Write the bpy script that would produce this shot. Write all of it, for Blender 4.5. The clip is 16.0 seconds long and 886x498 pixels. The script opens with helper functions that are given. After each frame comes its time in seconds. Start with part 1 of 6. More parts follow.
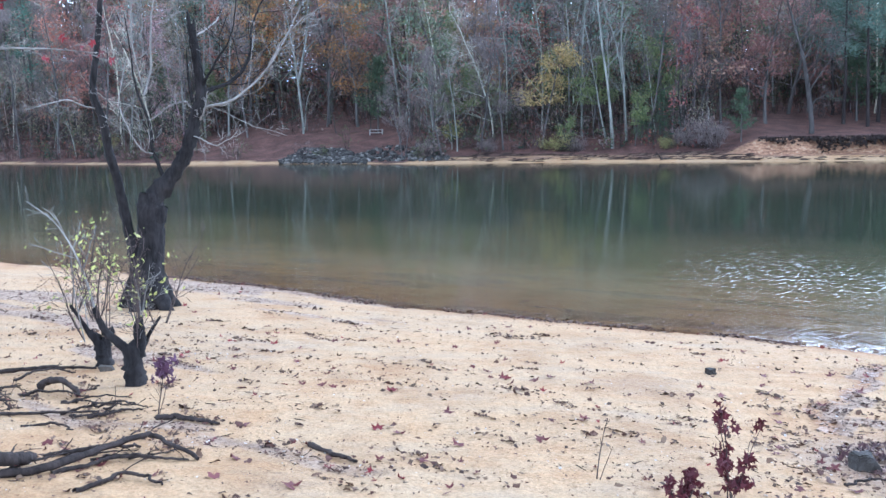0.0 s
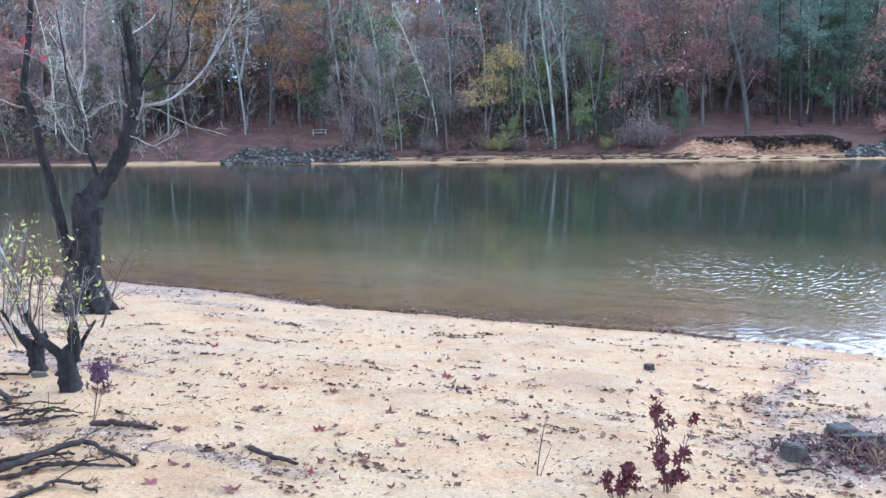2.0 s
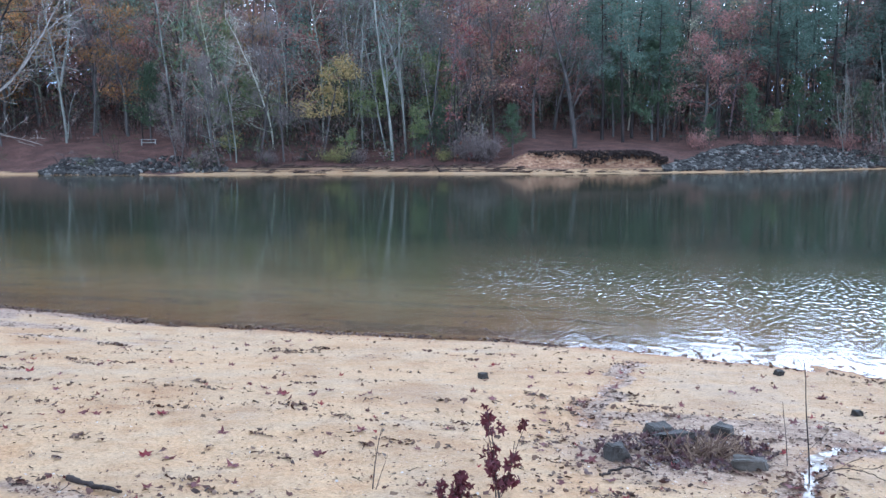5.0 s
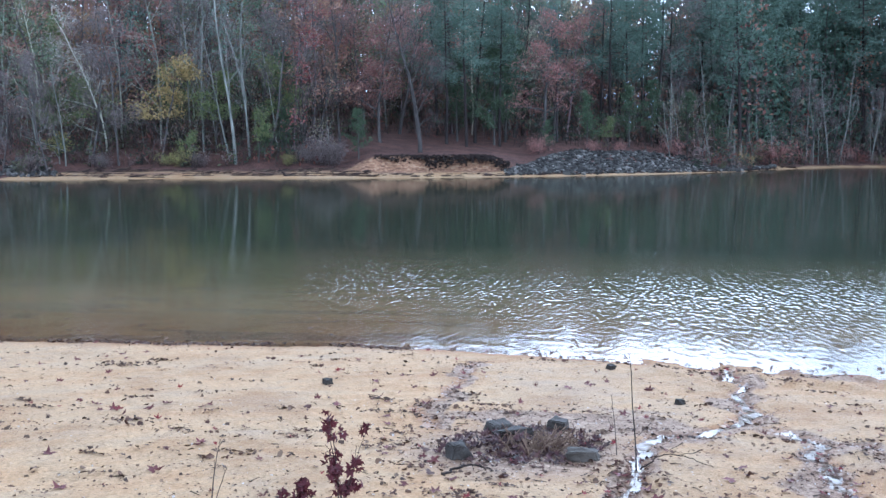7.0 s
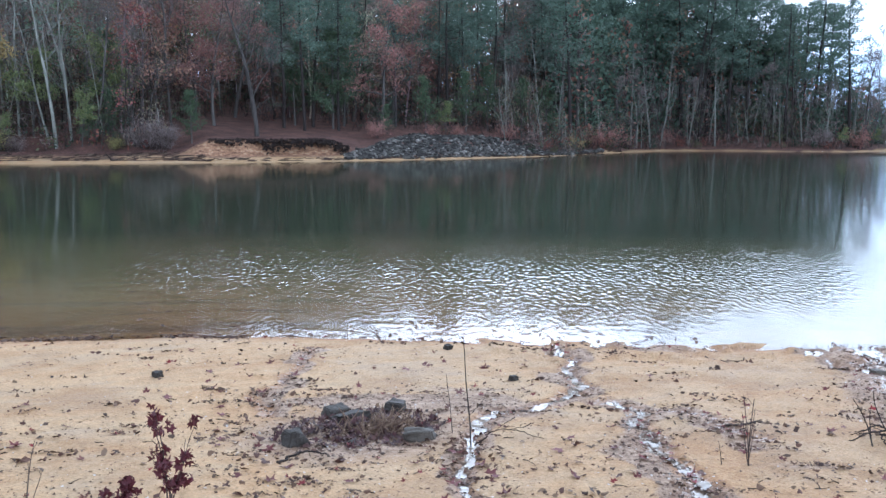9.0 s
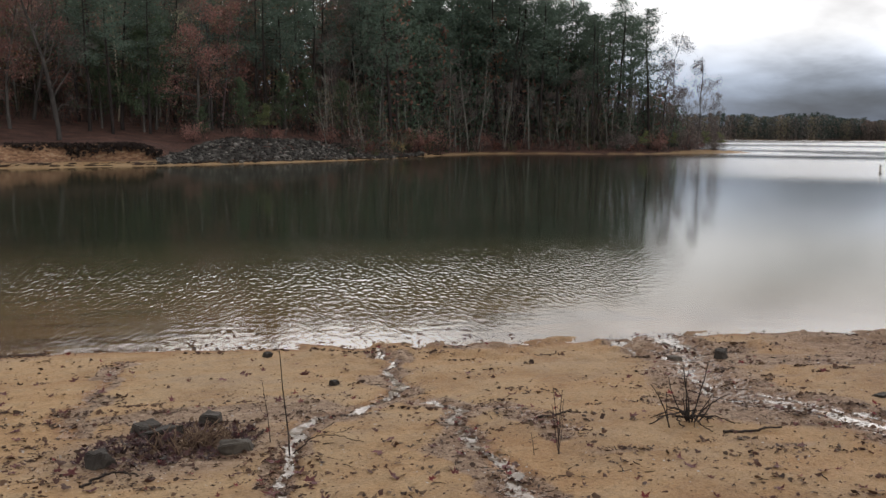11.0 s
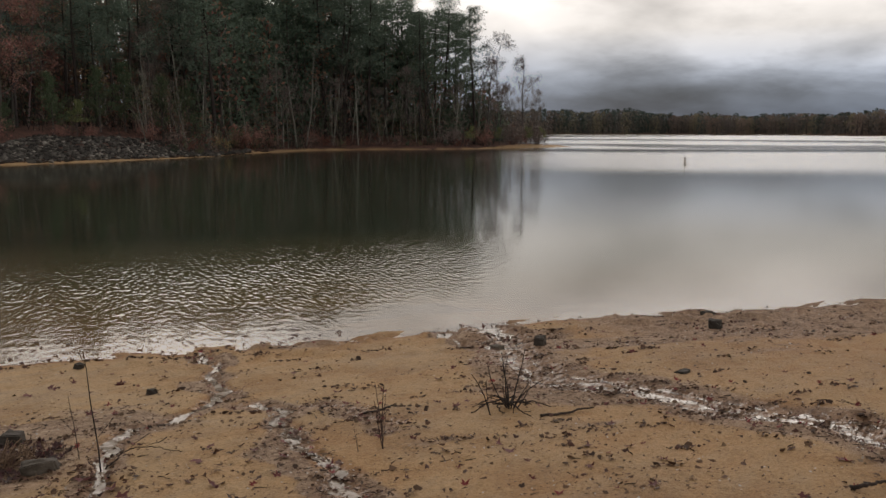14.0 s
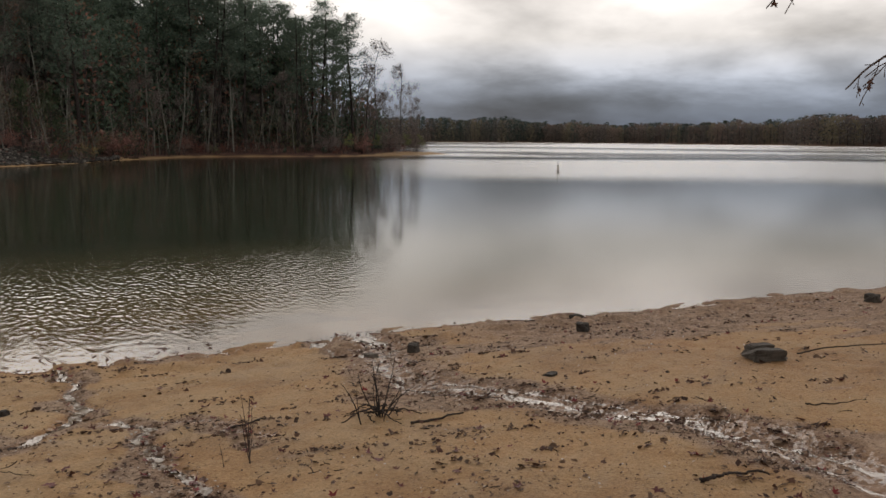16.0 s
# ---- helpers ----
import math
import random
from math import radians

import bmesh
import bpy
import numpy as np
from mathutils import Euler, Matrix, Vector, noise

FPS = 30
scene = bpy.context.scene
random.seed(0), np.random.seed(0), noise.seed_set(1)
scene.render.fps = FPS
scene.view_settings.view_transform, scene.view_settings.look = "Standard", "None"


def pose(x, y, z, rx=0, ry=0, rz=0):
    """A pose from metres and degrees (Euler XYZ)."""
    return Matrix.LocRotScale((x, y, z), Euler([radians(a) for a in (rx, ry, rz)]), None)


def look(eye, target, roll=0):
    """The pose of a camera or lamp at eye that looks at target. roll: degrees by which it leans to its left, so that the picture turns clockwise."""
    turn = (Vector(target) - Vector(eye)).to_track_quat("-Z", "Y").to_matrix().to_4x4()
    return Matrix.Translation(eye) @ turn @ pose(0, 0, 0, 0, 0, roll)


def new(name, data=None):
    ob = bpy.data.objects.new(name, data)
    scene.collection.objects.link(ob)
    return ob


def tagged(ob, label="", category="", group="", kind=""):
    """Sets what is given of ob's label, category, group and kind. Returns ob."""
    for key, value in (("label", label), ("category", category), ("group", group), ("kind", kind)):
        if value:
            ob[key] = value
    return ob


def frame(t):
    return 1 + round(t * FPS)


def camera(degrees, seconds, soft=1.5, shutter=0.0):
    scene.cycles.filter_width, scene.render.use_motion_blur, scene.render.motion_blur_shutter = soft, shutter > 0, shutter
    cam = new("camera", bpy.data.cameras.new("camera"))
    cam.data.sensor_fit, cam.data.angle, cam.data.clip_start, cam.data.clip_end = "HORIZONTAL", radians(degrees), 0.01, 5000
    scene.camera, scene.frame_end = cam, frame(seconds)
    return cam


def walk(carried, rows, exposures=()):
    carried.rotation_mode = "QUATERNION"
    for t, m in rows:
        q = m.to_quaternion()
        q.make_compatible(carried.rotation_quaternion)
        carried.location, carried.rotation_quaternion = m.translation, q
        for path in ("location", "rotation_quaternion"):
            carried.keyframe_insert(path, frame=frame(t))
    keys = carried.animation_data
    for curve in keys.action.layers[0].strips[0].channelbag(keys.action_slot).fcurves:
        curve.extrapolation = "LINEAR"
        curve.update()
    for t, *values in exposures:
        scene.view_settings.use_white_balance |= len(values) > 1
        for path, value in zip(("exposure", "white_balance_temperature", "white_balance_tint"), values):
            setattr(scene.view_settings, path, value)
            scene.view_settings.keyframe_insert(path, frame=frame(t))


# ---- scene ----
cam = camera(53.8, 16.0)
PATH = [
    (0, (0.001, 0.0, 2.3), (0.0, 1.982, 2.034), -0.9),
    (0.5, (0.009, 0.001, 2.299), (0.047, 1.983, 2.033), -1.0),
    (1, (0.019, -0.001, 2.299), (0.094, 1.98, 2.033), -1.0),
    (1.5, (0.027, -0.001, 2.301), (0.131, 1.978, 2.035), -1.0),
    (2, (0.031, -0.007, 2.299), (0.155, 1.972, 2.031), -0.9),
    (2.5, (0.034, -0.01, 2.302), (0.194, 1.966, 2.037), -0.9),
    (3, (0.045, -0.01, 2.303), (0.264, 1.961, 2.046), -0.8),
    (5.5, (0.074, -0.028, 2.311), (0.645, 1.873, 2.068), -0.1),
    (6, (0.086, -0.039, 2.311), (0.747, 1.833, 2.068), -0.0),
    (6.5, (0.093, -0.04, 2.313), (0.828, 1.805, 2.071), 0.1),
    (7, (0.103, -0.06, 2.319), (0.917, 1.752, 2.083), 0.1),
    (7.5, (0.118, -0.066, 2.317), (1.012, 1.708, 2.08), 0.0),
    (8, (0.132, -0.063, 2.313), (1.096, 1.672, 2.065), 0.0),
    (8.5, (0.143, -0.067, 2.312), (1.179, 1.624, 2.054), 0.1),
    (9, (0.16, -0.07, 2.309), (1.286, 1.561, 2.039), 0.3),
    (9.5, (0.178, -0.068, 2.303), (1.398, 1.493, 2.03), 0.4),
    (10, (0.197, -0.077, 2.303), (1.498, 1.418, 2.035), 0.4),
    (12.5, (0.237, -0.124, 2.309), (1.783, 1.118, 2.047), 0.0),
    (13, (0.249, -0.133, 2.308), (1.817, 1.08, 2.042), -0.1),
    (13.5, (0.259, -0.142, 2.31), (1.869, 1.014, 2.042), 0.1),
    (14, (0.279, -0.171, 2.312), (1.945, 0.903, 2.044), 0.0),
    (14.5, (0.294, -0.192, 2.316), (2.006, 0.804, 2.043), 0.3),
    (15, (0.301, -0.214, 2.317), (2.05, 0.717, 2.05), 0.7),
    (15.5, (0.307, -0.232, 2.319), (2.084, 0.65, 2.063), 0.5),
    (16, (0.307, -0.252, 2.325), (2.106, 0.584, 2.074), 0.3),
]
walk(cam, [(t, look(eye, target, roll)) for t, eye, target, roll in PATH],
     exposures=[(0.0, 0.66, 4830, 9), (3.0, 0.73, 4830, 9), (5.5, 0.33, 4830, 9), (7.0, 0.34, 4860, 9),
                (9.0, 0.2, 5200, 9), (10.0, -0.5, 6100, 11), (12.5, -1.1, 7700, 15), (13.5, -1.14, 7700, 15), (14.0, -1.42, 7700, 15), (16.0, -1.4, 7650, 15)])

# ---- world: heavy overcast with a brighter patch behind the cloud ----
SUN_AZ, SUN_EL = 40.0, 38.0


def node(tree, kind, **sets):
    n = tree.nodes.new(kind)
    for key, value in sets.items():
        if key in n.inputs:
            n.inputs[key].default_value = value
        elif key == "operation":
            n.operation = value
        elif key == "blend_type":
            n.blend_type = value
        elif key == "data_type":
            n.data_type = value
        elif key == "attribute_name":
            n.attribute_name = value
    return n


def ramp(tree, fac, stops):
    r = tree.nodes.new("ShaderNodeValToRGB")
    e = r.color_ramp.elements
    while len(e) < len(stops):
        e.new(0.5)
    for k, (p, c) in zip(e, stops):
        k.position = p
        k.color = (*c, 1) if len(c) == 3 else c
    tree.links.new(fac, r.inputs[0])
    return r.outputs[0]


def grey(v):
    return (v, v, v)


def mixed(tree, fac, a, b, blend="MIX"):
    m = tree.nodes.new("ShaderNodeMix")
    m.data_type, m.blend_type = "RGBA", blend
    for socket, value in ((m.inputs[0], fac), (m.inputs[6], a), (m.inputs[7], b)):
        if isinstance(value, (int, float)):
            socket.default_value = value
        elif isinstance(value, tuple):
            socket.default_value = (*value, 1)
        else:
            tree.links.new(value, socket)
    return m.outputs[2]


def maths(tree, op, a, b=0.0, clamp=False):
    m = tree.nodes.new("ShaderNodeMath")
    m.operation, m.use_clamp = op, clamp
    for socket, value in ((m.inputs[0], a), (m.inputs[1], b)):
        if isinstance(value, (int, float)):
            socket.default_value = value
        else:
            tree.links.new(value, socket)
    return m.outputs[0]


def noise_tex(tree, vec, scale, detail=4.0, rough=0.55, stretch=None, distort=0.0):
    if stretch:
        mp = tree.nodes.new("ShaderNodeMapping")
        mp.inputs["Scale"].default_value = stretch
        tree.links.new(vec, mp.inputs[0])
        vec = mp.outputs[0]
    n = tree.nodes.new("ShaderNodeTexNoise")
    n.inputs["Scale"].default_value, n.inputs["Detail"].default_value = scale, detail
    n.inputs["Roughness"].default_value, n.inputs["Distortion"].default_value = rough, distort
    tree.links.new(vec, n.inputs["Vector"])
    return n.outputs["Fac"]


world = bpy.data.worlds.new("overcast_sky")
scene.world = world
world.use_nodes = True
wt = world.node_tree
wt.nodes.clear()
w_out, w_bg = wt.nodes.new("ShaderNodeOutputWorld"), wt.nodes.new("ShaderNodeBackground")
wt.links.new(w_bg.outputs[0], w_out.inputs[0])
sky = wt.nodes.new("ShaderNodeTexSky")
sky.sky_type, sky.sun_disc = "NISHITA", False
sky.sun_elevation, sky.sun_rotation = radians(SUN_EL), radians(SUN_AZ)
w_dir = wt.nodes.new("ShaderNodeTexCoord").outputs["Generated"]
w_sep = wt.nodes.new("ShaderNodeSeparateXYZ")
wt.links.new(w_dir, w_sep.inputs[0])
# cloud layer seen in perspective: direction divided by its height
w_h = maths(wt, "MAXIMUM", w_sep.outputs[2], 0.0)
w_den = maths(wt, "ADD", w_h, 0.3)
w_comb = wt.nodes.new("ShaderNodeCombineXYZ")
wt.links.new(maths(wt, "DIVIDE", w_sep.outputs[0], w_den), w_comb.inputs[0])
wt.links.new(maths(wt, "DIVIDE", w_sep.outputs[1], w_den), w_comb.inputs[1])
w_comb.inputs[2].default_value = 3.7
cl = noise_tex(wt, w_comb.outputs[0], 1.4, 6.0, 0.5, distort=0.25)
cl2 = noise_tex(wt, w_comb.outputs[0], 3.8, 4.0, 0.5)
cl_mix = maths(wt, "ADD", maths(wt, "MULTIPLY", cl, 0.72), maths(wt, "MULTIPLY", cl2, 0.28))
# brightness grows from the slate-grey band over the horizon to the pale upper deck
w_flat = noise_tex(wt, w_dir, 4.2, 7.0, 0.6, stretch=(1, 1, 4.0), distort=0.15)
w_lift = maths(wt, "ADD", w_h, maths(wt, "MULTIPLY", maths(wt, "SUBTRACT", w_flat, 0.5), maths(wt, "MINIMUM", maths(wt, "MULTIPLY", w_h, 2.0), 0.13)))
band = ramp(wt, w_lift, [(0.0, grey(0.46)), (0.03, grey(0.48)), (0.055, grey(0.95)), (0.08, grey(1.5)), (0.12, grey(1.7)), (0.19, grey(2.3)), (0.27, grey(4.6)), (0.45, grey(1.2)), (1.0, grey(0.7))])
puff = ramp(wt, cl_mix, [(0.36, grey(0.5)), (0.45, grey(0.8)), (0.53, grey(1.15)), (0.60, grey(1.45))])
glow_dir = wt.nodes.new("ShaderNodeVectorMath")
glow_dir.operation = "DOT_PRODUCT"
wt.links.new(w_dir, glow_dir.inputs[0])
glow_dir.inputs[1].default_value = (math.sin(radians(SUN_AZ)) * math.cos(radians(20)), math.cos(radians(SUN_AZ)) * math.cos(radians(20)), math.sin(radians(20)))
glow = ramp(wt, glow_dir.outputs["Value"], [(0.85, grey(0.0)), (0.96, grey(0.9)), (0.985, grey(2.5)), (0.999, grey(6.0))])
bright = mixed(wt, 1.0, band, puff, "MULTIPLY")
glow2_dir = wt.nodes.new("ShaderNodeVectorMath")
glow2_dir.operation = "DOT_PRODUCT"
wt.links.new(w_dir, glow2_dir.inputs[0])
glow2_dir.inputs[1].default_value = (math.sin(radians(76)) * math.cos(radians(24)), math.cos(radians(76)) * math.cos(radians(26)), math.sin(radians(26)))
glow2 = ramp(wt, glow2_dir.outputs["Value"], [(0.962, grey(0.0)), (0.985, grey(2.9)), (0.999, grey(5.5))])
bright = mixed(wt, 1.0, bright, glow, "ADD")
bright = mixed(wt, 1.0, bright, glow2, "ADD")
cloud_tint = mixed(wt, 1.0, bright, ramp(wt, w_h, [(0.0, (0.54, 0.79, 1.22)), (0.06, (0.70, 0.87, 1.14)), (0.11, (0.90, 0.96, 1.03)), (0.22, (0.95, 0.98, 1.02))]), "MULTIPLY")
sky_part = mixed(wt, 0.01, cloud_tint, sky.outputs[0])
wt.links.new(sky_part, w_bg.inputs[0])
w_bg.inputs[1].default_value = 0.95

sun = new("sun", bpy.data.lights.new("sun", "SUN"))
sun.data.energy, sun.data.angle, sun.data.color = 0.6, radians(25), (1.0, 0.96, 0.9)
_az, _el = radians(SUN_AZ), radians(SUN_EL)
sun.matrix_world = look((0, 0, 60), (-40 * math.sin(_az), -40 * math.cos(_az), 60 - 40 * math.tan(_el)))
tagged(sun, "pale sun behind thick cloud", "sun", kind="structure")

# ---- materials ----


def material(name, rough=0.8, spec=0.3):
    m = bpy.data.materials.new(name)
    m.use_nodes = True
    t = m.node_tree
    b = t.nodes["Principled BSDF"]
    b.inputs["Roughness"].default_value = rough
    b.inputs["Specular IOR Level"].default_value = spec
    return m, t, b


def bumped(t, b, height, strength=0.3, distance=0.02):
    n = t.nodes.new("ShaderNodeBump")
    n.inputs["Strength"].default_value, n.inputs["Distance"].default_value = strength, distance
    t.links.new(height, n.inputs["Height"])
    t.links.new(n.outputs[0], b.inputs["Normal"])


def obj_coord(t):
    return t.nodes.new("ShaderNodeTexCoord").outputs["Object"]


def bark(name, dark, light, scale=6.0, rough=0.9):
    m, t, b = material(name, rough, 0.2)
    v = obj_coord(t)
    n1 = noise_tex(t, v, scale, 6, 0.65, stretch=(1, 1, 0.25))
    n2 = noise_tex(t, v, scale * 0.18, 3)
    f = maths(t, "ADD", maths(t, "MULTIPLY", n1, 0.6), maths(t, "MULTIPLY", n2, 0.4))
    t.links.new(ramp(t, f, [(0.35, dark), (0.62, light)]), b.inputs["Base Color"])
    bumped(t, b, n1, 0.6, 0.02)
    return m


def foliage(name, colours, rough=0.7, through_light=0.25, VALUE=0.98):
    """Leaf stuff: each leaf takes its own colour, each tree its own shade."""
    m, t, b = material(name, rough, 0.25)
    g, o = t.nodes.new("ShaderNodeNewGeometry"), t.nodes.new("ShaderNodeObjectInfo")
    n = len(colours)
    c = ramp(t, g.outputs["Random Per Island"], [(k / max(1, n - 1), col) for k, col in enumerate(colours)])
    hsv = t.nodes.new("ShaderNodeHueSaturation")
    t.links.new(c, hsv.inputs["Color"])
    t.links.new(maths(t, "ADD", maths(t, "MULTIPLY", o.outputs["Random"], 0.5), VALUE), hsv.inputs["Value"])
    t.links.new(hsv.outputs[0], b.inputs["Base Color"])
    tr = t.nodes.new("ShaderNodeBsdfTranslucent")
    t.links.new(hsv.outputs[0], tr.inputs[0])
    mx = t.nodes.new("ShaderNodeMixShader")
    mx.inputs[0].default_value = through_light
    t.links.new(b.outputs[0], mx.inputs[1])
    t.links.new(tr.outputs[0], mx.inputs[2])
    t.links.new(mx.outputs[0], t.nodes["Material Output"].inputs[0])
    return m


M_BURNT = bark("charred_bark", (0.004, 0.0035, 0.004), (0.035, 0.031, 0.031), 22.0)
M_DEADWOOD = bark("weathered_deadwood", (0.12, 0.11, 0.10), (0.36, 0.34, 0.315), 9.0)
M_DRIFT = bark("driftwood", (0.012, 0.009, 0.008), (0.06, 0.046, 0.041), 26.0)
M_PALE = bark("pale_bark", (0.09, 0.092, 0.082), (0.31, 0.315, 0.28), 2.0)
M_GREYBARK = bark("grey_bark", (0.05, 0.045, 0.043), (0.16, 0.147, 0.136), 1.5)
M_OLDBARK = bark("old_bark", (0.03, 0.026, 0.025), (0.115, 0.105, 0.098), 2.0)
M_DARKBARK = bark("dark_bark", (0.018, 0.014, 0.014), (0.055, 0.045, 0.042), 1.5)
M_TWIG = bark("brown_twig", (0.05, 0.035, 0.032), (0.12, 0.09, 0.08), 3.0)
M_REDLEAF = foliage("russet_leaves", [(0.21, 0.10, 0.092), (0.29, 0.14, 0.122), (0.35, 0.195, 0.16), (0.24, 0.145, 0.14)])
M_ORANGELEAF = foliage("orange_leaves", [(0.36, 0.155, 0.06), (0.42, 0.22, 0.075), (0.28, 0.15, 0.06), (0.22, 0.16, 0.07)])
M_YELLOWLEAF = foliage("yellow_leaves", [(0.38, 0.27, 0.11), (0.44, 0.33, 0.155), (0.30, 0.24, 0.105), (0.23, 0.20, 0.09)])
M_OLIVELEAF = foliage("olive_leaves", [(0.11, 0.14, 0.05), (0.16, 0.19, 0.08), (0.20, 0.22, 0.10), (0.09, 0.115, 0.06)])
# haze over the woods is put into this colour as a pale blue lift
M_PINE = foliage("pine_needles", [(0.085, 0.13, 0.105), (0.115, 0.165, 0.13), (0.145, 0.19, 0.145), (0.10, 0.15, 0.125)], 0.6, 0.3)
M_YOUNGPINE = foliage("young_pine_needles", [(0.055, 0.085, 0.05), (0.075, 0.11, 0.062), (0.10, 0.135, 0.075), (0.065, 0.095, 0.06)], 0.6, 0.3)
M_LIMEBROWN = foliage("yellow_green_leaves", [(0.26, 0.24, 0.09), (0.34, 0.30, 0.11), (0.20, 0.21, 0.08), (0.15, 0.15, 0.07)])
M_BROWNTWIGS = foliage("bare_twigs", [(0.13, 0.105, 0.105), (0.18, 0.155, 0.145), (0.14, 0.11, 0.105), (0.21, 0.175, 0.165)])

# ---- noise and mesh helpers ----


def lattice(i, j, seed):
    n = (i * 374761393 + j * 668265263 + seed * 974634) & 0xFFFFFFFF
    n = ((n ^ (n >> 13)) * 1274126177) & 0xFFFFFFFF
    return ((n ^ (n >> 16)) & 0xFFFF) / 65535.0


def vnoise(x, y, seed=0):
    x, y = np.asarray(x, float), np.asarray(y, float)
    i, j = np.floor(x).astype(np.int64), np.floor(y).astype(np.int64)
    u, v = x - i, y - j
    u, v = u * u * (3 - 2 * u), v * v * (3 - 2 * v)
    a, b, c, d = lattice(i, j, seed), lattice(i + 1, j, seed), lattice(i, j + 1, seed), lattice(i + 1, j + 1, seed)
    return (a * (1 - u) + b * u) * (1 - v) + (c * (1 - u) + d * u) * v - 0.5


def fbm(x, y, octaves=4, seed=0):
    total, amp = 0.0, 1.0
    for k in range(octaves):
        total = total + amp * vnoise(np.asarray(x) * 2.03**k + 17 * k, np.asarray(y) * 2.03**k - 9 * k, seed + k)
        amp *= 0.5
    return total


def smooth(a, b, x):
    s = np.clip((np.asarray(x, float) - a) / (b - a), 0, 1)
    return s * s * (3 - 2 * s)


def fill_mesh(me, verts, face_arrays):
    total = np.concatenate([np.full(len(f), f.shape[1]) for f in face_arrays])
    loops = np.concatenate([f.ravel() for f in face_arrays])
    me.vertices.add(len(verts))
    me.vertices.foreach_set("co", np.asarray(verts, np.float32).ravel())
    me.loops.add(len(loops))
    me.loops.foreach_set("vertex_index", loops.astype(np.int32))
    me.polygons.add(len(total))
    me.polygons.foreach_set("loop_start", np.r_[0, np.cumsum(total)[:-1]].astype(np.int32))
    me.update(calc_edges=True)


class Build:
    """Gathers vertices and faces of one mesh."""

    def __init__(self):
        self.v, self.f, self.n, self.tint = [], [], 0, []

    def add(self, verts, faces, tint=None):
        verts = np.asarray(verts, float).reshape(-1, 3)
        self.v.append(verts)
        self.f.append(np.asarray(faces, np.int64) + self.n)
        self.n += len(verts)
        if tint is not None:
            self.tint.append(np.tile(np.asarray(tint, float), (len(verts), 1)))

    def tube(self, pts, radii, sides=6, tint=None, cap=True):
        pts, radii = np.asarray(pts, float), np.asarray(radii, float)
        d = np.gradient(pts, axis=0)
        d /= np.linalg.norm(d, axis=1, keepdims=True) + 1e-9
        ref = np.array([0.31, 0.95, 0.05]) if abs(d[0, 2]) > 0.6 else np.array([0.02, 0.05, 1.0])
        a = np.cross(d, ref)
        a /= np.linalg.norm(a, axis=1, keepdims=True) + 1e-9
        b = np.cross(d, a)
        ang = np.arange(sides) * 2 * np.pi / sides
        ring = pts[:, None] + radii[:, None, None] * (np.cos(ang)[None, :, None] * a[:, None] + np.sin(ang)[None, :, None] * b[:, None])
        k, q = np.meshgrid(np.arange(len(pts) - 1) * sides, np.arange(sides), indexing="ij")
        n = (q + 1) % sides
        faces = np.stack([k + q, k + n, k + sides + n, k + sides + q], -1).reshape(-1, 4)
        self.add(ring.reshape(-1, 3), faces, tint)

    def cards(self, centres, size, rng, tint=None, flat=0.0, long=1.0, width=0.55):
        """Small bent leaves (two triangles each, folded along the rib) at the given places."""
        c = np.asarray(centres, float).reshape(-1, 3)
        n = len(c)
        if not n:
            return
        a, b = rng.normal(size=(n, 3)), rng.normal(size=(n, 3))
        a[:, 2] *= 1 - flat
        b[:, 2] *= 1 - flat
        a /= np.linalg.norm(a, axis=1, keepdims=True) + 1e-9
        b -= (a * b).sum(1, keepdims=True) * a
        b /= np.linalg.norm(b, axis=1, keepdims=True) + 1e-9
        s = size * rng.uniform(0.6, 1.35, (n, 1))
        up = np.cross(a, b) * s * 0.45 * width
        quad = np.stack([c - a * s * long, c + b * s * width + up, c + a * s * long, c - b * s * width + up], 1)
        idx = np.arange(n)[:, None] * 4
        faces = np.concatenate([idx + [0, 1, 2], idx + [0, 2, 3]], 0)
        self.add(quad.reshape(-1, 3), faces)
        if tint is not None:
            self.tint.append(np.tile(np.asarray(tint, float), (4 * n, 1)))

    def mesh(self, name, mat, shade=True):
        me = bpy.data.meshes.new(name)
        fill_mesh(me, np.concatenate(self.v) if self.v else np.zeros((0, 3)), self.f)
        if self.tint:
            at = me.attributes.new("tint", "FLOAT_COLOR", "POINT")
            t = np.concatenate(self.tint)
            at.data.foreach_set("color", np.c_[t, np.ones(len(t))].ravel())
        me.materials.append(mat)
        if shade:
            me.polygons.foreach_set("use_smooth", np.ones(len(me.polygons), bool))
        me.update()
        return me


def part(name, mesh, parent, label=""):
    ob = new(name, mesh)
    ob.parent = parent
    if label:
        ob["label"] = label
    return ob


def empty(name, x, y, z, turn=0.0, scale=1.0):
    e = new(name)
    e.empty_display_size = 0.2
    e.matrix_basis = pose(x, y, z, 0, 0, turn) @ Matrix.Scale(scale, 4)
    return e


# ---- the lie of the land ----
G_DIR, A_DIR = np.array([0.5896, 0.8077]), np.array([0.8077, -0.5896])  # down to the water, and along the near shore
SHORE_U = np.array([-60, -25, -16.2, -14, -11.3, -10.1, -8.05, -6.5, -4.9, -3.6, -2.6, -1.6, -0.2, 0.6, 1.25, 2.3, 3.2, 3.75, 4.05, 4.7, 5.7, 7.3, 9.0, 11.4, 13.1, 25, 60, 140])
SHORE_V = np.array([-4, 6.0, 8.15, 8.55, 8.85, 8.98, 8.9, 9.02, 9.14, 9.46, 9.5, 9.55, 9.42, 9.38, 9.28, 9.26, 9.24, 9.28, 9.42, 9.36, 9.22, 9.06, 8.85, 8.86, 8.55, 6.0, -6, -60])
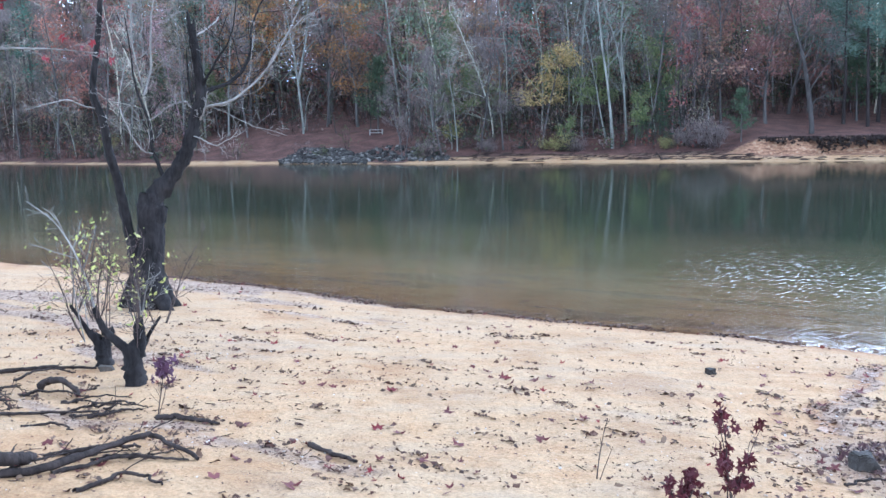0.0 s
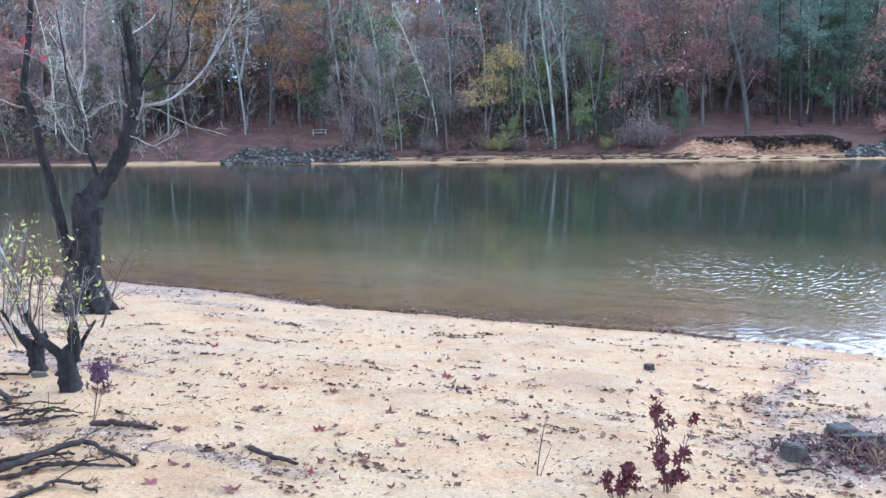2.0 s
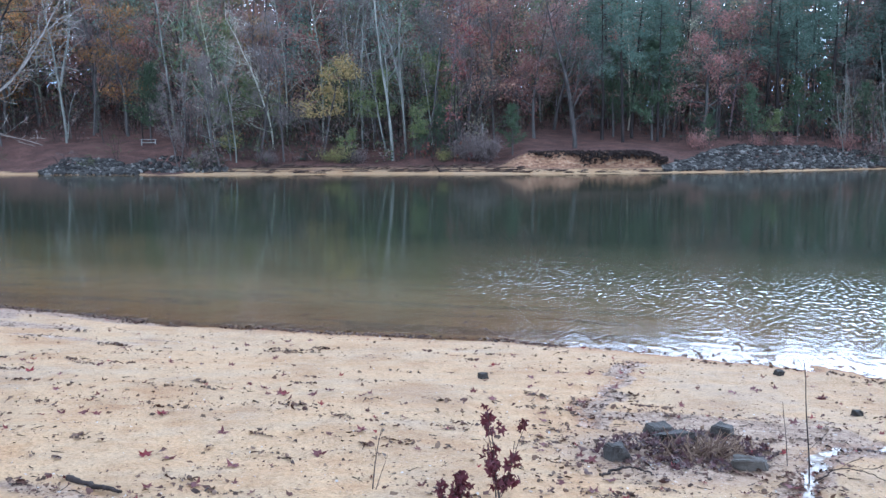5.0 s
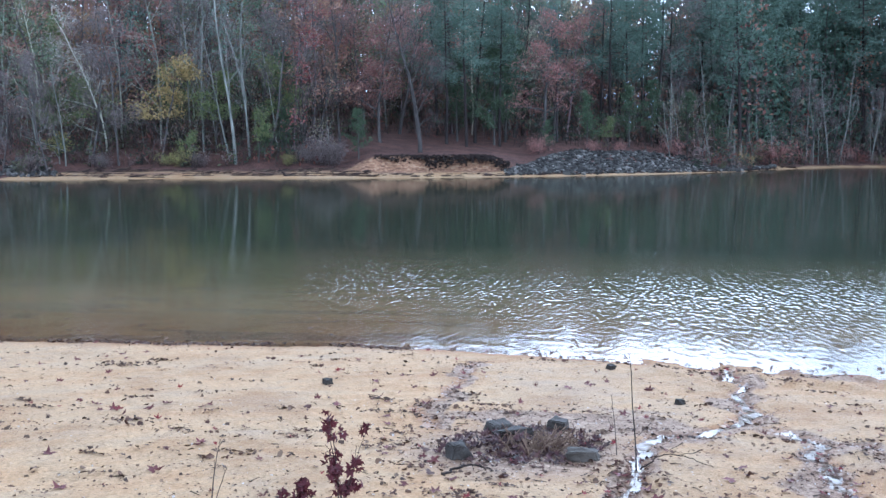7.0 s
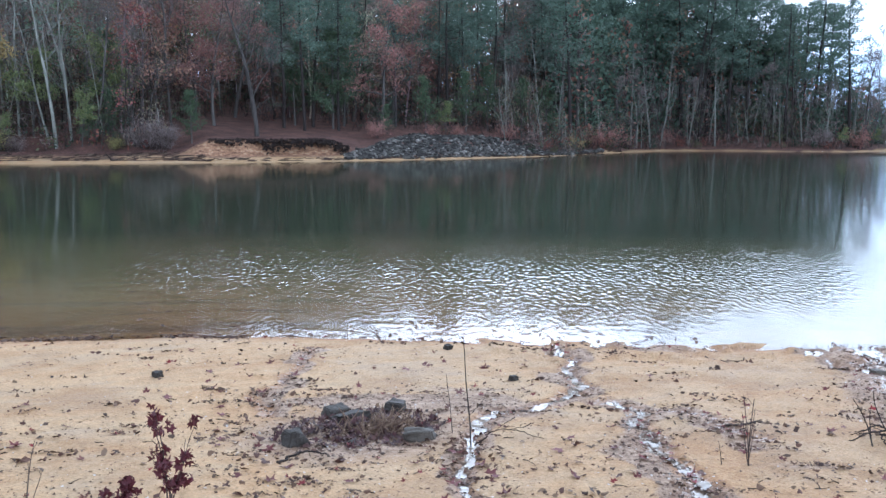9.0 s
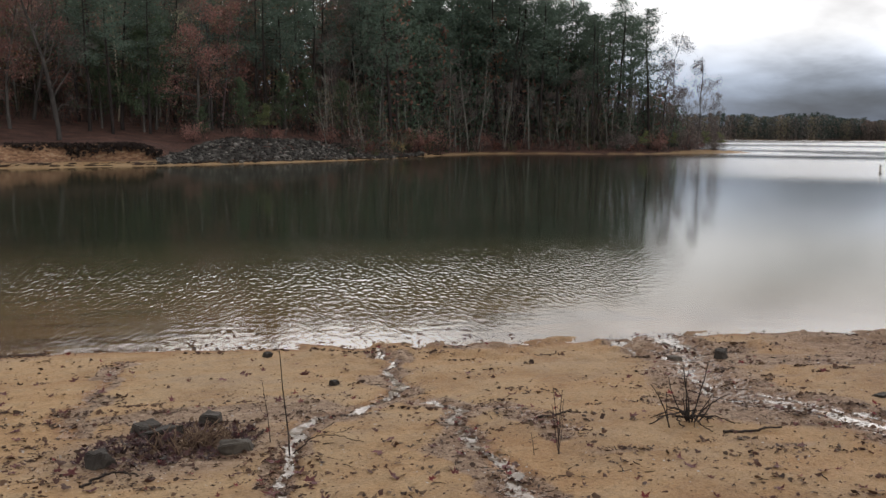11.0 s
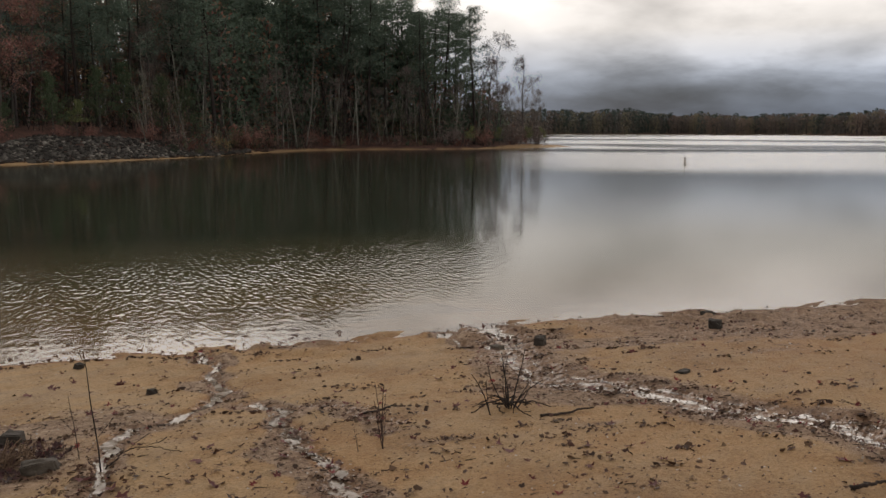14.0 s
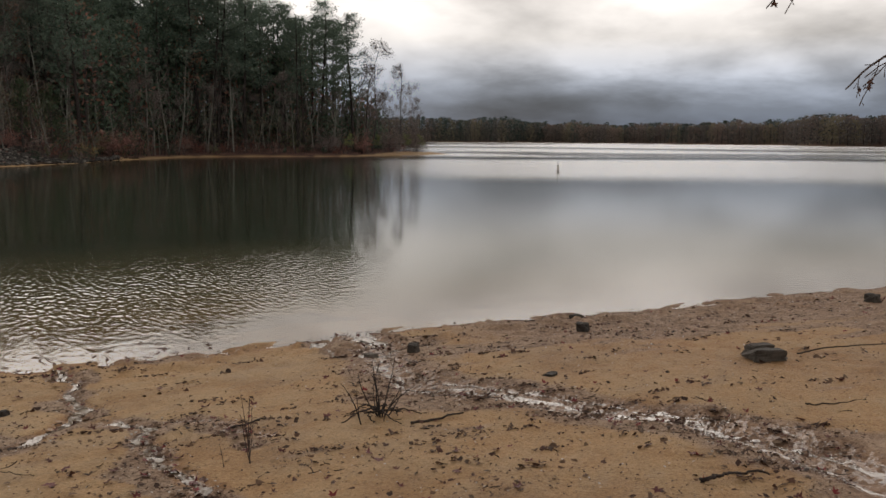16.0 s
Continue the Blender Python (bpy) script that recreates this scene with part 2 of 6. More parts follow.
FAR_SHORE = np.array([(-400, 150), (-150, 112), (-70, 93), (-41, 81.5), (-35, 78), (-22, 71), (-13, 69), (-6, 66.5), (-1.7, 64), (3, 63.2), (9, 62.4), (15.2, 60.2), (22, 57.8),
                      (31, 57), (41, 57.4), (48, 58.6), (56, 60.5), (65, 65.5), (79, 69.5), (87, 66.5), (91.5, 61), (97, 57.5), (104, 57.2), (113, 55), (121.5, 53.8),
                      (121, 57), (112, 72), (106, 90), (98, 112), (80, 140), (45, 185), (-60, 250), (-400, 300)], float)


def far_distance(x, y):
    """Signed distance from the wooded far shore: above 0 on land."""
    p = np.stack([x, y], -1).reshape(-1, 2)
    best, inside = np.full(len(p), 1e9), np.zeros(len(p), bool)
    for a, b in zip(FAR_SHORE, np.roll(FAR_SHORE, -1, 0)):
        d, q = b - a, p - a
        s = np.clip((q @ d) / (d @ d), 0, 1)
        best = np.minimum(best, np.hypot(*(q - s[:, None] * d).T))
        cross = (a[1] > p[:, 1]) != (b[1] > p[:, 1])
        with np.errstate(divide="ignore", invalid="ignore"):
            inside ^= cross & (p[:, 0] < (b[0] - a[0]) * (p[:, 1] - a[1]) / (b[1] - a[1]) + a[0])
    return np.where(inside, best, -best).reshape(np.shape(x))


def near_uv(x, y):
    return x * A_DIR[0] + y * A_DIR[1], x * G_DIR[0] + y * G_DIR[1]


def over_lake_radius(az):
    """How far off the opposite shore of the open lake lies."""
    return np.interp(az, [-180, -90, 30, 60, 78, 88, 100, 125], [900, 900, 620, 600, 560, 430, 360, 330]) + 12 * np.sin(az * 0.9)


# rills that run down the beach, as points in (x, y)
RILLS = [
    ([(2.2, 2.6), (2.71, 3.48), (3.27, 4.11), (3.72, 4.56), (4.58, 4.88), (5.12, 5.07), (5.4, 5.5), (5.92, 6.1), (6.4, 6.75)], 0.10, 0.035),
    ([(3.4, 2.3), (3.69, 2.63), (3.92, 2.93), (4.32, 3.61), (4.84, 4.08), (4.93, 4.7)], 0.13, 0.018),
    ([(5.0, 3.2), (5.2, 3.7), (5.1, 4.1)], 0.12, 0.012),
    ([(5.1, -1.0), (5.5, -0.39), (5.87, -0.08), (6.32, 0.54), (6.41, 1.36), (6.67, 2.12), (6.68, 2.83), (7.24, 3.5), (7.9, 3.9), (8.65, 4.45), (9.0, 4.9)], 0.34, 0.04),
    ([(7.95, 3.9), (7.84, 4.42), (8.2, 4.8), (8.57, 5.1)], 0.09, 0.05),
    ([(2.5, 5.6), (2.7, 6.2), (3.4, 6.9), (4.1, 8.0)], 0.07, 0.012),
]


def path_distance(x, y, pts):
    p = np.stack([np.ravel(x), np.ravel(y)], -1)
    best = np.full(len(p), 1e9)
    pts = np.asarray(pts, float)
    for a, b in zip(pts[:-1], pts[1:]):
        d, q = b - a, p - a
        s = np.clip((q @ d) / (d @ d), 0, 1)
        best = np.minimum(best, np.hypot(*(q - s[:, None] * d).T))
    return best.reshape(np.shape(x))


def rill_field(x, y):
    """How wet and how deep the rills make a place."""
    wet, deep = np.zeros(np.shape(x)), np.zeros(np.shape(x))
    wx, wy = x + 0.22 * fbm(x * 2.3, y * 2.3, 3, 5), y + 0.22 * fbm(x * 2.3, y * 2.3, 3, 9)
    for pts, width, depth in RILLS:
        d = path_distance(wx, wy, pts)
        wet = np.maximum(wet, 1 - smooth(width * 0.5, width * 1.5, d))
        deep = np.maximum(deep, depth * (1 - smooth(width * 0.2, width, d)))
    return wet, deep


def height(x, y, detail=True):
    x, y = np.asarray(x, float), np.asarray(y, float)
    u, v = near_uv(x, y)
    s = np.interp(u, SHORE_U, SHORE_V) + (0.10 * fbm(u * 1.7, v * 0.4, 3, 21) + 0.05 * fbm(u * 6, v, 2, 24) + 0.16 * smooth(-1, 2, u) * fbm(u * 3.1, v * 0.6, 3, 26) if detail else 0)
    d = s - v
    beach = np.where(d > 0, 0.0835 * d - 0.0012 * np.clip(d - 9, 0, 40), 0.07 * d - 0.03 * np.clip(-d - 1.5, 0, 40))
    beach = np.minimum(beach, 6 + 0 * beach)
    if detail:
        near = np.exp(-((np.hypot(x - 3, y - 5) / 16) ** 2))
        amp = smooth(-0.3, 0.6, d)
        beach = beach + near * amp * (0.045 * fbm(x * 0.8, y * 0.8, 3, 1) + 0.018 * fbm(x * 4, y * 4, 3, 2) + 0.008 * fbm(x * 14, y * 14, 2, 3))
        clod = smooth(0.12, 0.26, fbm(x * 4.2, y * 4.2, 3, 27))
        beach = beach + 0.038 * clod * smooth(-1, 1.5, u) * smooth(-0.35, -0.1, d) * (1 - smooth(0.5, 1.6, d)) + 0.016 * near * clod * smooth(3, 7, u) * amp
        wet, deep = rill_field(x, y)
        beach = beach - deep * smooth(-0.05, 0.3, d)
    bed = np.maximum(beach, -5.0)
    fd = far_distance(x, y)
    wob = 0.8 * fbm(x * 0.25, y * 0.25, 3, 31) if detail else 0
    f = fd + wob * 0.8
    az = np.degrees(np.arctan2(x, y))
    # profile: a shelf of sand, a low bank, then the wooded rise; higher behind the left and middle
    cut = smooth(17.5, 20, az) * (1 - smooth(26.8, 30.0, az))
    shelf = np.interp(f, [-30, 0, 1.2, 3, 6, 9, 200], [-4.5, 0, 0.2, 0.42, 0.68, 0.8, 0.8])
    ledge = f * 1.15 + 0.5 * fbm(x * 0.12, y * 0.12, 2, 44)
    shelf = shelf + 0.13 * (smooth(0.62, 0.95, ledge % 1.0) - (ledge % 1.0)) * smooth(0.2, 0.8, f) * (1 - smooth(4.2, 5.2, f))
    bank = cut * 1.0 * smooth(3.0, 3.6, f + 0.5 * fbm(x * 0.9, y * 0.9, 3, 47)) + (1 - cut) * 0.7 * smooth(3.5, 10, f)
    hill = 0.155 * np.clip(f - 7, 0, 90) * (1 - 0.2 * smooth(14, 22, az)) * (1 - 0.62 * smooth(38, 52, az)) * (1 - 0.2 * smooth(-8, -20, az))
    pile = 0.72 * np.exp(-(((az - 35.2) / 5.8) ** 4)) * smooth(0.6, 6.5, f) * (1 - 0.55 * smooth(10, 16, f))
    pile = pile + 0.36 * np.exp(-(((az + 7.6) / 2.7) ** 4)) * smooth(0.2, 4.0, f) * (1 - 0.7 * smooth(5, 9, f))
    land = shelf + bank + hill + pile + (0.10 * fbm(x * 0.6, y * 0.6, 4, 41) * smooth(0.5, 5, f) if detail else 0)
    r = np.hypot(x, y)
    over = np.interp(r - over_lake_radius(az), [-60, 0, 10, 400, 3000], [-5, 0, 1.0, 14, 20])
    return np.maximum(np.maximum(bed, np.maximum(land, -5)), over)
# ---- ground: one sheet from underfoot to the horizon ----


def polar_sheet(radii, azimuths):
    r, a = np.meshgrid(radii, np.radians(azimuths), indexing="ij")
    x, y = r * np.sin(a), r * np.cos(a)
    m, n = r.shape
    i, j = np.meshgrid(np.arange(m - 1), np.arange(n), indexing="ij")
    k = (j + 1) % n
    faces = np.stack([i * n + j, i * n + k, (i + 1) * n + k, (i + 1) * n + j], -1).reshape(-1, 4)
    return x, y, faces


AZ = np.concatenate([np.arange(-34, 96, 0.28), np.arange(96, 326, 2.5)])
RADII = np.concatenate([[0.0005], np.geomspace(0.1, 2.5, 9)[:-1], np.geomspace(2.5, 16, 210)[:-1], np.geomspace(16, 55, 26)[:-1], np.linspace(55, 76, 90)[:-1], np.linspace(76, 100, 40)[:-1], np.geomspace(100, 180, 40)[:-1], np.geomspace(180, 4000, 40)])
gx, gy, gf = polar_sheet(RADII, AZ)
gz = height(gx, gy)
ground_mesh = bpy.data.meshes.new("ground")
fill_mesh(ground_mesh, np.stack([gx, gy, gz], -1).reshape(-1, 3), [gf])
ground_mesh.polygons.foreach_set("use_smooth", np.ones(len(ground_mesh.polygons), bool))


def on_ground(x, y):
    """Height of the ground sheet at a place."""
    r, a = math.hypot(x, y), math.degrees(math.atan2(x, y))
    a = a if a >= AZ[0] else a + 360
    i = int(np.clip(np.searchsorted(RADII, r) - 1, 0, len(RADII) - 2))
    j = int(np.clip(np.searchsorted(AZ, a) - 1, 0, len(AZ) - 2))
    p = (r - RADII[i]) / (RADII[i + 1] - RADII[i])
    q = (a - AZ[j]) / (AZ[j + 1] - AZ[j])
    return float((gz[i, j] * (1 - p) + gz[i + 1, j] * p) * (1 - q) + (gz[i, j + 1] * (1 - p) + gz[i + 1, j + 1] * p) * q)




def ground_at(x, y):
    """Heights of the ground sheet at many places."""
    x, y = np.asarray(x, float), np.asarray(y, float)
    r, a = np.hypot(x, y), np.degrees(np.arctan2(x, y))
    a = np.where(a >= AZ[0], a, a + 360)
    i = np.clip(np.searchsorted(RADII, r) - 1, 0, len(RADII) - 2)
    j = np.clip(np.searchsorted(AZ, a) - 1, 0, len(AZ) - 2)
    p = (r - RADII[i]) / (RADII[i + 1] - RADII[i])
    q = (a - AZ[j]) / (AZ[j + 1] - AZ[j])
    return (gz[i, j] * (1 - p) + gz[i + 1, j] * p) * (1 - q) + (gz[i, j + 1] * (1 - p) + gz[i + 1, j + 1] * p) * q


def silt_field(x, y):
    """Where grey silt and gravel lie over the sand: beside rills and in washes."""
    u, v = near_uv(x, y)
    d = np.interp(u, SHORE_U, SHORE_V) - v
    wx, wy = x + 0.5 * fbm(x * 1.6, y * 1.6, 3, 15), y + 0.5 * fbm(x * 1.6, y * 1.6, 3, 19)
    s = np.zeros(np.shape(x))
    for (pts, width, depth), reach in zip(RILLS, (0.15, 0.22, 0.18, 0.62, 0.14, 0.10)):
        s = np.maximum(s, 1 - smooth(reach * 0.35, reach * 1.3, path_distance(wx, wy, pts)))
    heap = np.exp(-(((x - 2.9) / 0.95) ** 2) - ((y - 4.85) / 0.8) ** 2)
    wash = smooth(0.14, 0.40, fbm(u * 0.45 + 3, d * 1.3, 4, 67) + 0.06 * smooth(5, 9, u))
    belt = smooth(4.0, 7.0, u) * (1 - smooth(1.7, 2.8, d + 0.8 * fbm(u * 0.8, d * 1.5, 3, 68)))
    return np.clip(np.maximum(np.maximum(s, heap), np.maximum(0.8 * wash, 1.0 * belt)), 0, 1)


gu, gv = near_uv(gx, gy)
gd = np.interp(gu, SHORE_U, SHORE_V) - gv
gwet, gdeep = rill_field(gx, gy)
gfd = far_distance(gx, gy) + 0.6 * fbm(gx * 0.25, gy * 0.25, 3, 31)
gaz = np.degrees(np.arctan2(gx, gy))
lit0 = 1.0 - 0.75 * (1 - smooth(-18, -15.5, gaz)) - 0.8 * smooth(-11, -9, gaz) * (1 - smooth(-2.6, -1.6, gaz)) + 1.5 * smooth(-2.6, 0, gaz) * (1 - smooth(19, 21, gaz)) + 0.8 * smooth(19, 21, gaz) * (1 - smooth(28, 31, gaz)) + 2.0 * smooth(60.5, 62.5, gaz) - 0.7 * smooth(50, 53, gaz) * (1 - smooth(59, 61, gaz))
litter = np.clip((gfd + 0.9 * fbm(gx * 0.5, gy * 0.5, 3, 51) - lit0) / (0.3 * lit0 + 0.3), 0, 1)
# shade under the far shelf's ledges, put into the cover as dark lines
gledge = (gfd * 1.15 + 0.5 * fbm(gx * 0.12, gy * 0.12, 2, 44)) % 1.0
steps = smooth(0.55, 0.7, gledge) * (1 - smooth(0.86, 0.98, gledge)) * smooth(0.7, 1.3, gfd) * (1 - smooth(4.6, 5.4, gfd)) * smooth(0, 3, gaz) * (1 - smooth(17, 20, gaz))
litter = np.maximum(litter, steps * np.clip(0.75 + 1.4 * fbm(gx * 0.3, gy * 0.3, 3, 49), 0, 0.95))
litter = np.maximum(litter, smooth(0, 10, np.hypot(gx, gy) - over_lake_radius(gaz)))
clay = smooth(1.9, 3.0, gfd) * (1 - smooth(3.9, 4.5, gfd)) * smooth(17.5, 20, gaz) * (1 - smooth(27.4, 29.2, gaz))
shore_wet = (1 - smooth(0.0, 0.34, gd + 0.15 * fbm(gx * 2, gy * 2, 2, 61))) * (gfd < -20) * smooth(-0.2, 0.0, gd)
silt = silt_field(gx, gy) * (gfd < -20)
damp = np.maximum(silt * smooth(2, 8, gu) * 0.55, (0.5 + 0.3 * smooth(4, 8, gu)) * smooth(-2, 5, gu) * (0.75 + 0.5 * fbm(gx * 0.6, gy * 0.6, 3, 63)) * (gfd < -20) * smooth(-0.2, 0.0, gd))
wet = np.clip(np.maximum(np.maximum(gwet, shore_wet * 0.8), damp), 0, 1)
at = ground_mesh.attributes.new("cover", "FLOAT_COLOR", "POINT")
at.data.foreach_set("color", np.stack([litter, clay, wet, silt], -1).ravel())
ground = new("ground", ground_mesh)
tagged(ground, "pale damp sand beach running down to the lake, with leaf-strewn banks opposite", "ground", kind="structure")

M_GROUND, t, b = material("sand_and_soil", 0.9, 0.25)
co = obj_coord(t)
cov = node(t, "ShaderNodeAttribute", attribute_name="cover")
cov_rgb = t.nodes.new("ShaderNodeSeparateColor")
t.links.new(cov.outputs["Color"], cov_rgb.inputs[0])
n_big, n_mid, n_fine = noise_tex(t, co, 0.55, 4), noise_tex(t, co, 3.2, 6, 0.6), noise_tex(t, co, 45.0, 4, 0.7)
n_grit = noise_tex(t, co, 16.0, 6, 0.75)
lay = t.nodes.new("ShaderNodeMapping")  # washes lie along the shore
lay.inputs["Rotation"].default_value = (0, 0, radians(36))
lay.inputs["Scale"].default_value = (1.0, 2.6, 1.0)
t.links.new(co, lay.inputs[0])
n_lay = noise_tex(t, lay.outputs[0], 2.0, 6, 0.65)
sand = ramp(t, maths(t, "ADD", maths(t, "MULTIPLY", n_big, 0.5), maths(t, "MULTIPLY", n_lay, 0.5)),
            [(0.36, (0.42, 0.305, 0.195)), (0.45, (0.46, 0.322, 0.185)), (0.54, (0.478, 0.316, 0.168)), (0.64, (0.435, 0.268, 0.135))])
sand = mixed(t, 0.6, sand, ramp(t, n_fine, [(0.32, grey(0.45)), (0.55, grey(1.0)), (0.75, grey(1.18))]), "MULTIPLY")
sand = mixed(t, 0.6, sand, ramp(t, n_grit, [(0.30, grey(0.5)), (0.44, grey(0.95)), (0.6, grey(1.06)), (0.72, grey(1.2))]), "MULTIPLY")
sand = mixed(t, 0.85, sand, ramp(t, noise_tex(t, co, 1.15, 5, 0.62), [(0.36, (0.80, 0.70, 0.62)), (0.47, (0.97, 0.94, 0.92)), (0.58, (1.04, 1.04, 1.05)), (0.68, (0.92, 0.84, 0.76))]), "MULTIPLY")
vor = t.nodes.new("ShaderNodeTexVoronoi")
vor.inputs["Scale"].default_value = 38.0
t.links.new(co, vor.inputs["Vector"])
peb = maths(t, "MULTIPLY", ramp(t, vor.outputs["Distance"], [(0.10, grey(1.0)), (0.20, grey(0.0))]), ramp(t, noise_tex(t, co, 1.9, 4), [(0.48, grey(0.0)), (0.60, grey(1.0))]))
peb_c = ramp(t, vor.outputs["Color"], [(0.0, (0.05, 0.035, 0.03)), (0.5, (0.10, 0.06, 0.045)), (0.72, (0.26, 0.21, 0.17)), (1.0, (0.42, 0.38, 0.33))])
sand = mixed(t, peb, sand, peb_c)
# silt: mauve-grey mud with gravel, its edge broken up by the grain
silt_c = ramp(t, maths(t, "ADD", maths(t, "MULTIPLY", n_grit, 0.65), maths(t, "MULTIPLY", n_mid, 0.35)),
              [(0.35, (0.085, 0.054, 0.04)), (0.44, (0.21, 0.142, 0.102)), (0.53, (0.35, 0.253, 0.185)), (0.65, (0.50, 0.385, 0.29))])
grav = ramp(t, vor.outputs["Distance"], [(0.16, grey(0.75)), (0.34, grey(0.0))])
silt_c = mixed(t, grav, silt_c, peb_c)
silt_f = ramp(t, maths(t, "ADD", maths(t, "MULTIPLY", cov.outputs["Alpha"], 0.8), maths(t, "MULTIPLY", n_grit, 0.55)), [(0.54, grey(0.0)), (0.84, grey(0.85))])
sand = mixed(t, silt_f, sand, silt_c)
leafy = ramp(t, maths(t, "ADD", maths(t, "MULTIPLY", noise_tex(t, co, 0.8, 4), 0.4), maths(t, "MULTIPLY", noise_tex(t, co, 9.0, 5, 0.7), 0.6)),
             [(0.36, (0.035, 0.02, 0.018)), (0.5, (0.10, 0.052, 0.042)), (0.62, (0.17, 0.09, 0.07))])
clay_c = ramp(t, noise_tex(t, co, 2.6, 5, 0.7, stretch=(1, 1, 2.5)), [(0.38, (0.14, 0.075, 0.05)), (0.52, (0.34, 0.19, 0.11)), (0.66, (0.48, 0.34, 0.22))])
col = mixed(t, cov_rgb.outputs[0], sand, leafy)
col = mixed(t, cov_rgb.outputs[1], col, clay_c)
col = mixed(t, cov_rgb.outputs[2], col, mixed(t, 1.0, col, (0.70, 0.57, 0.48), "MULTIPLY"))
t.links.new(col, b.inputs["Base Color"])
n_pool = noise_tex(t, lay.outputs[0], 10.0, 6, 0.7)
wet_break = ramp(t, maths(t, "MULTIPLY", cov_rgb.outputs[2], maths(t, "ADD", maths(t, "MULTIPLY", n_pool, 2.2), -0.42)), [(0.57, grey(0.82)), (0.80, grey(0.33))])
t.links.new(ramp(t, cov_rgb.outputs[2], [(0.3, grey(0.25)), (0.8, grey(0.36))]), b.inputs["Specular IOR Level"])
t.links.new(wet_break, b.inputs["Roughness"])
bumped(t, b, maths(t, "ADD", maths(t, "MULTIPLY", n_mid, 0.7), maths(t, "ADD", maths(t, "MULTIPLY", n_fine, 0.25), maths(t, "MULTIPLY", n_grit, 0.45))), 0.65, 0.05)
# standing water lies level
level = [n for n in t.nodes if n.bl_idname == "ShaderNodeBump"][0]
t.links.new(maths(t, "MULTIPLY", wet_break, 0.78), level.inputs["Strength"])
ground_mesh.materials.append(M_GROUND)

# ---- water ----
WAZ = np.concatenate([np.arange(-40, 130, 0.6), np.arange(130, 320, 5.0)])
WR = np.concatenate([np.geomspace(4, 20, 90)[:-1], np.geomspace(20, 60, 30)[:-1], np.geomspace(60, 1500, 90)])
wx, wy, wf = polar_sheet(WR, WAZ)
water_mesh = bpy.data.meshes.new("lake_water")
fill_mesh(water_mesh, np.stack([wx, wy, 0 * wx], -1).reshape(-1, 3), [wf])
wr, waz = np.hypot(wx, wy), np.degrees(np.arctan2(wx, wy))
depth = np.maximum(-height(wx, wy), 0)
wu, wv = near_uv(wx, wy)
# breeze: ruffled close to the beach and out on the open lake, calm between
off = wv - np.interp(wu, SHORE_U, SHORE_V)
edge = wr + 1.6 * fbm(wx * 0.22, wy * 0.22, 3, 72) + 0.8 * fbm(waz * 0.6, wr * 0.2, 2, 74)
cat1 = smooth(9.5, 17, waz + 5 * fbm(wx * 0.3, wy * 0.3, 2, 71)) * (1 - smooth(12.0, 22.5, edge)) * (1 - 0.85 * smooth(57, 66, waz + 3 * fbm(wx * 0.3, wy * 0.3, 2, 76))) * (0.10 + 0.90 * smooth(1.2, 5.5, off))
cat2 = smooth(57, 68, waz + 4 * fbm(wx * 0.03, wy * 0.03, 2, 77)) * smooth(42, 62, wr + 6 * fbm(wx * 0.05, wy * 0.05, 2, 73))
# calm lanes lie as dark lines across the open lake
lane = np.maximum(np.exp(-(((wr - 112 - 5 * np.sin(waz * 0.16)) / 9) ** 2)), 0.8 * np.exp(-(((wr - 225 - 25 * np.sin(waz * 0.11 + 1)) / 28) ** 2)))
lane = np.maximum(lane, 0.7 * smooth(0.16, 0.26, fbm(np.log(wr) * 7.0, waz * 0.05, 2, 75)) * smooth(70, 120, wr))
patchy = 0.88 + 0.24 * smooth(-0.4, 0.4, fbm(wx * 0.5, wy * 0.5, 3, 78))
ripple = np.clip(1.05 * cat1 * patchy, 0.0, 1.3)
wa = water_mesh.attributes.new("lake", "FLOAT_COLOR", "POINT")
wa.data.foreach_set("color", np.stack([np.clip(depth, 0, 1e3), ripple, np.clip(cat2 * (1 - 0.9 * lane) + 0.06 * cat1, 0, 1), np.ones_like(wr)], -1).ravel())
water = new("lake_water", water_mesh)
tagged(water, "still green-brown lake water, ruffled by a light breeze near the beach", "water", kind="structure")
M_WATER = bpy.data.materials.new("lake_water")
M_WATER.use_nodes = True
t = M_WATER.node_tree
t.nodes.clear()
out = t.nodes.new("ShaderNodeOutputMaterial")
co = obj_coord(t)
lk = node(t, "ShaderNodeAttribute", attribute_name="lake")
lks = t.nodes.new("ShaderNodeSeparateColor")
t.links.new(lk.outputs["Color"], lks.inputs[0])
spin = t.nodes.new("ShaderNodeMapping")
spin.inputs["Rotation"].default_value = (0, 0, radians(36))
t.links.new(co, spin.inputs[0])
# short wind ripples, sharper at the crest, drawn out a little across the wind
rip1 = noise_tex(t, spin.outputs[0], 5.6, 0, 0.5, stretch=(2.7, 1.0, 1.0))
rip2 = noise_tex(t, spin.outputs[0], 15.0, 0, 0.5, stretch=(3.0, 1.0, 1.0))
rip = maths(t, "ADD", maths(t, "MULTIPLY", maths(t, "POWER", rip1, 2.2), 0.0175), maths(t, "MULTIPLY", rip2, 0.0009))
gust = ramp(t, noise_tex(t, spin.outputs[0], 0.8, 3, 0.55, stretch=(0.6, 1.4, 1.0)), [(0.34, grey(0.85)), (0.6, grey(1.0))])
swell = maths(t, "MULTIPLY", noise_tex(t, spin.outputs[0], 2.2, 2, 0.4, stretch=(0.6, 1.4, 1.0)), 0.0012)
wave = maths(t, "ADD", maths(t, "MULTIPLY", maths(t, "MULTIPLY", rip, gust), lks.outputs[1]), swell)
bump = t.nodes.new("ShaderNodeBump")
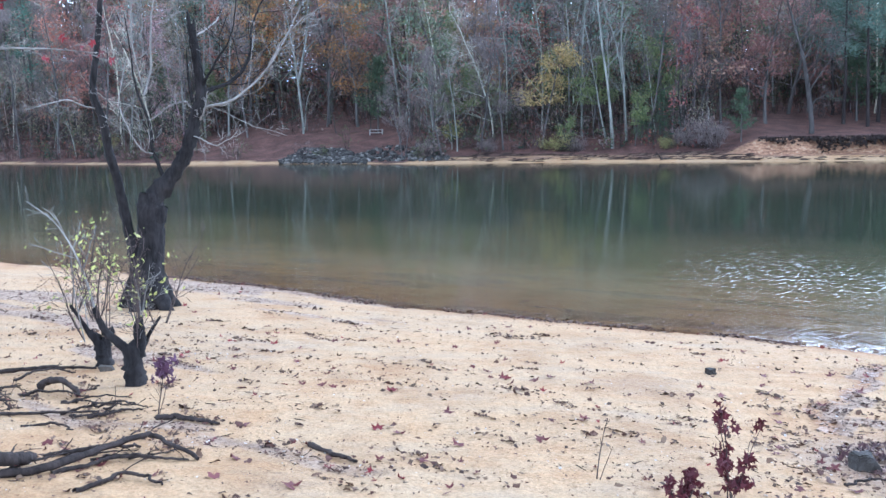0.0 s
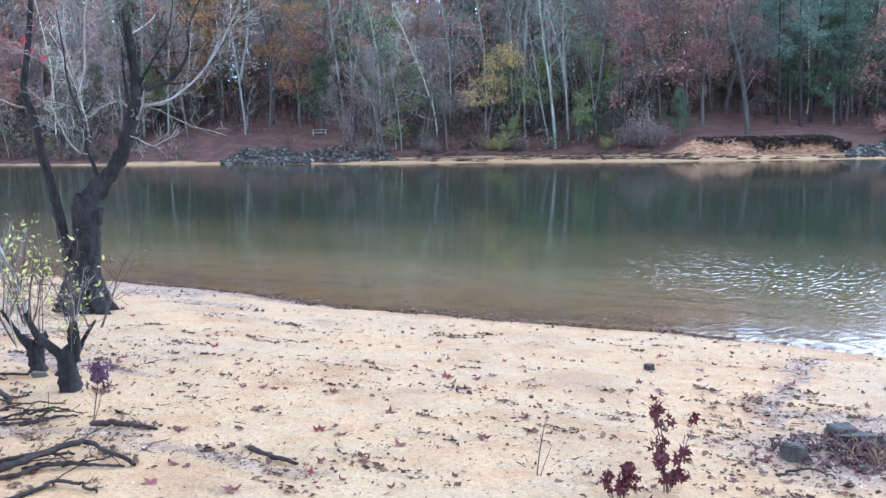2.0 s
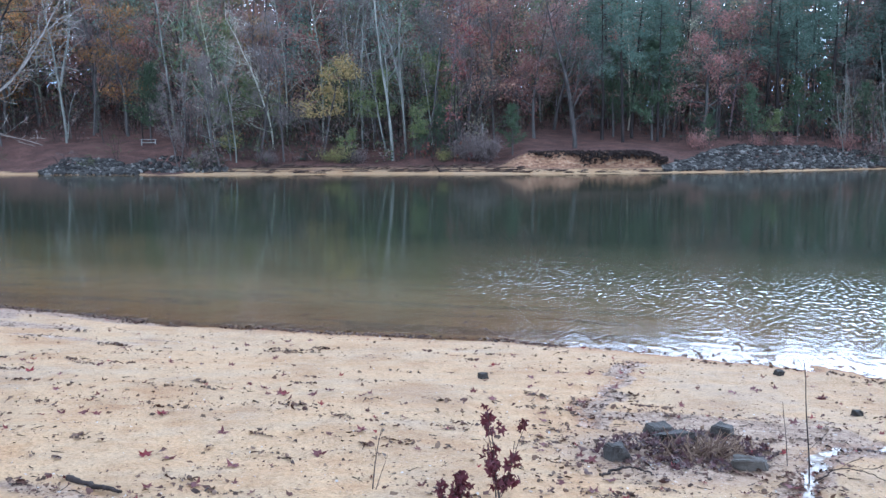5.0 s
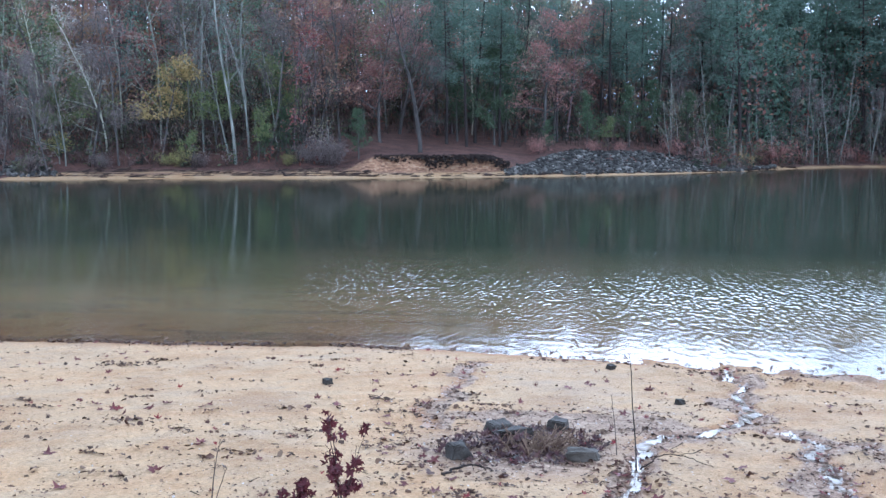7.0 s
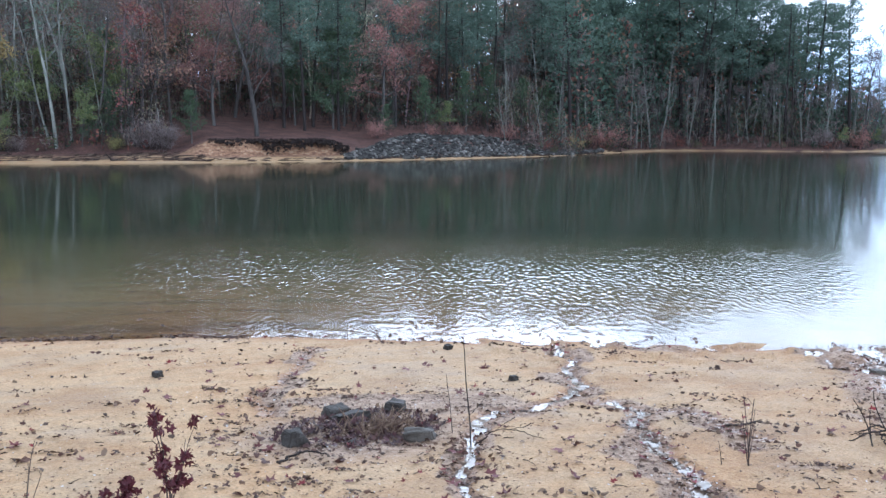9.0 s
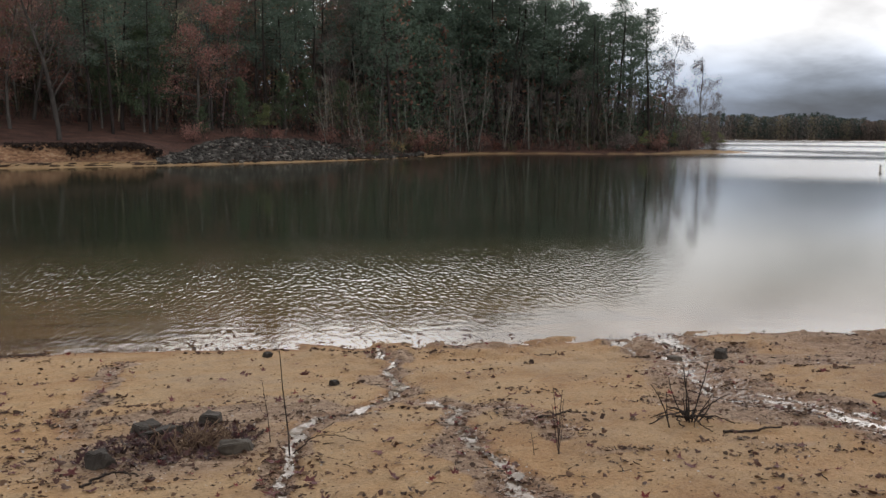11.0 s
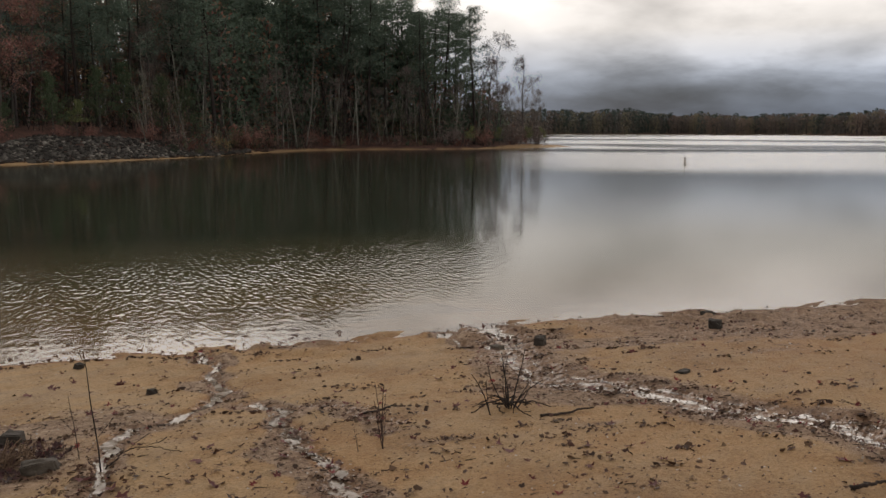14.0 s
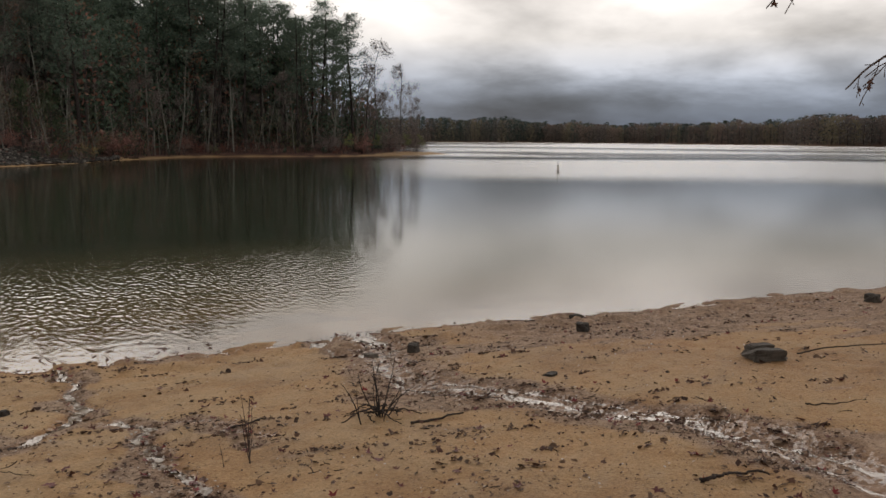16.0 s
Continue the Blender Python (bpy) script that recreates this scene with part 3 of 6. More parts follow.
bump.inputs["Distance"].default_value = 1.0
bump.inputs["Strength"].default_value = 1.0
t.links.new(wave, bump.inputs["Height"])
fres = t.nodes.new("ShaderNodeFresnel")
fres.inputs["IOR"].default_value = 1.333
t.links.new(bump.outputs[0], fres.inputs["Normal"])
gloss = t.nodes.new("ShaderNodeBsdfGlossy")
t.links.new(maths(t, "ADD", maths(t, "MULTIPLY", lks.outputs[2], 0.10), 0.075), gloss.inputs["Roughness"])
t.links.new(bump.outputs[0], gloss.inputs["Normal"])
body = t.nodes.new("ShaderNodeBsdfDiffuse")
t.links.new(ramp(t, lks.outputs[0], [(0.0, (0.46, 0.36, 0.20)), (0.16, (0.38, 0.31, 0.165)), (0.42, (0.15, 0.138, 0.068)), (1.0, (0.038, 0.049, 0.030))]), body.inputs[0])
clear = t.nodes.new("ShaderNodeBsdfTransparent")
clear.inputs[0].default_value = (0.93, 0.86, 0.72, 1)
murk = maths(t, "SUBTRACT", 1.0, maths(t, "EXPONENT", maths(t, "MULTIPLY", lks.outputs[0], -1.8)))
m1, m2 = t.nodes.new("ShaderNodeMixShader"), t.nodes.new("ShaderNodeMixShader")
t.links.new(murk, m1.inputs[0])
t.links.new(clear.outputs[0], m1.inputs[1])
t.links.new(body.outputs[0], m1.inputs[2])
t.links.new(fres.outputs[0], m2.inputs[0])
t.links.new(m1.outputs[0], m2.inputs[1])
t.links.new(gloss.outputs[0], m2.inputs[2])
t.links.new(m2.outputs[0], out.inputs[0])
water_mesh.materials.append(M_WATER)

# thin water running down the rills
M_RILL, t, b = material("rill_water", 0.14, 0.5)
b.inputs["IOR"].default_value = 1.333
co = obj_coord(t)
t.links.new(ramp(t, noise_tex(t, co, 6.0, 4), [(0.35, (0.16, 0.12, 0.09)), (0.65, (0.27, 0.21, 0.16))]), b.inputs["Base Color"])
bumped(t, b, noise_tex(t, co, 26.0, 3, 0.5), 0.35, 0.01)


def rill_water(pts, half, lift, start=0.0, side=0.0):
    p = np.asarray(pts, float)
    seg = np.r_[0, np.cumsum(np.hypot(*np.diff(p, axis=0).T))]
    along = np.arange(start, seg[-1], 0.03)
    line = np.stack([np.interp(along, seg, p[:, 0]), np.interp(along, seg, p[:, 1])], -1)
    way = np.gradient(line, axis=0)
    way /= np.linalg.norm(way, axis=1, keepdims=True)
    across = np.stack([-way[:, 1], way[:, 0]], -1)
    aim = line + across * side
    line = aim.copy()
    for _ in range(4):  # follow the wandering bed
        line = aim - 0.22 * np.stack([fbm(line[:, 0] * 2.3, line[:, 1] * 2.3, 3, 5), fbm(line[:, 0] * 2.3, line[:, 1] * 2.3, 3, 9)], -1)
    cols = np.linspace(-half, half, 13)
    g = line[:, None] + across[:, None] * cols[None, :, None]
    bed = ground_at(g[..., 0], g[..., 1])
    low = bed.min(1)
    low = np.convolve(np.pad(low, 2, mode="edge"), np.ones(5) / 5, "valid") + lift * (0.8 + 0.7 * vnoise(along * 2.1, along * 0, 33))
    z = np.maximum(np.repeat(low[:, None], 13, 1), 0.004)
    i, j = np.meshgrid(np.arange(len(along) - 1), np.arange(12), indexing="ij")
    f = np.stack([i * 13 + j, i * 13 + j + 1, (i + 1) * 13 + j + 1, (i + 1) * 13 + j], -1).reshape(-1, 4)
    bd = Build()
    bd.add(np.concatenate([g, z[..., None]], -1).reshape(-1, 3), f)
    o = new("rill_water", bd.mesh("rill_water", M_RILL))
    tagged(o, "thin clear water trickling down a rill in the sand", "water", kind="structure")


rill_water(RILLS[0][0], 0.055, 0.013)
rill_water(RILLS[1][0], 0.06, 0.006)
rill_water(RILLS[4][0], 0.09, 0.010)
for k in (-0.2, 0.0, 0.2):
    rill_water(RILLS[3][0], 0.07, 0.003, 0.3, k)

# ---- trees ----


def limb(rng, start, way, length, steps=6, wander=0.18, rise=0.0):
    pts, d = [np.array(start, float)], np.array(way, float)
    d /= np.linalg.norm(d)
    for _ in range(steps):
        d = d + rng.normal(0, wander, 3) + [0, 0, rise]
        d /= np.linalg.norm(d)
        pts.append(pts[-1] + d * length / steps)
    return np.array(pts)


def branches(bd, rng, pts, r0, level, count, ratio, tips, sides=4, rise=0.05, spread=(35, 65), start=0.3, tint=None, wander=0.16, steps=5, least=0.006):
    """Side limbs along a stem, and theirs in turn; gathers the places of the tips."""
    n = len(pts) - 1
    total = np.linalg.norm(np.diff(pts, axis=0), axis=1).sum()
    for k in range(count):
        f = start + (1 - start) * (k + rng.uniform(0, 0.9)) / count
        i = min(int(f * n), n - 1)
        p = pts[i] + (pts[i + 1] - pts[i]) * (f * n - i)
        stem = pts[i + 1] - pts[i]
        stem = stem / np.linalg.norm(stem)
        side = np.cross(stem, rng.normal(size=3))
        side /= np.linalg.norm(side) + 1e-9
        a = radians(rng.uniform(*spread))
        ln = total * ratio * (1.1 - 0.65 * f) * rng.uniform(0.7, 1.25)
        q = limb(rng, p, stem * math.cos(a) + side * math.sin(a), ln, steps, wander, rise)
        r = r0 * (1.05 - 0.8 * f) * 0.5
        bd.tube(q, np.linspace(r, max(r * 0.25, least), len(q)), sides, tint)
        tips.extend(q[2:])
        if level > 1:
            branches(bd, rng, q, r, level - 1, max(3, count // 2), ratio * 1.15, tips, max(3, sides - 1), rise, spread, 0.2, tint, wander, steps, least)


def tree_meshes(kind, seed):
    """Wood and crown of one tree, about 20 m tall for the tall kinds, 1.0 of scale."""
    rng = np.random.default_rng(seed)
    wood, crown, tips = Build(), Build(), []
    if kind == "pine":
        h = 22.0
        stem = limb(rng, (0, 0, -0.3), (0, 0, 1), h, 14, 0.018)
        wood.tube(stem, np.linspace(0.26, 0.05, len(stem)), 7)
        for k in range(34):
            f = 0.42 + 0.58 * (k / 34) ** 0.9
            i = min(int(f * 14), 13)
            p = stem[i] + (stem[i + 1] - stem[i]) * (f * 14 - i)
            a, ln = rng.uniform(0, 6.28), (1 - f) ** 0.6 * 5.0 * rng.uniform(0.6, 1.2) + 0.7
            q = limb(rng, p, (math.cos(a), math.sin(a), 0.12), ln, 5, 0.10, 0.05)
            wood.tube(q, np.linspace(0.05, 0.015, len(q)), 3)
            for w in (0.4, 0.62, 0.82, 1.0):
                c = q[min(int(w * 5), 5)] + [0, 0, 0.1]
                crown.cards(c + rng.normal(0, (0.55, 0.55, 0.25), (30, 3)), 0.20, rng, flat=0.35, width=0.28)
        for k in range(9):
            f = rng.uniform(0.2, 0.42)
            i = int(f * 14)
            a = rng.uniform(0, 6.28)
            q = limb(rng, stem[i], (math.cos(a), math.sin(a), 0.1), rng.uniform(0.6, 1.8), 4, 0.1)
            wood.tube(q, np.linspace(0.03, 0.01, len(q)), 3)
        return wood, crown
    if kind == "young_pine":
        h = 6.5
        stem = limb(rng, (0, 0, -0.2), (0, 0, 1), h, 9, 0.02)
        wood.tube(stem, np.linspace(0.09, 0.02, len(stem)), 5)
        for k in range(34):
            f = 0.2 + 0.8 * k / 34
            i = min(int(f * 9), 8)
            a, ln = rng.uniform(0, 6.28), (1.05 - f) ** 0.7 * 2.4 * rng.uniform(0.55, 1.25)
            q = limb(rng, stem[i] + (stem[i + 1] - stem[i]) * (f * 9 - i), (math.cos(a), math.sin(a), 0.3), ln, 4, 0.10, 0.06)
            wood.tube(q, np.linspace(0.025, 0.008, len(q)), 3)
            for c in q[1:]:
                crown.cards(c + rng.normal(0, (0.2, 0.2, 0.13), (20, 3)), 0.13, rng, width=0.25)
        return wood, crown
    if kind in ("bare", "pale", "forked", "spread"):
        h = 17.0
        lean = rng.normal(0, 0.05, 2)
        stem = limb(rng, (0, 0, -0.3), (lean[0], lean[1], 1), h, 12, 0.05)
        r0 = {"bare": 0.13, "spread": 0.25}.get(kind, 0.14)
        wood.tube(stem, np.linspace(r0, 0.03, len(stem)) * rng.uniform(0.86, 1.14, len(stem)), 7)
        if kind == "forked":
            second = limb(rng, stem[4], (0.30, 0.05, 1), h * 0.6, 9, 0.06)
            wood.tube(second, np.linspace(0.15, 0.03, len(second)), 6)
            branches(wood, rng, second, 0.13, 2, 7, 0.30, tips, 4, 0.06, least=0.02)
        if kind == "spread":
            branches(wood, rng, stem, r0 * 0.7, 3, 13, 0.40, tips, 4, 0.04, (40, 72), start=0.14, least=0.016)
            crown.cards(np.array(tips) + rng.normal(0, 0.3, (len(tips), 3)), 0.34, rng, width=0.055)
            return wood, crown
        branches(wood, rng, stem, r0, 3 if kind == "bare" else 2, 11 if kind == "bare" else 10, 0.28, tips, 4, 0.06, start=0.18 if kind == "bare" else 0.3, least=0.014 if kind == "bare" else 0.02)
        c = np.array(tips)
        crown_pts = np.repeat(c, 4 if kind == "bare" else 2, 0) + rng.normal(0, 0.32, (len(c) * (4 if kind == "bare" else 2), 3))
        pick = rng.random(len(crown_pts)) < (0.5 if kind == "bare" else 0.3)
        crown.cards(crown_pts[pick], 0.34, rng, width=0.055)
        return wood, crown
    if kind in ("oak", "small_leafy"):
        h = 15.0 if kind == "oak" else 9.0
        stem = limb(rng, (0, 0, -0.3), (rng.normal(0, 0.06), rng.normal(0, 0.06), 1), h * 0.85, 9, 0.06)
        r0 = 0.2 if kind == "oak" else 0.1
        wood.tube(stem, np.linspace(r0, 0.03, len(stem)), 6)
        branches(wood, rng, stem, r0, 2, 12, 0.38, tips, 4, 0.03, (45, 75), start=0.22, least=0.013)
        c = np.array(tips)
        n = 12
        pts = np.repeat(c, n, 0) + rng.normal(0, 0.45 if kind == "oak" else 0.34, (len(c) * n, 3)) * [1, 1, 0.5]
        keep = rng.random(len(pts)) < 0.85
        keep &= pts[:, 2] > (0 if kind == "oak" else 3.2)
        crown.cards(pts[keep], 0.10 if kind == "oak" else 0.095, rng, flat=0.3)
        return wood, crown
    # a twiggy bush
    for k in range(26):
        a = rng.uniform(0, 6.28)
        q = limb(rng, (rng.normal(0, 0.25), rng.normal(0, 0.25), -0.1), (math.cos(a) * 0.6, math.sin(a) * 0.6, 1), rng.uniform(1.2, 2.6), 5, 0.14)
        wood.tube(q, np.linspace(0.02, 0.006, len(q)), 3)
        tips.extend(q[2:])
        branches(wood, rng, q, 0.015, 1, 4, 0.4, tips, 3)
    c = np.array(tips)
    pts = np.repeat(c, 2, 0) + rng.normal(0, 0.16, (len(c) * 2, 3))
    crown.cards(pts, 0.22, rng, width=0.07) if kind == "bush" else None
    if kind == "leafy_bush":
        crown.cards(pts, 0.075, rng)
    return wood, crown


TREE_LOOK = {
    # name: (shape, bark, leaves, label, category)
    "pine": ("pine", M_DARKBARK, M_PINE, "tall dark pine with a straight trunk and high needle crown", "pine"),
    "young_pine": ("young_pine", M_GREYBARK, M_YOUNGPINE, "young green pine clothed with needles to the ground", "pine"),
    "bare_tree": ("bare", M_GREYBARK, M_BROWNTWIGS, "bare grey-brown hardwood tree with fine twigs", "tree"),
    "spreading_tree": ("spread", M_OLDBARK, M_BROWNTWIGS, "large bare grey tree with wide-spreading limbs", "tree"),
    "pale_tree": ("pale", M_PALE, M_BROWNTWIGS, "bare tree with a slender whitish trunk", "tree"),
    "forked_pale_tree": ("forked", M_PALE, M_BROWNTWIGS, "bare whitish tree with a forked trunk", "tree"),
    "red_oak": ("oak", M_GREYBARK, M_REDLEAF, "oak holding dull russet autumn leaves", "tree"),
    "orange_tree": ("oak", M_GREYBARK, M_ORANGELEAF, "tree with thinning orange and olive autumn leaves", "tree"),
    "yellow_tree": ("small_leafy", M_GREYBARK, M_YELLOWLEAF, "slim tree with bright yellow autumn leaves", "tree"),
    "olive_tree": ("small_leafy", M_GREYBARK, M_OLIVELEAF, "small tree with sparse olive-green leaves", "tree"),
    "twiggy_bush": ("bush", M_TWIG, M_BROWNTWIGS, "leafless brown twiggy bush on the bank", "bush"),
    "russet_bush": ("leafy_bush", M_TWIG, M_REDLEAF, "bush with russet leaves on the bank", "bush"),
    "yellow_shrub": ("leafy_bush", M_TWIG, M_LIMEBROWN, "low shrub with thin yellow-green leaves on the bank", "bush"),
    "yellow_bush": ("leafy_bush", M_TWIG, M_YELLOWLEAF, "low yellow-green bush by the stones", "bush"),
}
TREE_KIT = {}
TREE_TALL = {"pine": 22.0, "young_pine": 6.5, "bare": 17.0, "spread": 17.0, "pale": 17.0, "forked": 17.0, "oak": 14.5, "leafy": 16.0}


def fits(kind, az, dist, z, scale):
    """Trees of one even-aged wood: none stands far above the rest of the canopy."""
    rise = math.tan(radians(float(np.interp(az, [-40, 0, 17, 23, 44, 50, 54, 58], [14.8, 14.8, 13.2, 10.7, 10.5, 10.3, 8.9, 8.5])))) * (0.84 + 0.18 * ((az * 7.31 + dist * 3.17) % 1.0))
    return min(scale, (dist * rise + 2.3 - z) / TREE_TALL.get(kind, 3.0))




def tree(name, az, dist, scale=1.0, seed=0, turn=None, lean=0.0):
    """A tree of the far bank, by its bearing in degrees and distance from the origin."""
    shape, bark_m, leaf_m, label, category = TREE_LOOK[name]
    x, y = dist * math.sin(radians(az)), dist * math.cos(radians(az))
    z = on_ground(x, y) - 0.05
    rng = random.Random(int(az * 100) + int(dist * 10))
    turn = rng.uniform(0, 360) if turn is None else turn
    key = (name, seed % 3)
    if key not in TREE_KIT:
        wood, crown = tree_meshes(shape, seed % 3 + 10 * list(TREE_LOOK).index(name))
        TREE_KIT[key] = (wood.mesh("trunk", bark_m), crown.mesh("crown", leaf_m, False))
    scale = fits(shape, az, dist, z, scale)
    e = empty(name, x, y, z, turn, scale)
    e.matrix_basis = pose(x, y, z) @ Matrix.Rotation(radians(-az), 4, "Z") @ Matrix.Rotation(radians(lean), 4, "Y") @ Matrix.Rotation(radians(turn), 4, "Z") @ Matrix.Scale(scale, 4)
    part("trunk", TREE_KIT[key][0], e)
    part("crown", TREE_KIT[key][1], e)
    tagged(e, label, category, "trees of the far bank")
    return e


FAR_AZ = np.arange(-60, 70, 0.1)
_r = np.linspace(50, 160, 880)
_d = far_distance(np.sin(np.radians(FAR_AZ))[:, None] * _r, np.cos(np.radians(FAR_AZ))[:, None] * _r) > 0
FAR_R = np.where(_d.any(1), _r[np.argmax(_d, 1)], 150.0)


def far_r(az):
    """Distance of the far waterline at a bearing."""
    return float(np.interp(az, FAR_AZ, FAR_R))


# trees that can be told apart, by bearing, metres behind the waterline, size, shape and lean
for name, rows in {
    "forked_pale_tree": [(11.9, 8, 0.78, 0), (-8.9, 13, 0.86, 1), (28.6, 24, 1.05, 0)],
    "pale_tree": [(11.0, 6, 0.98, 0), (9.05, 9, 0.8, 1), (10.6, 8, 0.62, 2, -13), (8.3, 11, 0.7, 0), (38.75, 12, 0.5, 0), (42.2, 12, 0.62, 1), (43.9, 11, 0.66, 2), (41.0, 15, 0.7, 0), (-13.6, 14, 0.8, 1), (-15.0, 15, 0.85, 2),
                  (-16.2, 13, 0.8, 0), (-18.4, 14, 0.8, 1), (15.2, 16, 0.9, 2), (4.4, 16, 0.9, 1), (-2.6, 18, 0.95, 0), (20.6, 26, 1.0, 1)],
    "yellow_tree": [(6.5, 7.0, 1.0, 0)],
    "orange_tree": [(-5.4, 17, 0.9, 0), (-12.2, 22, 0.95, 1), (-10.3, 26, 1.0, 2), (2.3, 20, 0.8, 1)],
    "red_oak": [(20.2, 13, 0.78, 0), (18.9, 17, 0.85, 1), (21.4, 20, 0.9, 2), (30.7, 13, 0.86, 1), (31.5, 17, 0.95, 0), (16.5, 24, 1.1, 2), (-4.2, 25, 1.0, 1), (-18.5, 18, 0.9, 2), (33.0, 28, 1.1, 0), (4.4, 22, 0.85, 0), (-7.0, 28, 1.05, 2), (24.5, 30, 1.1, 1), (-21.5, 16, 0.8, 0), (1.2, 27, 1.0, 2)],
    "spreading_tree": [(22.8, 7.5, 0.95, 0), (-7.2, 19, 0.9, 1), (28.9, 22, 1.0, 2), (41.8, 20, 0.95, 1)],
    "bare_tree": [(0.0, 2.6, 0.5, 1, -12), (2.5, 6, 0.62, 2), (4.0, 5.5, 0.7, 0), (-2.4, 3.2, 0.42, 1, 8), (-2.6, 3.0, 0.4, 2, -14), (-0.6, 5, 0.5, 0), (13.2, 8, 0.8, 2), (15.4, 11, 0.9, 0), (-12.4, 12, 0.75, 2), (-25.6, 5, 0.85, 0), (-23.6, 6, 0.85, 1), (-21, 6, 0.85, 2),
                  (1.4, 13, 0.95, 1), (7.4, 13, 0.95, 2), (5.4, 18, 1.05, 0), (-7.4, 17, 0.9, 1), (17.6, 15, 0.95, 0), (39.6, 19, 0.95, 1), (41.6, 21, 1.0, 2), (34.3, 33, 1.2, 0), (38.0, 31, 1.15, 1), (26.9, 26, 1.1, 2), (12.6, 18, 1.05, 1), (9.8, 19, 1.1, 0)],
    "young_pine": [(18.8, 5.5, 0.62, 0), (33.6, 10.0, 0.8, 1), (31.1, 9.0, 0.42, 2), (27.6, 13, 1.35, 0), (25.2, 15, 1.2, 1), (28.3, 16, 1.5, 2), (39.8, 13, 0.95, 1), (41.4, 14, 1.0, 2), (-4.1, 14, 1.05, 1), (13.9, 12, 1.2, 2), (36.2, 12, 0.9, 0), (37.6, 13, 1.0, 2), (14.2, 8, 0.6, 0), (12.8, 6.5, 0.45, 1), (-17.2, 17, 1.3, 0)],
    "pine": [(24.5, 13, 0.85, 0), (25.8, 11, 0.95, 1), (26.35, 14, 0.85, 2), (27.96, 12, 0.55, 0), (23.9, 20, 0.9, 2), (35.0, 16, 0.82, 1), (36.0, 15, 0.86, 2), (36.9, 18, 0.9, 0), (37.9, 17, 0.8, 1), (35.5, 24, 1.0, 2), (34.4, 20, 0.9, 0), (38.6, 24, 1.0, 2), (29.4, 24, 0.95, 1), (32.6, 24, 0.95, 2), (-26.0, 26, 0.9, 0), (-15.0, 30, 0.85, 1)],
    "olive_tree": [(0.7, 9, 0.62, 0), (12.4, 6, 0.5, 1), (7.6, 5.5, 0.36, 2), (9.8, 9, 0.8, 0), (13.9, 9, 0.9, 1), (3.5, 9, 0.8, 2), (7.6, 12, 0.9, 0), (14.8, 12, 0.95, 2), (1.3, 17, 1.2, 1), (-14.2, 16, 0.9, 0), (34.9, 9.5, 0.42, 2)],
    "yellow_shrub": [(7.7, 5.2, 0.7, 0), (6.7, 5.6, 0.5, 1), (14.3, 5.4, 0.5, 2), (0.75, 8.0, 0.8, 1), (-20.6, 8, 0.8, 0)],
    "twiggy_bush": [(17.2, 5.0, 1.05, 0), (16.5, 5.2, 1.1, 1), (15.9, 5.6, 0.8, 2), (3.0, 4.8, 0.6, 1), (8.8, 5.2, 0.6, 0), (-1.0, 3.5, 0.7, 2)],
    "russet_bush": [(30.5, 8, 0.75, 0), (38.9, 9, 0.8, 1), (44.4, 6.5, 1.15, 2), (45.3, 6.5, 1.2, 0), (35.5, 9.5, 0.5, 1), (49, 6, 0.9, 2), (46.4, 6, 0.8, 1), (-16.8, 7, 0.8, 0), (33.9, 9, 0.5, 2)],
    "yellow_bush": [(43.25, 5.5, 0.7, 0)],
}.items():
    for az, back, size, seed, *lean in rows:
        tree(name, az, far_r(az) + back, size, seed, lean=lean[0] if lean else 0.0)
# the stand on the point: thin pale stems in front, tall pines behind
rng = random.Random(5)
for k in range(34):
    az = 45.6 + k * 0.44 + rng.uniform(-0.25, 0.25)
    tree("pale_tree" if k % 3 else "bare_tree", az, far_r(az) + rng.uniform(4, 10), rng.uniform(0.42, 0.72), k, lean=rng.uniform(-7, 12) if k % 2 else rng.uniform(-2, 2))
for k in range(44):
    az = 42.6 + k * 0.365 + rng.uniform(-0.15, 0.15)
    tree("pine", az, far_r(az) + rng.uniform(7, 26), rng.uniform(1.0, 1.16) if az < 52 else rng.uniform(0.84, 0.97), k)
for k, (az, back, size) in enumerate([(40.4, 24, 1.05), (41.3, 20, 1.0), (42.3, 25, 1.1), (-24.0, 20, 1.0), (-22.0, 24, 1.05), (-26.5, 22, 1.0)]):
    tree("pine" if az > 0 else "bare_tree", az, far_r(az) + back, size, k)
tree("pine", 59.4, far_r(59.4) + 8, 0.84, 1)
for k, (az, s) in enumerate([(60.2, 1.0), (60.6, 0.75), (61.3, 0.62), (62.35, 0.82), (63.0, 0.5), (63.5, 0.42), (61.8, 0.55), (62.7, 0.45)]):
    tree("bare_tree", az, far_r(az) + 5 + k % 3, s * 0.95, k)
for k, (az, s) in enumerate([(59.0, 1.3), (60.0, 1.2), (61.0, 1.3), (61.9, 1.5), (62.8, 1.6), (63.4, 1.5), (63.9, 1.2), (57.8, 1.2)]):
    tree("russet_bush" if k == 1 else "twiggy_bush" if k % 2 else "olive_tree", az, far_r(az) + 3.5 + k % 2, s if k == 1 or k % 2 else 0.34, k)
# ---- woods behind the first trees: too many to count ----


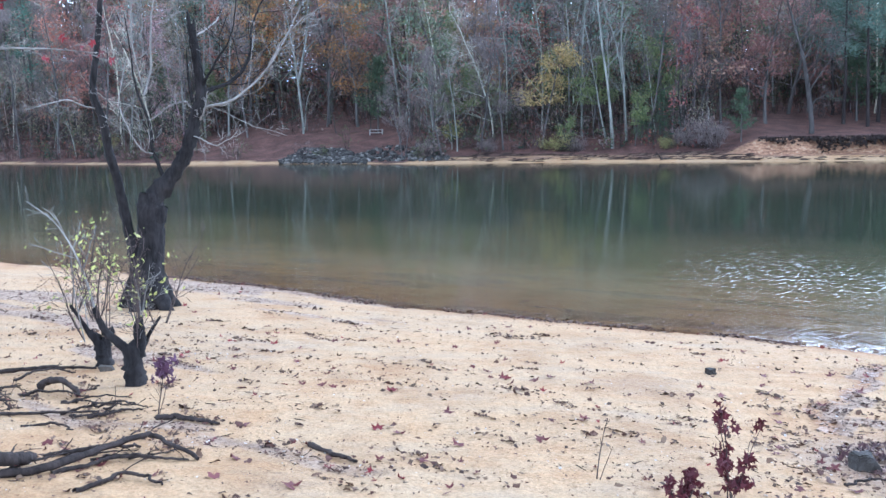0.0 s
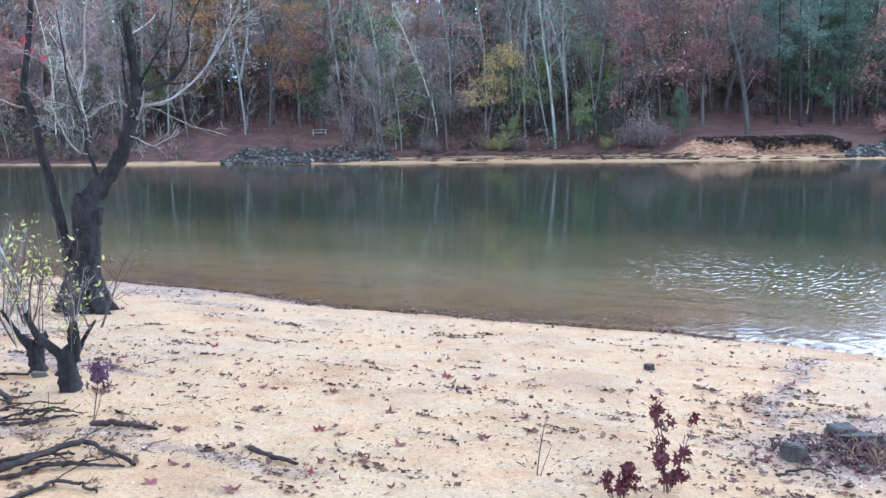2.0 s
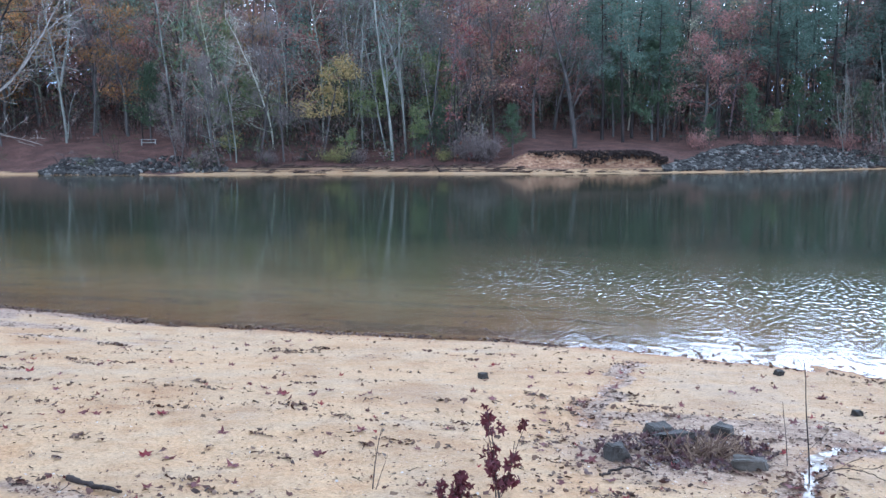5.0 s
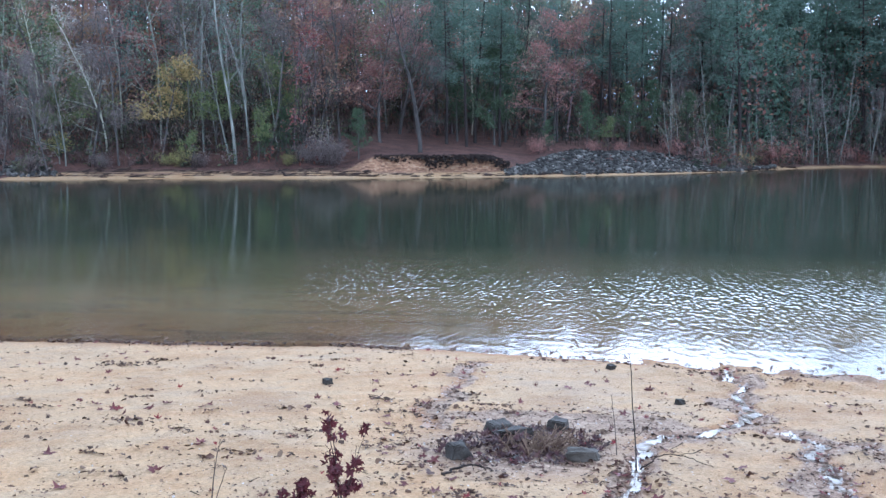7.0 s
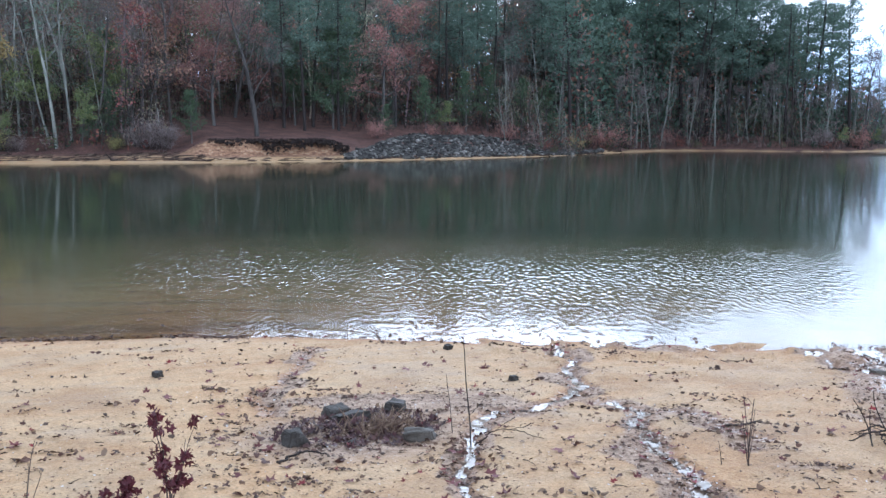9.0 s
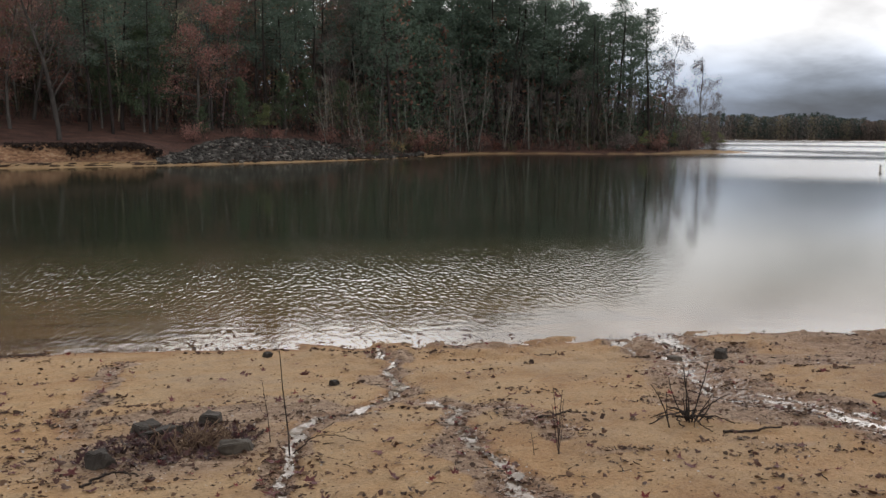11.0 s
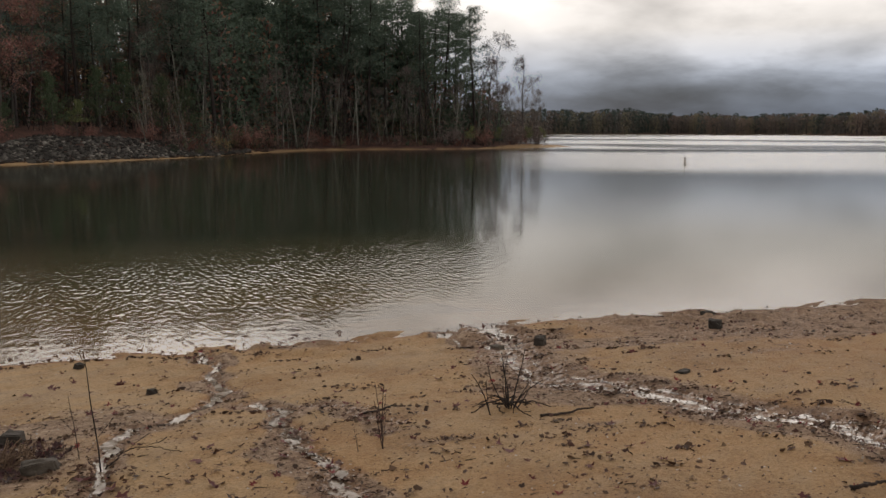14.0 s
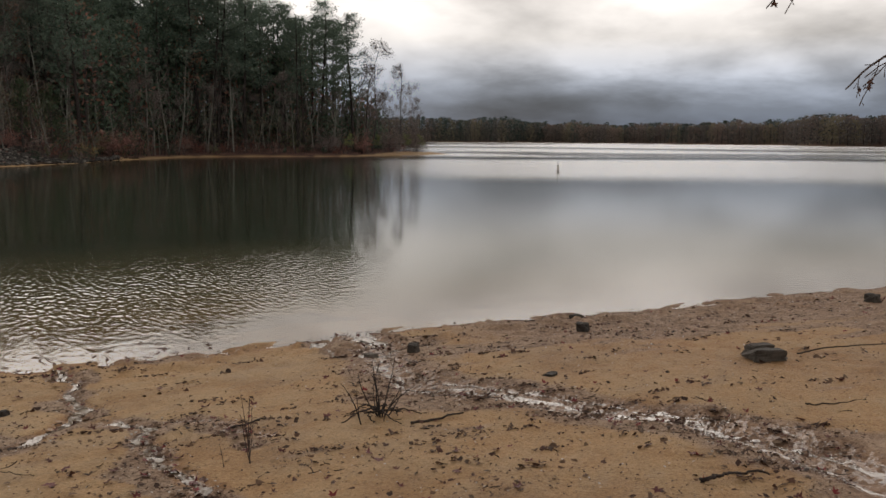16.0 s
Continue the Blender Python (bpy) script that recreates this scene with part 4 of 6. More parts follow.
def wood_kit(kind, seed, tints):
    rng = np.random.default_rng(seed)
    b, tips = Build(), []
    bark_t, leaf_t = tints
    if kind == "pine":
        stem = limb(rng, (0, 0, -0.5), (0, 0, 1), 22, 8, 0.02)
        b.tube(stem, np.linspace(0.24, 0.05, 9), 5, bark_t)
        for k in range(26):
            f = 0.35 + 0.65 * k / 26
            i = min(int(f * 8), 7)
            a, ln = rng.uniform(0, 6.28), (1 - f) ** 0.7 * 4.4 * rng.uniform(0.7, 1.2) + 0.6
            q = limb(rng, stem[i] + (stem[i + 1] - stem[i]) * (f * 8 - i), (math.cos(a), math.sin(a), 0.1), ln, 3, 0.1, 0.05)
            b.tube(q, np.linspace(0.05, 0.02, 4), 3, bark_t)
            for c in q[1:]:
                b.cards(c + rng.normal(0, (0.55, 0.55, 0.22), (17, 3)), 0.23, rng, leaf_t, 0.35, width=0.3)
        return b
    h = rng.uniform(13, 18)
    stem = limb(rng, (0, 0, -0.5), (rng.normal(0, 0.07), rng.normal(0, 0.07), 1), h, 8, 0.06)
    b.tube(stem, np.linspace(0.11, 0.025, 9), 5, bark_t)
    branches(b, rng, stem, 0.13, 2, 12, 0.28, tips, 3, 0.05, (35, 70), 0.15, bark_t, steps=3, least=0.018)
    c = np.array(tips)
    if kind == "leafy":
        pts = np.repeat(c, 6, 0) + rng.normal(0, 0.55, (len(c) * 6, 3)) * [1, 1, 0.55]
        b.cards(pts, 0.15, rng, leaf_t, 0.3)
    else:
        pts = np.repeat(c, 4, 0) + rng.normal(0, 0.4, (len(c) * 4, 3))
        b.cards(pts, 0.42, rng, leaf_t, width=0.05)
    return b


BARK_TINTS = [(0.09, 0.082, 0.078), (0.035, 0.03, 0.029), (0.17, 0.172, 0.155), (0.06, 0.053, 0.05)]
# bare and pine tints are lifted to hold the haze over the woods
WOODS_KITS = {
    "bare": [wood_kit("bare", 100 + k, (BARK_TINTS[k % 4], t)) for k, t in enumerate([(0.13, 0.12, 0.112), (0.145, 0.118, 0.104), (0.165, 0.16, 0.148), (0.118, 0.10, 0.09)])],
    "leafy": [wood_kit("leafy", 200 + k, (BARK_TINTS[k % 4], t)) for k, t in enumerate([(0.12, 0.058, 0.048), (0.10, 0.062, 0.045), (0.075, 0.085, 0.045), (0.10, 0.092, 0.055), (0.12, 0.074, 0.042), (0.055, 0.068, 0.045), (0.115, 0.066, 0.062), (0.062, 0.08, 0.058)])],
    "pine": [wood_kit("pine", 300 + k, (BARK_TINTS[1], t)) for k, t in enumerate([(0.05, 0.08, 0.066), (0.062, 0.094, 0.075), (0.056, 0.08, 0.07)])],
}


def planted(name, spots, label, mat):
    """Joins many trees into one woodland: spots are (kind, number, x, y, z, scale, turn)."""
    out = Build()
    for kits in WOODS_KITS.values():
        for kit in kits:
            kit.packed = [np.concatenate(g) for g in ([f for f in kit.f if f.shape[1] == n] for n in (3, 4)) if g]
    for kind, k, x, y, z, s, turn in spots:
        kit = WOODS_KITS[kind][k % len(WOODS_KITS[kind])]
        v, tt = np.concatenate(kit.v), np.concatenate(kit.tint)
        c, sn = math.cos(turn) * s, math.sin(turn) * s
        w = np.stack([v[:, 0] * c - v[:, 1] * sn + x, v[:, 0] * sn + v[:, 1] * c + y, v[:, 2] * s + z], -1)
        out.v.append(w)
        out.tint.append(tt * np.array([2.4, 2.25, 2.15]) * (0.75 + 0.6 * ((x * 7.3 + y * 3.1) % 1.0)) * (0.88 + 0.24 * np.array([(x * 3.7) % 1.0, (y * 5.3) % 1.0, (x * 1.9 + y * 2.3) % 1.0])))
        out.f.extend([f + out.n for f in kit.packed])
        out.n += len(w)
    ob = new(name, out.mesh(name, mat, False))
    tagged(ob, label, "woods", kind="stuff")
    return ob




def woods_material(name, low, spread):
    m, t, b = material(name, 0.85, 0.2)
    ta = node(t, "ShaderNodeAttribute", attribute_name="tint")
    gi = t.nodes.new("ShaderNodeNewGeometry")
    hv = t.nodes.new("ShaderNodeHueSaturation")
    t.links.new(ta.outputs["Color"], hv.inputs["Color"])
    t.links.new(maths(t, "ADD", maths(t, "MULTIPLY", gi.outputs["Random Per Island"], spread), low), hv.inputs["Value"])
    t.links.new(maths(t, "ADD", maths(t, "MULTIPLY", gi.outputs["Random Per Island"], 0.03), 0.485), hv.inputs["Hue"])
    t.links.new(hv.outputs[0], b.inputs["Base Color"])
    tr = t.nodes.new("ShaderNodeBsdfTranslucent")
    t.links.new(hv.outputs[0], tr.inputs[0])
    mx = t.nodes.new("ShaderNodeMixShader")
    mx.inputs[0].default_value = 0.3
    t.links.new(b.outputs[0], mx.inputs[1])
    t.links.new(tr.outputs[0], mx.inputs[2])
    t.links.new(mx.outputs[0], t.nodes["Material Output"].inputs[0])
    return m


# far copy is paler and more even, with lake haze put into its colour
M_WOODS, M_FARWOODS = woods_material("woodland", 0.85, 0.7), woods_material("far_woodland", 1.0, 0.25)

CLEAR = [(6.55, 9, 1.5), (-5.4, 19, 2.0), (20.2, 15, 2.4), (30.9, 15, 2.0), (11.5, 9, 1.6), (33.6, 11, 1.3), (-12.2, 22, 1.8), (9.0, 9, 0.6), (22.8, 8, 1.2), (25.8, 14, 2.0), (-8.9, 13, 0.9), (18.9, 18, 1.2), (-10.3, 24, 1.2), (36.2, 16, 2.2)]


def hides(az, back):
    """True where growth would stand before a tree that shows clearly."""
    return any(abs(az - a) < w and back < b for a, b, w in CLEAR)


rng = random.Random(11)
spots = []
while len(spots) < 400:
    az, r = rng.uniform(-33, 61), rng.uniform(60, 150)
    x, y = r * math.sin(radians(az)), r * math.cos(radians(az))
    d = float(far_distance(np.array([x]), np.array([y]))[0])
    if not 7.5 < d < 52 or rng.random() < (d - 22) / 60:
        continue
    if az > 44 and d > 34:
        continue
    if -15 < az < -3 and d < 15:
        continue
    # an open floor under tall trees behind the cut bank
    if 16 < az < 29 and d < 15:
        continue
    if 30 < az < 40 and d < 12:
        continue
    if hides(az, r - far_r(az)):
        continue
    p = rng.random()
    piny = 0.34 if 23 < az < 40 else 0.66 if az >= 40 else 0.12
    leafy = 0.55 if az < 23 else 0.36 if az < 40 else 0.14
    kind = "pine" if p < piny else "leafy" if p < piny + leafy else "bare"
    size = rng.uniform(0.75, 1.15) * (0.85 if az > 52 else 1.0) * (1.0 if kind != "pine" else 0.92) * (0.9 if d < 14 else 1.0)
    z = on_ground(x, y)
    spots.append((kind, rng.randrange(24), x, y, z, fits(kind, az, r, z, size), rng.uniform(0, 6.28)))
planted("woodland", spots, "dense late-autumn woods of bare hardwoods, russet oaks and pines", M_WOODS)

# low growth at the foot of the woods
brush = Build()
nrng = np.random.default_rng(8)
for k in range(1700):
    az = nrng.uniform(-33, 64)
    deep = nrng.random() ** 1.3 * 34
    r = far_r(az) + 2.2 + deep
    if 16.5 < az < 29 and r < far_r(az) + 17 or 29 < az < 40 and r < far_r(az) + 10 or -15 < az < -2 and r < far_r(az) + 17 and nrng.random() < 0.9 or 0 < az < 16 and r < far_r(az) + 5:
        continue
    x, y = r * math.sin(radians(az)), r * math.cos(radians(az))
    z = on_ground(x, y)
    tint = [(0.14, 0.10, 0.09), (0.17, 0.075, 0.06), (0.10, 0.105, 0.06), (0.18, 0.14, 0.125), (0.05, 0.07, 0.05)][nrng.integers(5)]
    hh = nrng.uniform(0.7, 1.6) * (1 + deep * 0.13)
    m = 38
    pts = np.stack([x + nrng.normal(0, 0.5, m) * hh * 0.6, y + nrng.normal(0, 0.5, m) * hh * 0.6, z + nrng.uniform(0.05, 1, m) * hh], -1)
    if nrng.random() < 0.6:
        brush.cards(pts, 0.34, nrng, tint, width=0.09)
    else:
        brush.cards(pts, 0.13, nrng, tint)
    for q in range(3):
        s = limb(nrng, (x + nrng.normal(0, 0.3), y + nrng.normal(0, 0.3), z - 0.1), (nrng.normal(0, 0.3), nrng.normal(0, 0.3), 1), hh, 3, 0.1)
        brush.tube(s, np.linspace(0.03, 0.01, 4), 3, (0.06, 0.05, 0.048))
# dark ragged fringe hanging over the edge of the cut bank
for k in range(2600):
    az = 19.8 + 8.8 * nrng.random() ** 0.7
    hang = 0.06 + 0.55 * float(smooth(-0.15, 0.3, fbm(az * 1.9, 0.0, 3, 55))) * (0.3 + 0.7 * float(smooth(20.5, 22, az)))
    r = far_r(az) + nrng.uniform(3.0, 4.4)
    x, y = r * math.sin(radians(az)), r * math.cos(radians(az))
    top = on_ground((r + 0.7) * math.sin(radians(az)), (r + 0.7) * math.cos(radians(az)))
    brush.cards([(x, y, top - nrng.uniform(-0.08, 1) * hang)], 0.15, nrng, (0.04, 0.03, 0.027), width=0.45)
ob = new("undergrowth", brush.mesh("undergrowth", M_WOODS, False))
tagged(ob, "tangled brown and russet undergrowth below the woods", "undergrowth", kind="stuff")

# shade under the far ledges, built as lines of thin dark rods
wrack = Build()
nrng = np.random.default_rng(37)
for k in range(1500):
    az = nrng.uniform(-1.2, 19.6) if k < 1150 else nrng.uniform(19.6, 46)
    step = [0.9, 1.6, 2.2, 2.9, 3.5, 4.1][nrng.integers(6)] if az < 19.6 else [0.8, 1.5][nrng.integers(2)]
    if fbm(az * 0.8, step * 3.0, 3, 57) < -0.08:
        continue
    r = far_r(az) + step + 0.25 * float(fbm(az * 0.9, step, 2, 58)) + nrng.normal(0, 0.04)
    x, y = r * math.sin(radians(az)), r * math.cos(radians(az))
    p = limb(nrng, (x, y, on_ground(x, y) + 0.02), (math.cos(radians(az)), -math.sin(radians(az)), nrng.normal(0, 0.06)), nrng.uniform(0.25, 0.8), 3, 0.08)
    wrack.tube(p, np.array([0.6, 1, 1, 0.5]) * nrng.uniform(0.02, 0.05), 4, [(0.045, 0.032, 0.028), (0.075, 0.05, 0.04), (0.12, 0.085, 0.065)][nrng.integers(3)])
ob = new("wrack", wrack.mesh("wrack", M_WOODS, False))
tagged(ob, "thin dark rods standing in for ledge shade along the far sand", "litter", kind="stuff")

# the deep wood behind, seen only as a dark tangle between the trunks
deep_w = Build()
nrng = np.random.default_rng(19)
made = 0
while made < 880:
    az, r = nrng.uniform(-36, 42) if made < 560 else nrng.uniform(40, 61), nrng.uniform(75, 170)
    x, y = r * math.sin(radians(az)), r * math.cos(radians(az))
    d = r - far_r(az)
    inside = float(far_distance(np.array([x]), np.array([y]))[0])
    lo, hi = (36, 70) if az < 42 else (11, 34)
    if not lo < d < hi or inside < 4:
        continue
    made += 1
    hh = nrng.uniform(17, 25) if az < -8 else nrng.uniform(15, 21) if az < 28 else nrng.uniform(16, 22) if az < 42 else nrng.uniform(12, 19) if az < 51 else nrng.uniform(10, 15) if az < 56.5 else nrng.uniform(4, 9)
    tint = [(0.11, 0.09, 0.085), (0.14, 0.075, 0.06), (0.06, 0.08, 0.055), (0.09, 0.085, 0.06)][nrng.integers(4)] if az < 42 or nrng.random() < 0.3 else (0.05, 0.075, 0.055)
    hh *= fits("pine", az, r, on_ground(x, y), hh / 22) * 22 / hh
    m = 270 if az < -2 else 190 if az < 42 else 260
    a, q = nrng.uniform(0, 6.28, m), nrng.uniform(0, 1, m)
    wide = 2.9 * np.sqrt(np.clip(1 - (q - 0.35) ** 2 / 0.5, 0.05, 1)) * nrng.uniform(0.2, 1, m)
    z = on_ground(x, y)
    # tint raised to offset the shade deep in the wood
    deep_w.cards(np.stack([x + wide * np.cos(a), y + wide * np.sin(a), z + q * hh], -1), 0.40 if az < 42 else 0.28, nrng, np.array(tint) * [1.8, 1.75, 1.75])
    deep_w.tube([(x, y, z - 0.5), (x, y, z + hh * 0.8)], [0.2, 0.08], 4, (0.08, 0.07, 0.065))
ob = new("deep_woods", deep_w.mesh("deep_woods", M_WOODS, False))
tagged(ob, "dense brown and green thicket deep in the woods", "woods", kind="stuff")

# young growth along the front of the woods, thinly leaved
young = Build()
nrng = np.random.default_rng(29)
for k in range(300):
    az = nrng.uniform(-33, 17) if k < 210 else nrng.uniform(38, 60)
    back = nrng.uniform(3.5, 15)
    r = far_r(az) + back
    if -15 < az < -3 and back < 13 or back < 5 or hides(az, back) and nrng.random() < 0.8:
        continue
    x, y = r * math.sin(radians(az)), r * math.cos(radians(az))
    z = on_ground(x, y)
    hh = nrng.uniform(2.5, 9.0) * (0.8 if az > 30 else 1.0)
    tint = [(0.20, 0.20, 0.12), (0.24, 0.17, 0.15), (0.27, 0.23, 0.16), (0.10, 0.12, 0.075), (0.20, 0.11, 0.09), (0.15, 0.16, 0.09)][nrng.integers(6)]
    tips = []
    stem = limb(nrng, (x, y, z - 0.2), (nrng.normal(0, 0.12), nrng.normal(0, 0.12), 1), hh, 6, 0.08)
    bark_t = [(0.05, 0.045, 0.042), (0.22, 0.225, 0.20), (0.10, 0.09, 0.085)][nrng.integers(3)]
    young.tube(stem, np.linspace(0.06, 0.02, 7), 4, bark_t)
    branches(young, nrng, stem, 0.05, 1, 10, 0.38, tips, 3, 0.03, (35, 75), 0.15, bark_t, least=0.015)
    c = np.array(tips)
    pts = np.repeat(c, 3, 0) + nrng.normal(0, 0.26, (len(c) * 3, 3)) * [1, 1, 0.5]
    young.cards(pts, 0.085, nrng, np.array(tint) * 0.9, 0.3)
ob = new("young_growth", young.mesh("young_growth", M_WOODS, False))
tagged(ob, "thin young trees with small fading leaves along the bank", "undergrowth", kind="stuff")

# woods beyond the open lake
far_w = Build()
nrng = np.random.default_rng(9)
for row in range(4):
    az = 44.0
    while az < 134:
        r = float(over_lake_radius(az)) + 6 + row * 12 + nrng.uniform(-4, 4)
        x, y = r * math.sin(radians(az)), r * math.cos(radians(az))
        z = on_ground(x, y)
        hh = (float(np.interp(az, [60, 66, 70, 73, 84, 86.5, 90, 96], [15.5, 15, 13.5, 11.0, 10.5, 11.5, 12.5, 13])) + 0.8 * math.sin(az * 1.3) + 0.5 * math.sin(az * 3.1)) * nrng.uniform(0.88, 1.0)
        pineish = nrng.random() < (0.5 if az < 72 else 0.2)
        # tints lightened and greyed to carry the haze over the lake
        tint = (0.05, 0.068, 0.06) if pineish else [(0.15, 0.115, 0.10), (0.13, 0.11, 0.10), (0.16, 0.14, 0.10), (0.11, 0.10, 0.095)][nrng.integers(4)]
        hh += 0.9 * pineish
        m = 170
        a, q = nrng.uniform(0, 6.28, m), nrng.uniform(0, 1, m)
        wide = 4.4 * np.sqrt(np.clip(1 - (q - 0.35) ** 2 / 0.46, 0.05, 1)) * nrng.uniform(0.2, 1, m)
        far_w.cards(np.stack([x + wide * np.cos(a), y + wide * np.sin(a), z + 0.2 + q * hh], -1), 0.62, nrng, np.array(tint) * nrng.uniform(0.95, 1.35))
        far_w.tube([(x, y, z - 0.5), (x, y, z + hh * 0.8)], [0.25, 0.1], 4, (0.06, 0.052, 0.048))
        az += math.degrees(nrng.uniform(2.2, 4.2) / r)
ob = new("distant_woods", far_w.mesh("distant_woods", M_FARWOODS, False))
tagged(ob, "low dark line of woods beyond the open lake", "woods", kind="stuff")

# ---- stone facing on the far bank ----
M_RIPRAP, t, b = material("quarry_stone", 0.85, 0.3)
co = obj_coord(t)
oi = t.nodes.new("ShaderNodeObjectInfo")
gi = t.nodes.new("ShaderNodeNewGeometry")
rr = maths(t, "FRACT", maths(t, "ADD", oi.outputs["Random"], gi.outputs["Random Per Island"]))
stone_c = ramp(t, rr, [(0.0, (0.022, 0.020, 0.019)), (0.5, (0.05, 0.046, 0.042)), (0.85, (0.11, 0.104, 0.095)), (1.0, (0.27, 0.255, 0.23))])
t.links.new(mixed(t, 0.5, stone_c, ramp(t, noise_tex(t, co, 7.0, 5, 0.65), [(0.3, grey(0.55)), (0.7, grey(1.25))]), "MULTIPLY"), b.inputs["Base Color"])
bumped(t, b, noise_tex(t, co, 9.0, 5), 0.5, 0.03)


def stone_shape(seed, points=16):
    """A broken stone: the hull of scattered points, with its edges worn."""
    rng = np.random.default_rng(seed)
    bm = bmesh.new()
    for p in rng.uniform(-1, 1, (points, 3)):
        p = p / max(1e-6, np.abs(p).max() ** 0.5 * np.linalg.norm(p) ** 0.5)
        bm.verts.new(p)
    hull = bmesh.ops.convex_hull(bm, input=bm.verts[:])
    bmesh.ops.delete(bm, geom=[g for g in hull["geom_interior"] if isinstance(g, bmesh.types.BMVert)], context="VERTS")
    return bm


def mesh_of(bm, name, mat, smooth_faces=False):
    me = bpy.data.meshes.new(name)
    bm.to_mesh(me)
    bm.free()
    me.materials.append(mat)
    if smooth_faces:
        me.polygons.foreach_set("use_smooth", np.ones(len(me.polygons), bool))
    return me


STONES = []
for s in range(8):
    bm = stone_shape(s, 12)
    bmesh.ops.scale(bm, vec=(1.1, 0.9, 0.7), verts=bm.verts)
    STONES.append(mesh_of(bm, "stone", M_RIPRAP))


def riprap(az0, az1, f0, f1, count, singles, label, seed):
    rng = random.Random(seed)
    mid = radians((az0 + az1) / 2)
    r0 = far_r((az0 + az1) / 2) + 2
    e = empty("riprap_bank", r0 * math.sin(mid), r0 * math.cos(mid), 0)
    inv = Matrix.Translation(-Vector((r0 * math.sin(mid), r0 * math.cos(mid), 0)))
    rest = Build()
    spots = []
    while len(spots) < count:
        az = rng.uniform(az0, az1)
        edge = min(az - az0, az1 - az) / ((az1 - az0) / 2)
        f = f0 + (f1 - f0) * rng.random() * min(1, 0.25 + 1.3 * edge)
        r = far_r(az) + f
        spots.append((f, r * math.sin(radians(az)), r * math.cos(radians(az))))
    spots.sort()
    for k, (f, x, y) in enumerate(spots):
        s = rng.uniform(0.09, 0.25)
        m = inv @ pose(x, y, on_ground(x, y) + s * 0.25, rng.uniform(-25, 25), rng.uniform(-25, 25), rng.uniform(0, 360)) @ Matrix.Scale(s, 4)
        me = STONES[rng.randrange(7)]
        if k < singles:
            o = part("stone", me, e)
            o.matrix_basis = m
        else:
            rest.add([m @ v.co for v in me.vertices], [tuple(p.vertices) for p in me.polygons])
    o = part("rubble", rest.mesh("rubble", M_RIPRAP, False), e)
    o["kind"] = "stuff"
    tagged(e, label, "stone bank")


riprap(28.4, 45.0, 0.9, 9.5, 3600, 280, "grey broken-stone facing on the lake bank", 3)
riprap(-10.4, -5.0, 0.0, 5.6, 1100, 200, "heap of grey broken stone at the water's edge", 4)
riprap(-5.6, 0.4, 1.2, 8.0, 420, 120, "loose grey stones strewn over the leafy bank", 6)
# squared blocks along the waterline
for k, az in enumerate([32.35, 32.75, 33.4, 34.2]):
    x, y = (far_r(az) + 0.3) * math.sin(radians(az)), (far_r(az) + 0.3) * math.cos(radians(az))
    o = new("kerb_block", STONES[k % 7])
    o.matrix_basis = pose(x, y, 0.12, 0, 0, 30 * k) @ Matrix.Diagonal((0.32, 0.22, 0.3, 1))
    tagged(o, "pale squared stone block lying at the waterline", "stone", "blocks at the waterline")

# ---- things on the far bank and on the lake ----
M_PAINTWOOD = bark("weathered_bench_wood", (0.20, 0.19, 0.18), (0.38, 0.37, 0.35), 8.0)


def box_mesh(name, sx, sy, sz, mat, bevel=0.01):
    bm = bmesh.new()
    bmesh.ops.create_cube(bm, size=1.0)
    bmesh.ops.scale(bm, vec=(sx, sy, sz), verts=bm.verts)
    bmesh.ops.bevel(bm, geom=bm.edges[:], offset=bevel, segments=2, affect="EDGES")
    return mesh_of(bm, name, mat)


def bench(az, back):
    r = far_r(az) + back
    x, y = r * math.sin(radians(az)), r * math.cos(radians(az))
    e = empty("park_bench", x, y, on_ground(x, y), -az)
    for z, yy in ((0.46, 0.0), (0.46, 0.16)):
        o = part("slat", box_mesh("slat", 1.3, 0.14, 0.05, M_PAINTWOOD), e)
        o.location = (0, yy, z)
    o = part("stretcher", box_mesh("stretcher", 1.2, 0.06, 0.07, M_PAINTWOOD), e)
    o.location = (0, 0.08, 0.2)
    for xx in (-0.55, 0.55):
        o = part("leg", box_mesh("leg", 0.09, 0.24, 0.5, M_PAINTWOOD), e)
        o.location = (xx, 0.08, 0.2)
    tagged(e, "low grey weathered wooden bench on the leafy bank", "bench")


bench(-4.25, 12.0)


M_BUOY, t, b = material("buoy_paint", 0.5, 0.4)
t.links.new(ramp(t, noise_tex(t, obj_coord(t), 3.0, 4), [(0.4, (0.62, 0.60, 0.57)), (0.7, (0.75, 0.74, 0.72))]), b.inputs["Base Color"])
M_BUOYBAND, t, b = material("buoy_band", 0.6, 0.4)
t.links.new(ramp(t, noise_tex(t, obj_coord(t), 3.0, 4), [(0.4, (0.25, 0.10, 0.05)), (0.7, (0.35, 0.16, 0.07))]), b.inputs["Base Color"])
M_BUOYDARK, t, b = material("buoy_dark_collar", 0.7, 0.3)
t.links.new(ramp(t, noise_tex(t, obj_coord(t), 5.0, 4), [(0.4, (0.02, 0.02, 0.022)), (0.7, (0.06, 0.055, 0.05))]), b.inputs["Base Color"])
e = empty("marker_buoy", 59.4, 18.35, 0)
for name, z0, z1, r, mat in (("base", -0.25, 0.08, 0.10, M_BUOYDARK), ("post", 0.08, 0.44, 0.065, M_BUOY)):
    bd = Build()
    bd.tube([(0, 0, z0), (0, 0, z0 + 0.02), (0, 0, z1 - 0.02), (0, 0, z1)], [r * 0.8, r, r, r * 0.8], 14)
    part(name, bd.mesh(name, mat), e)
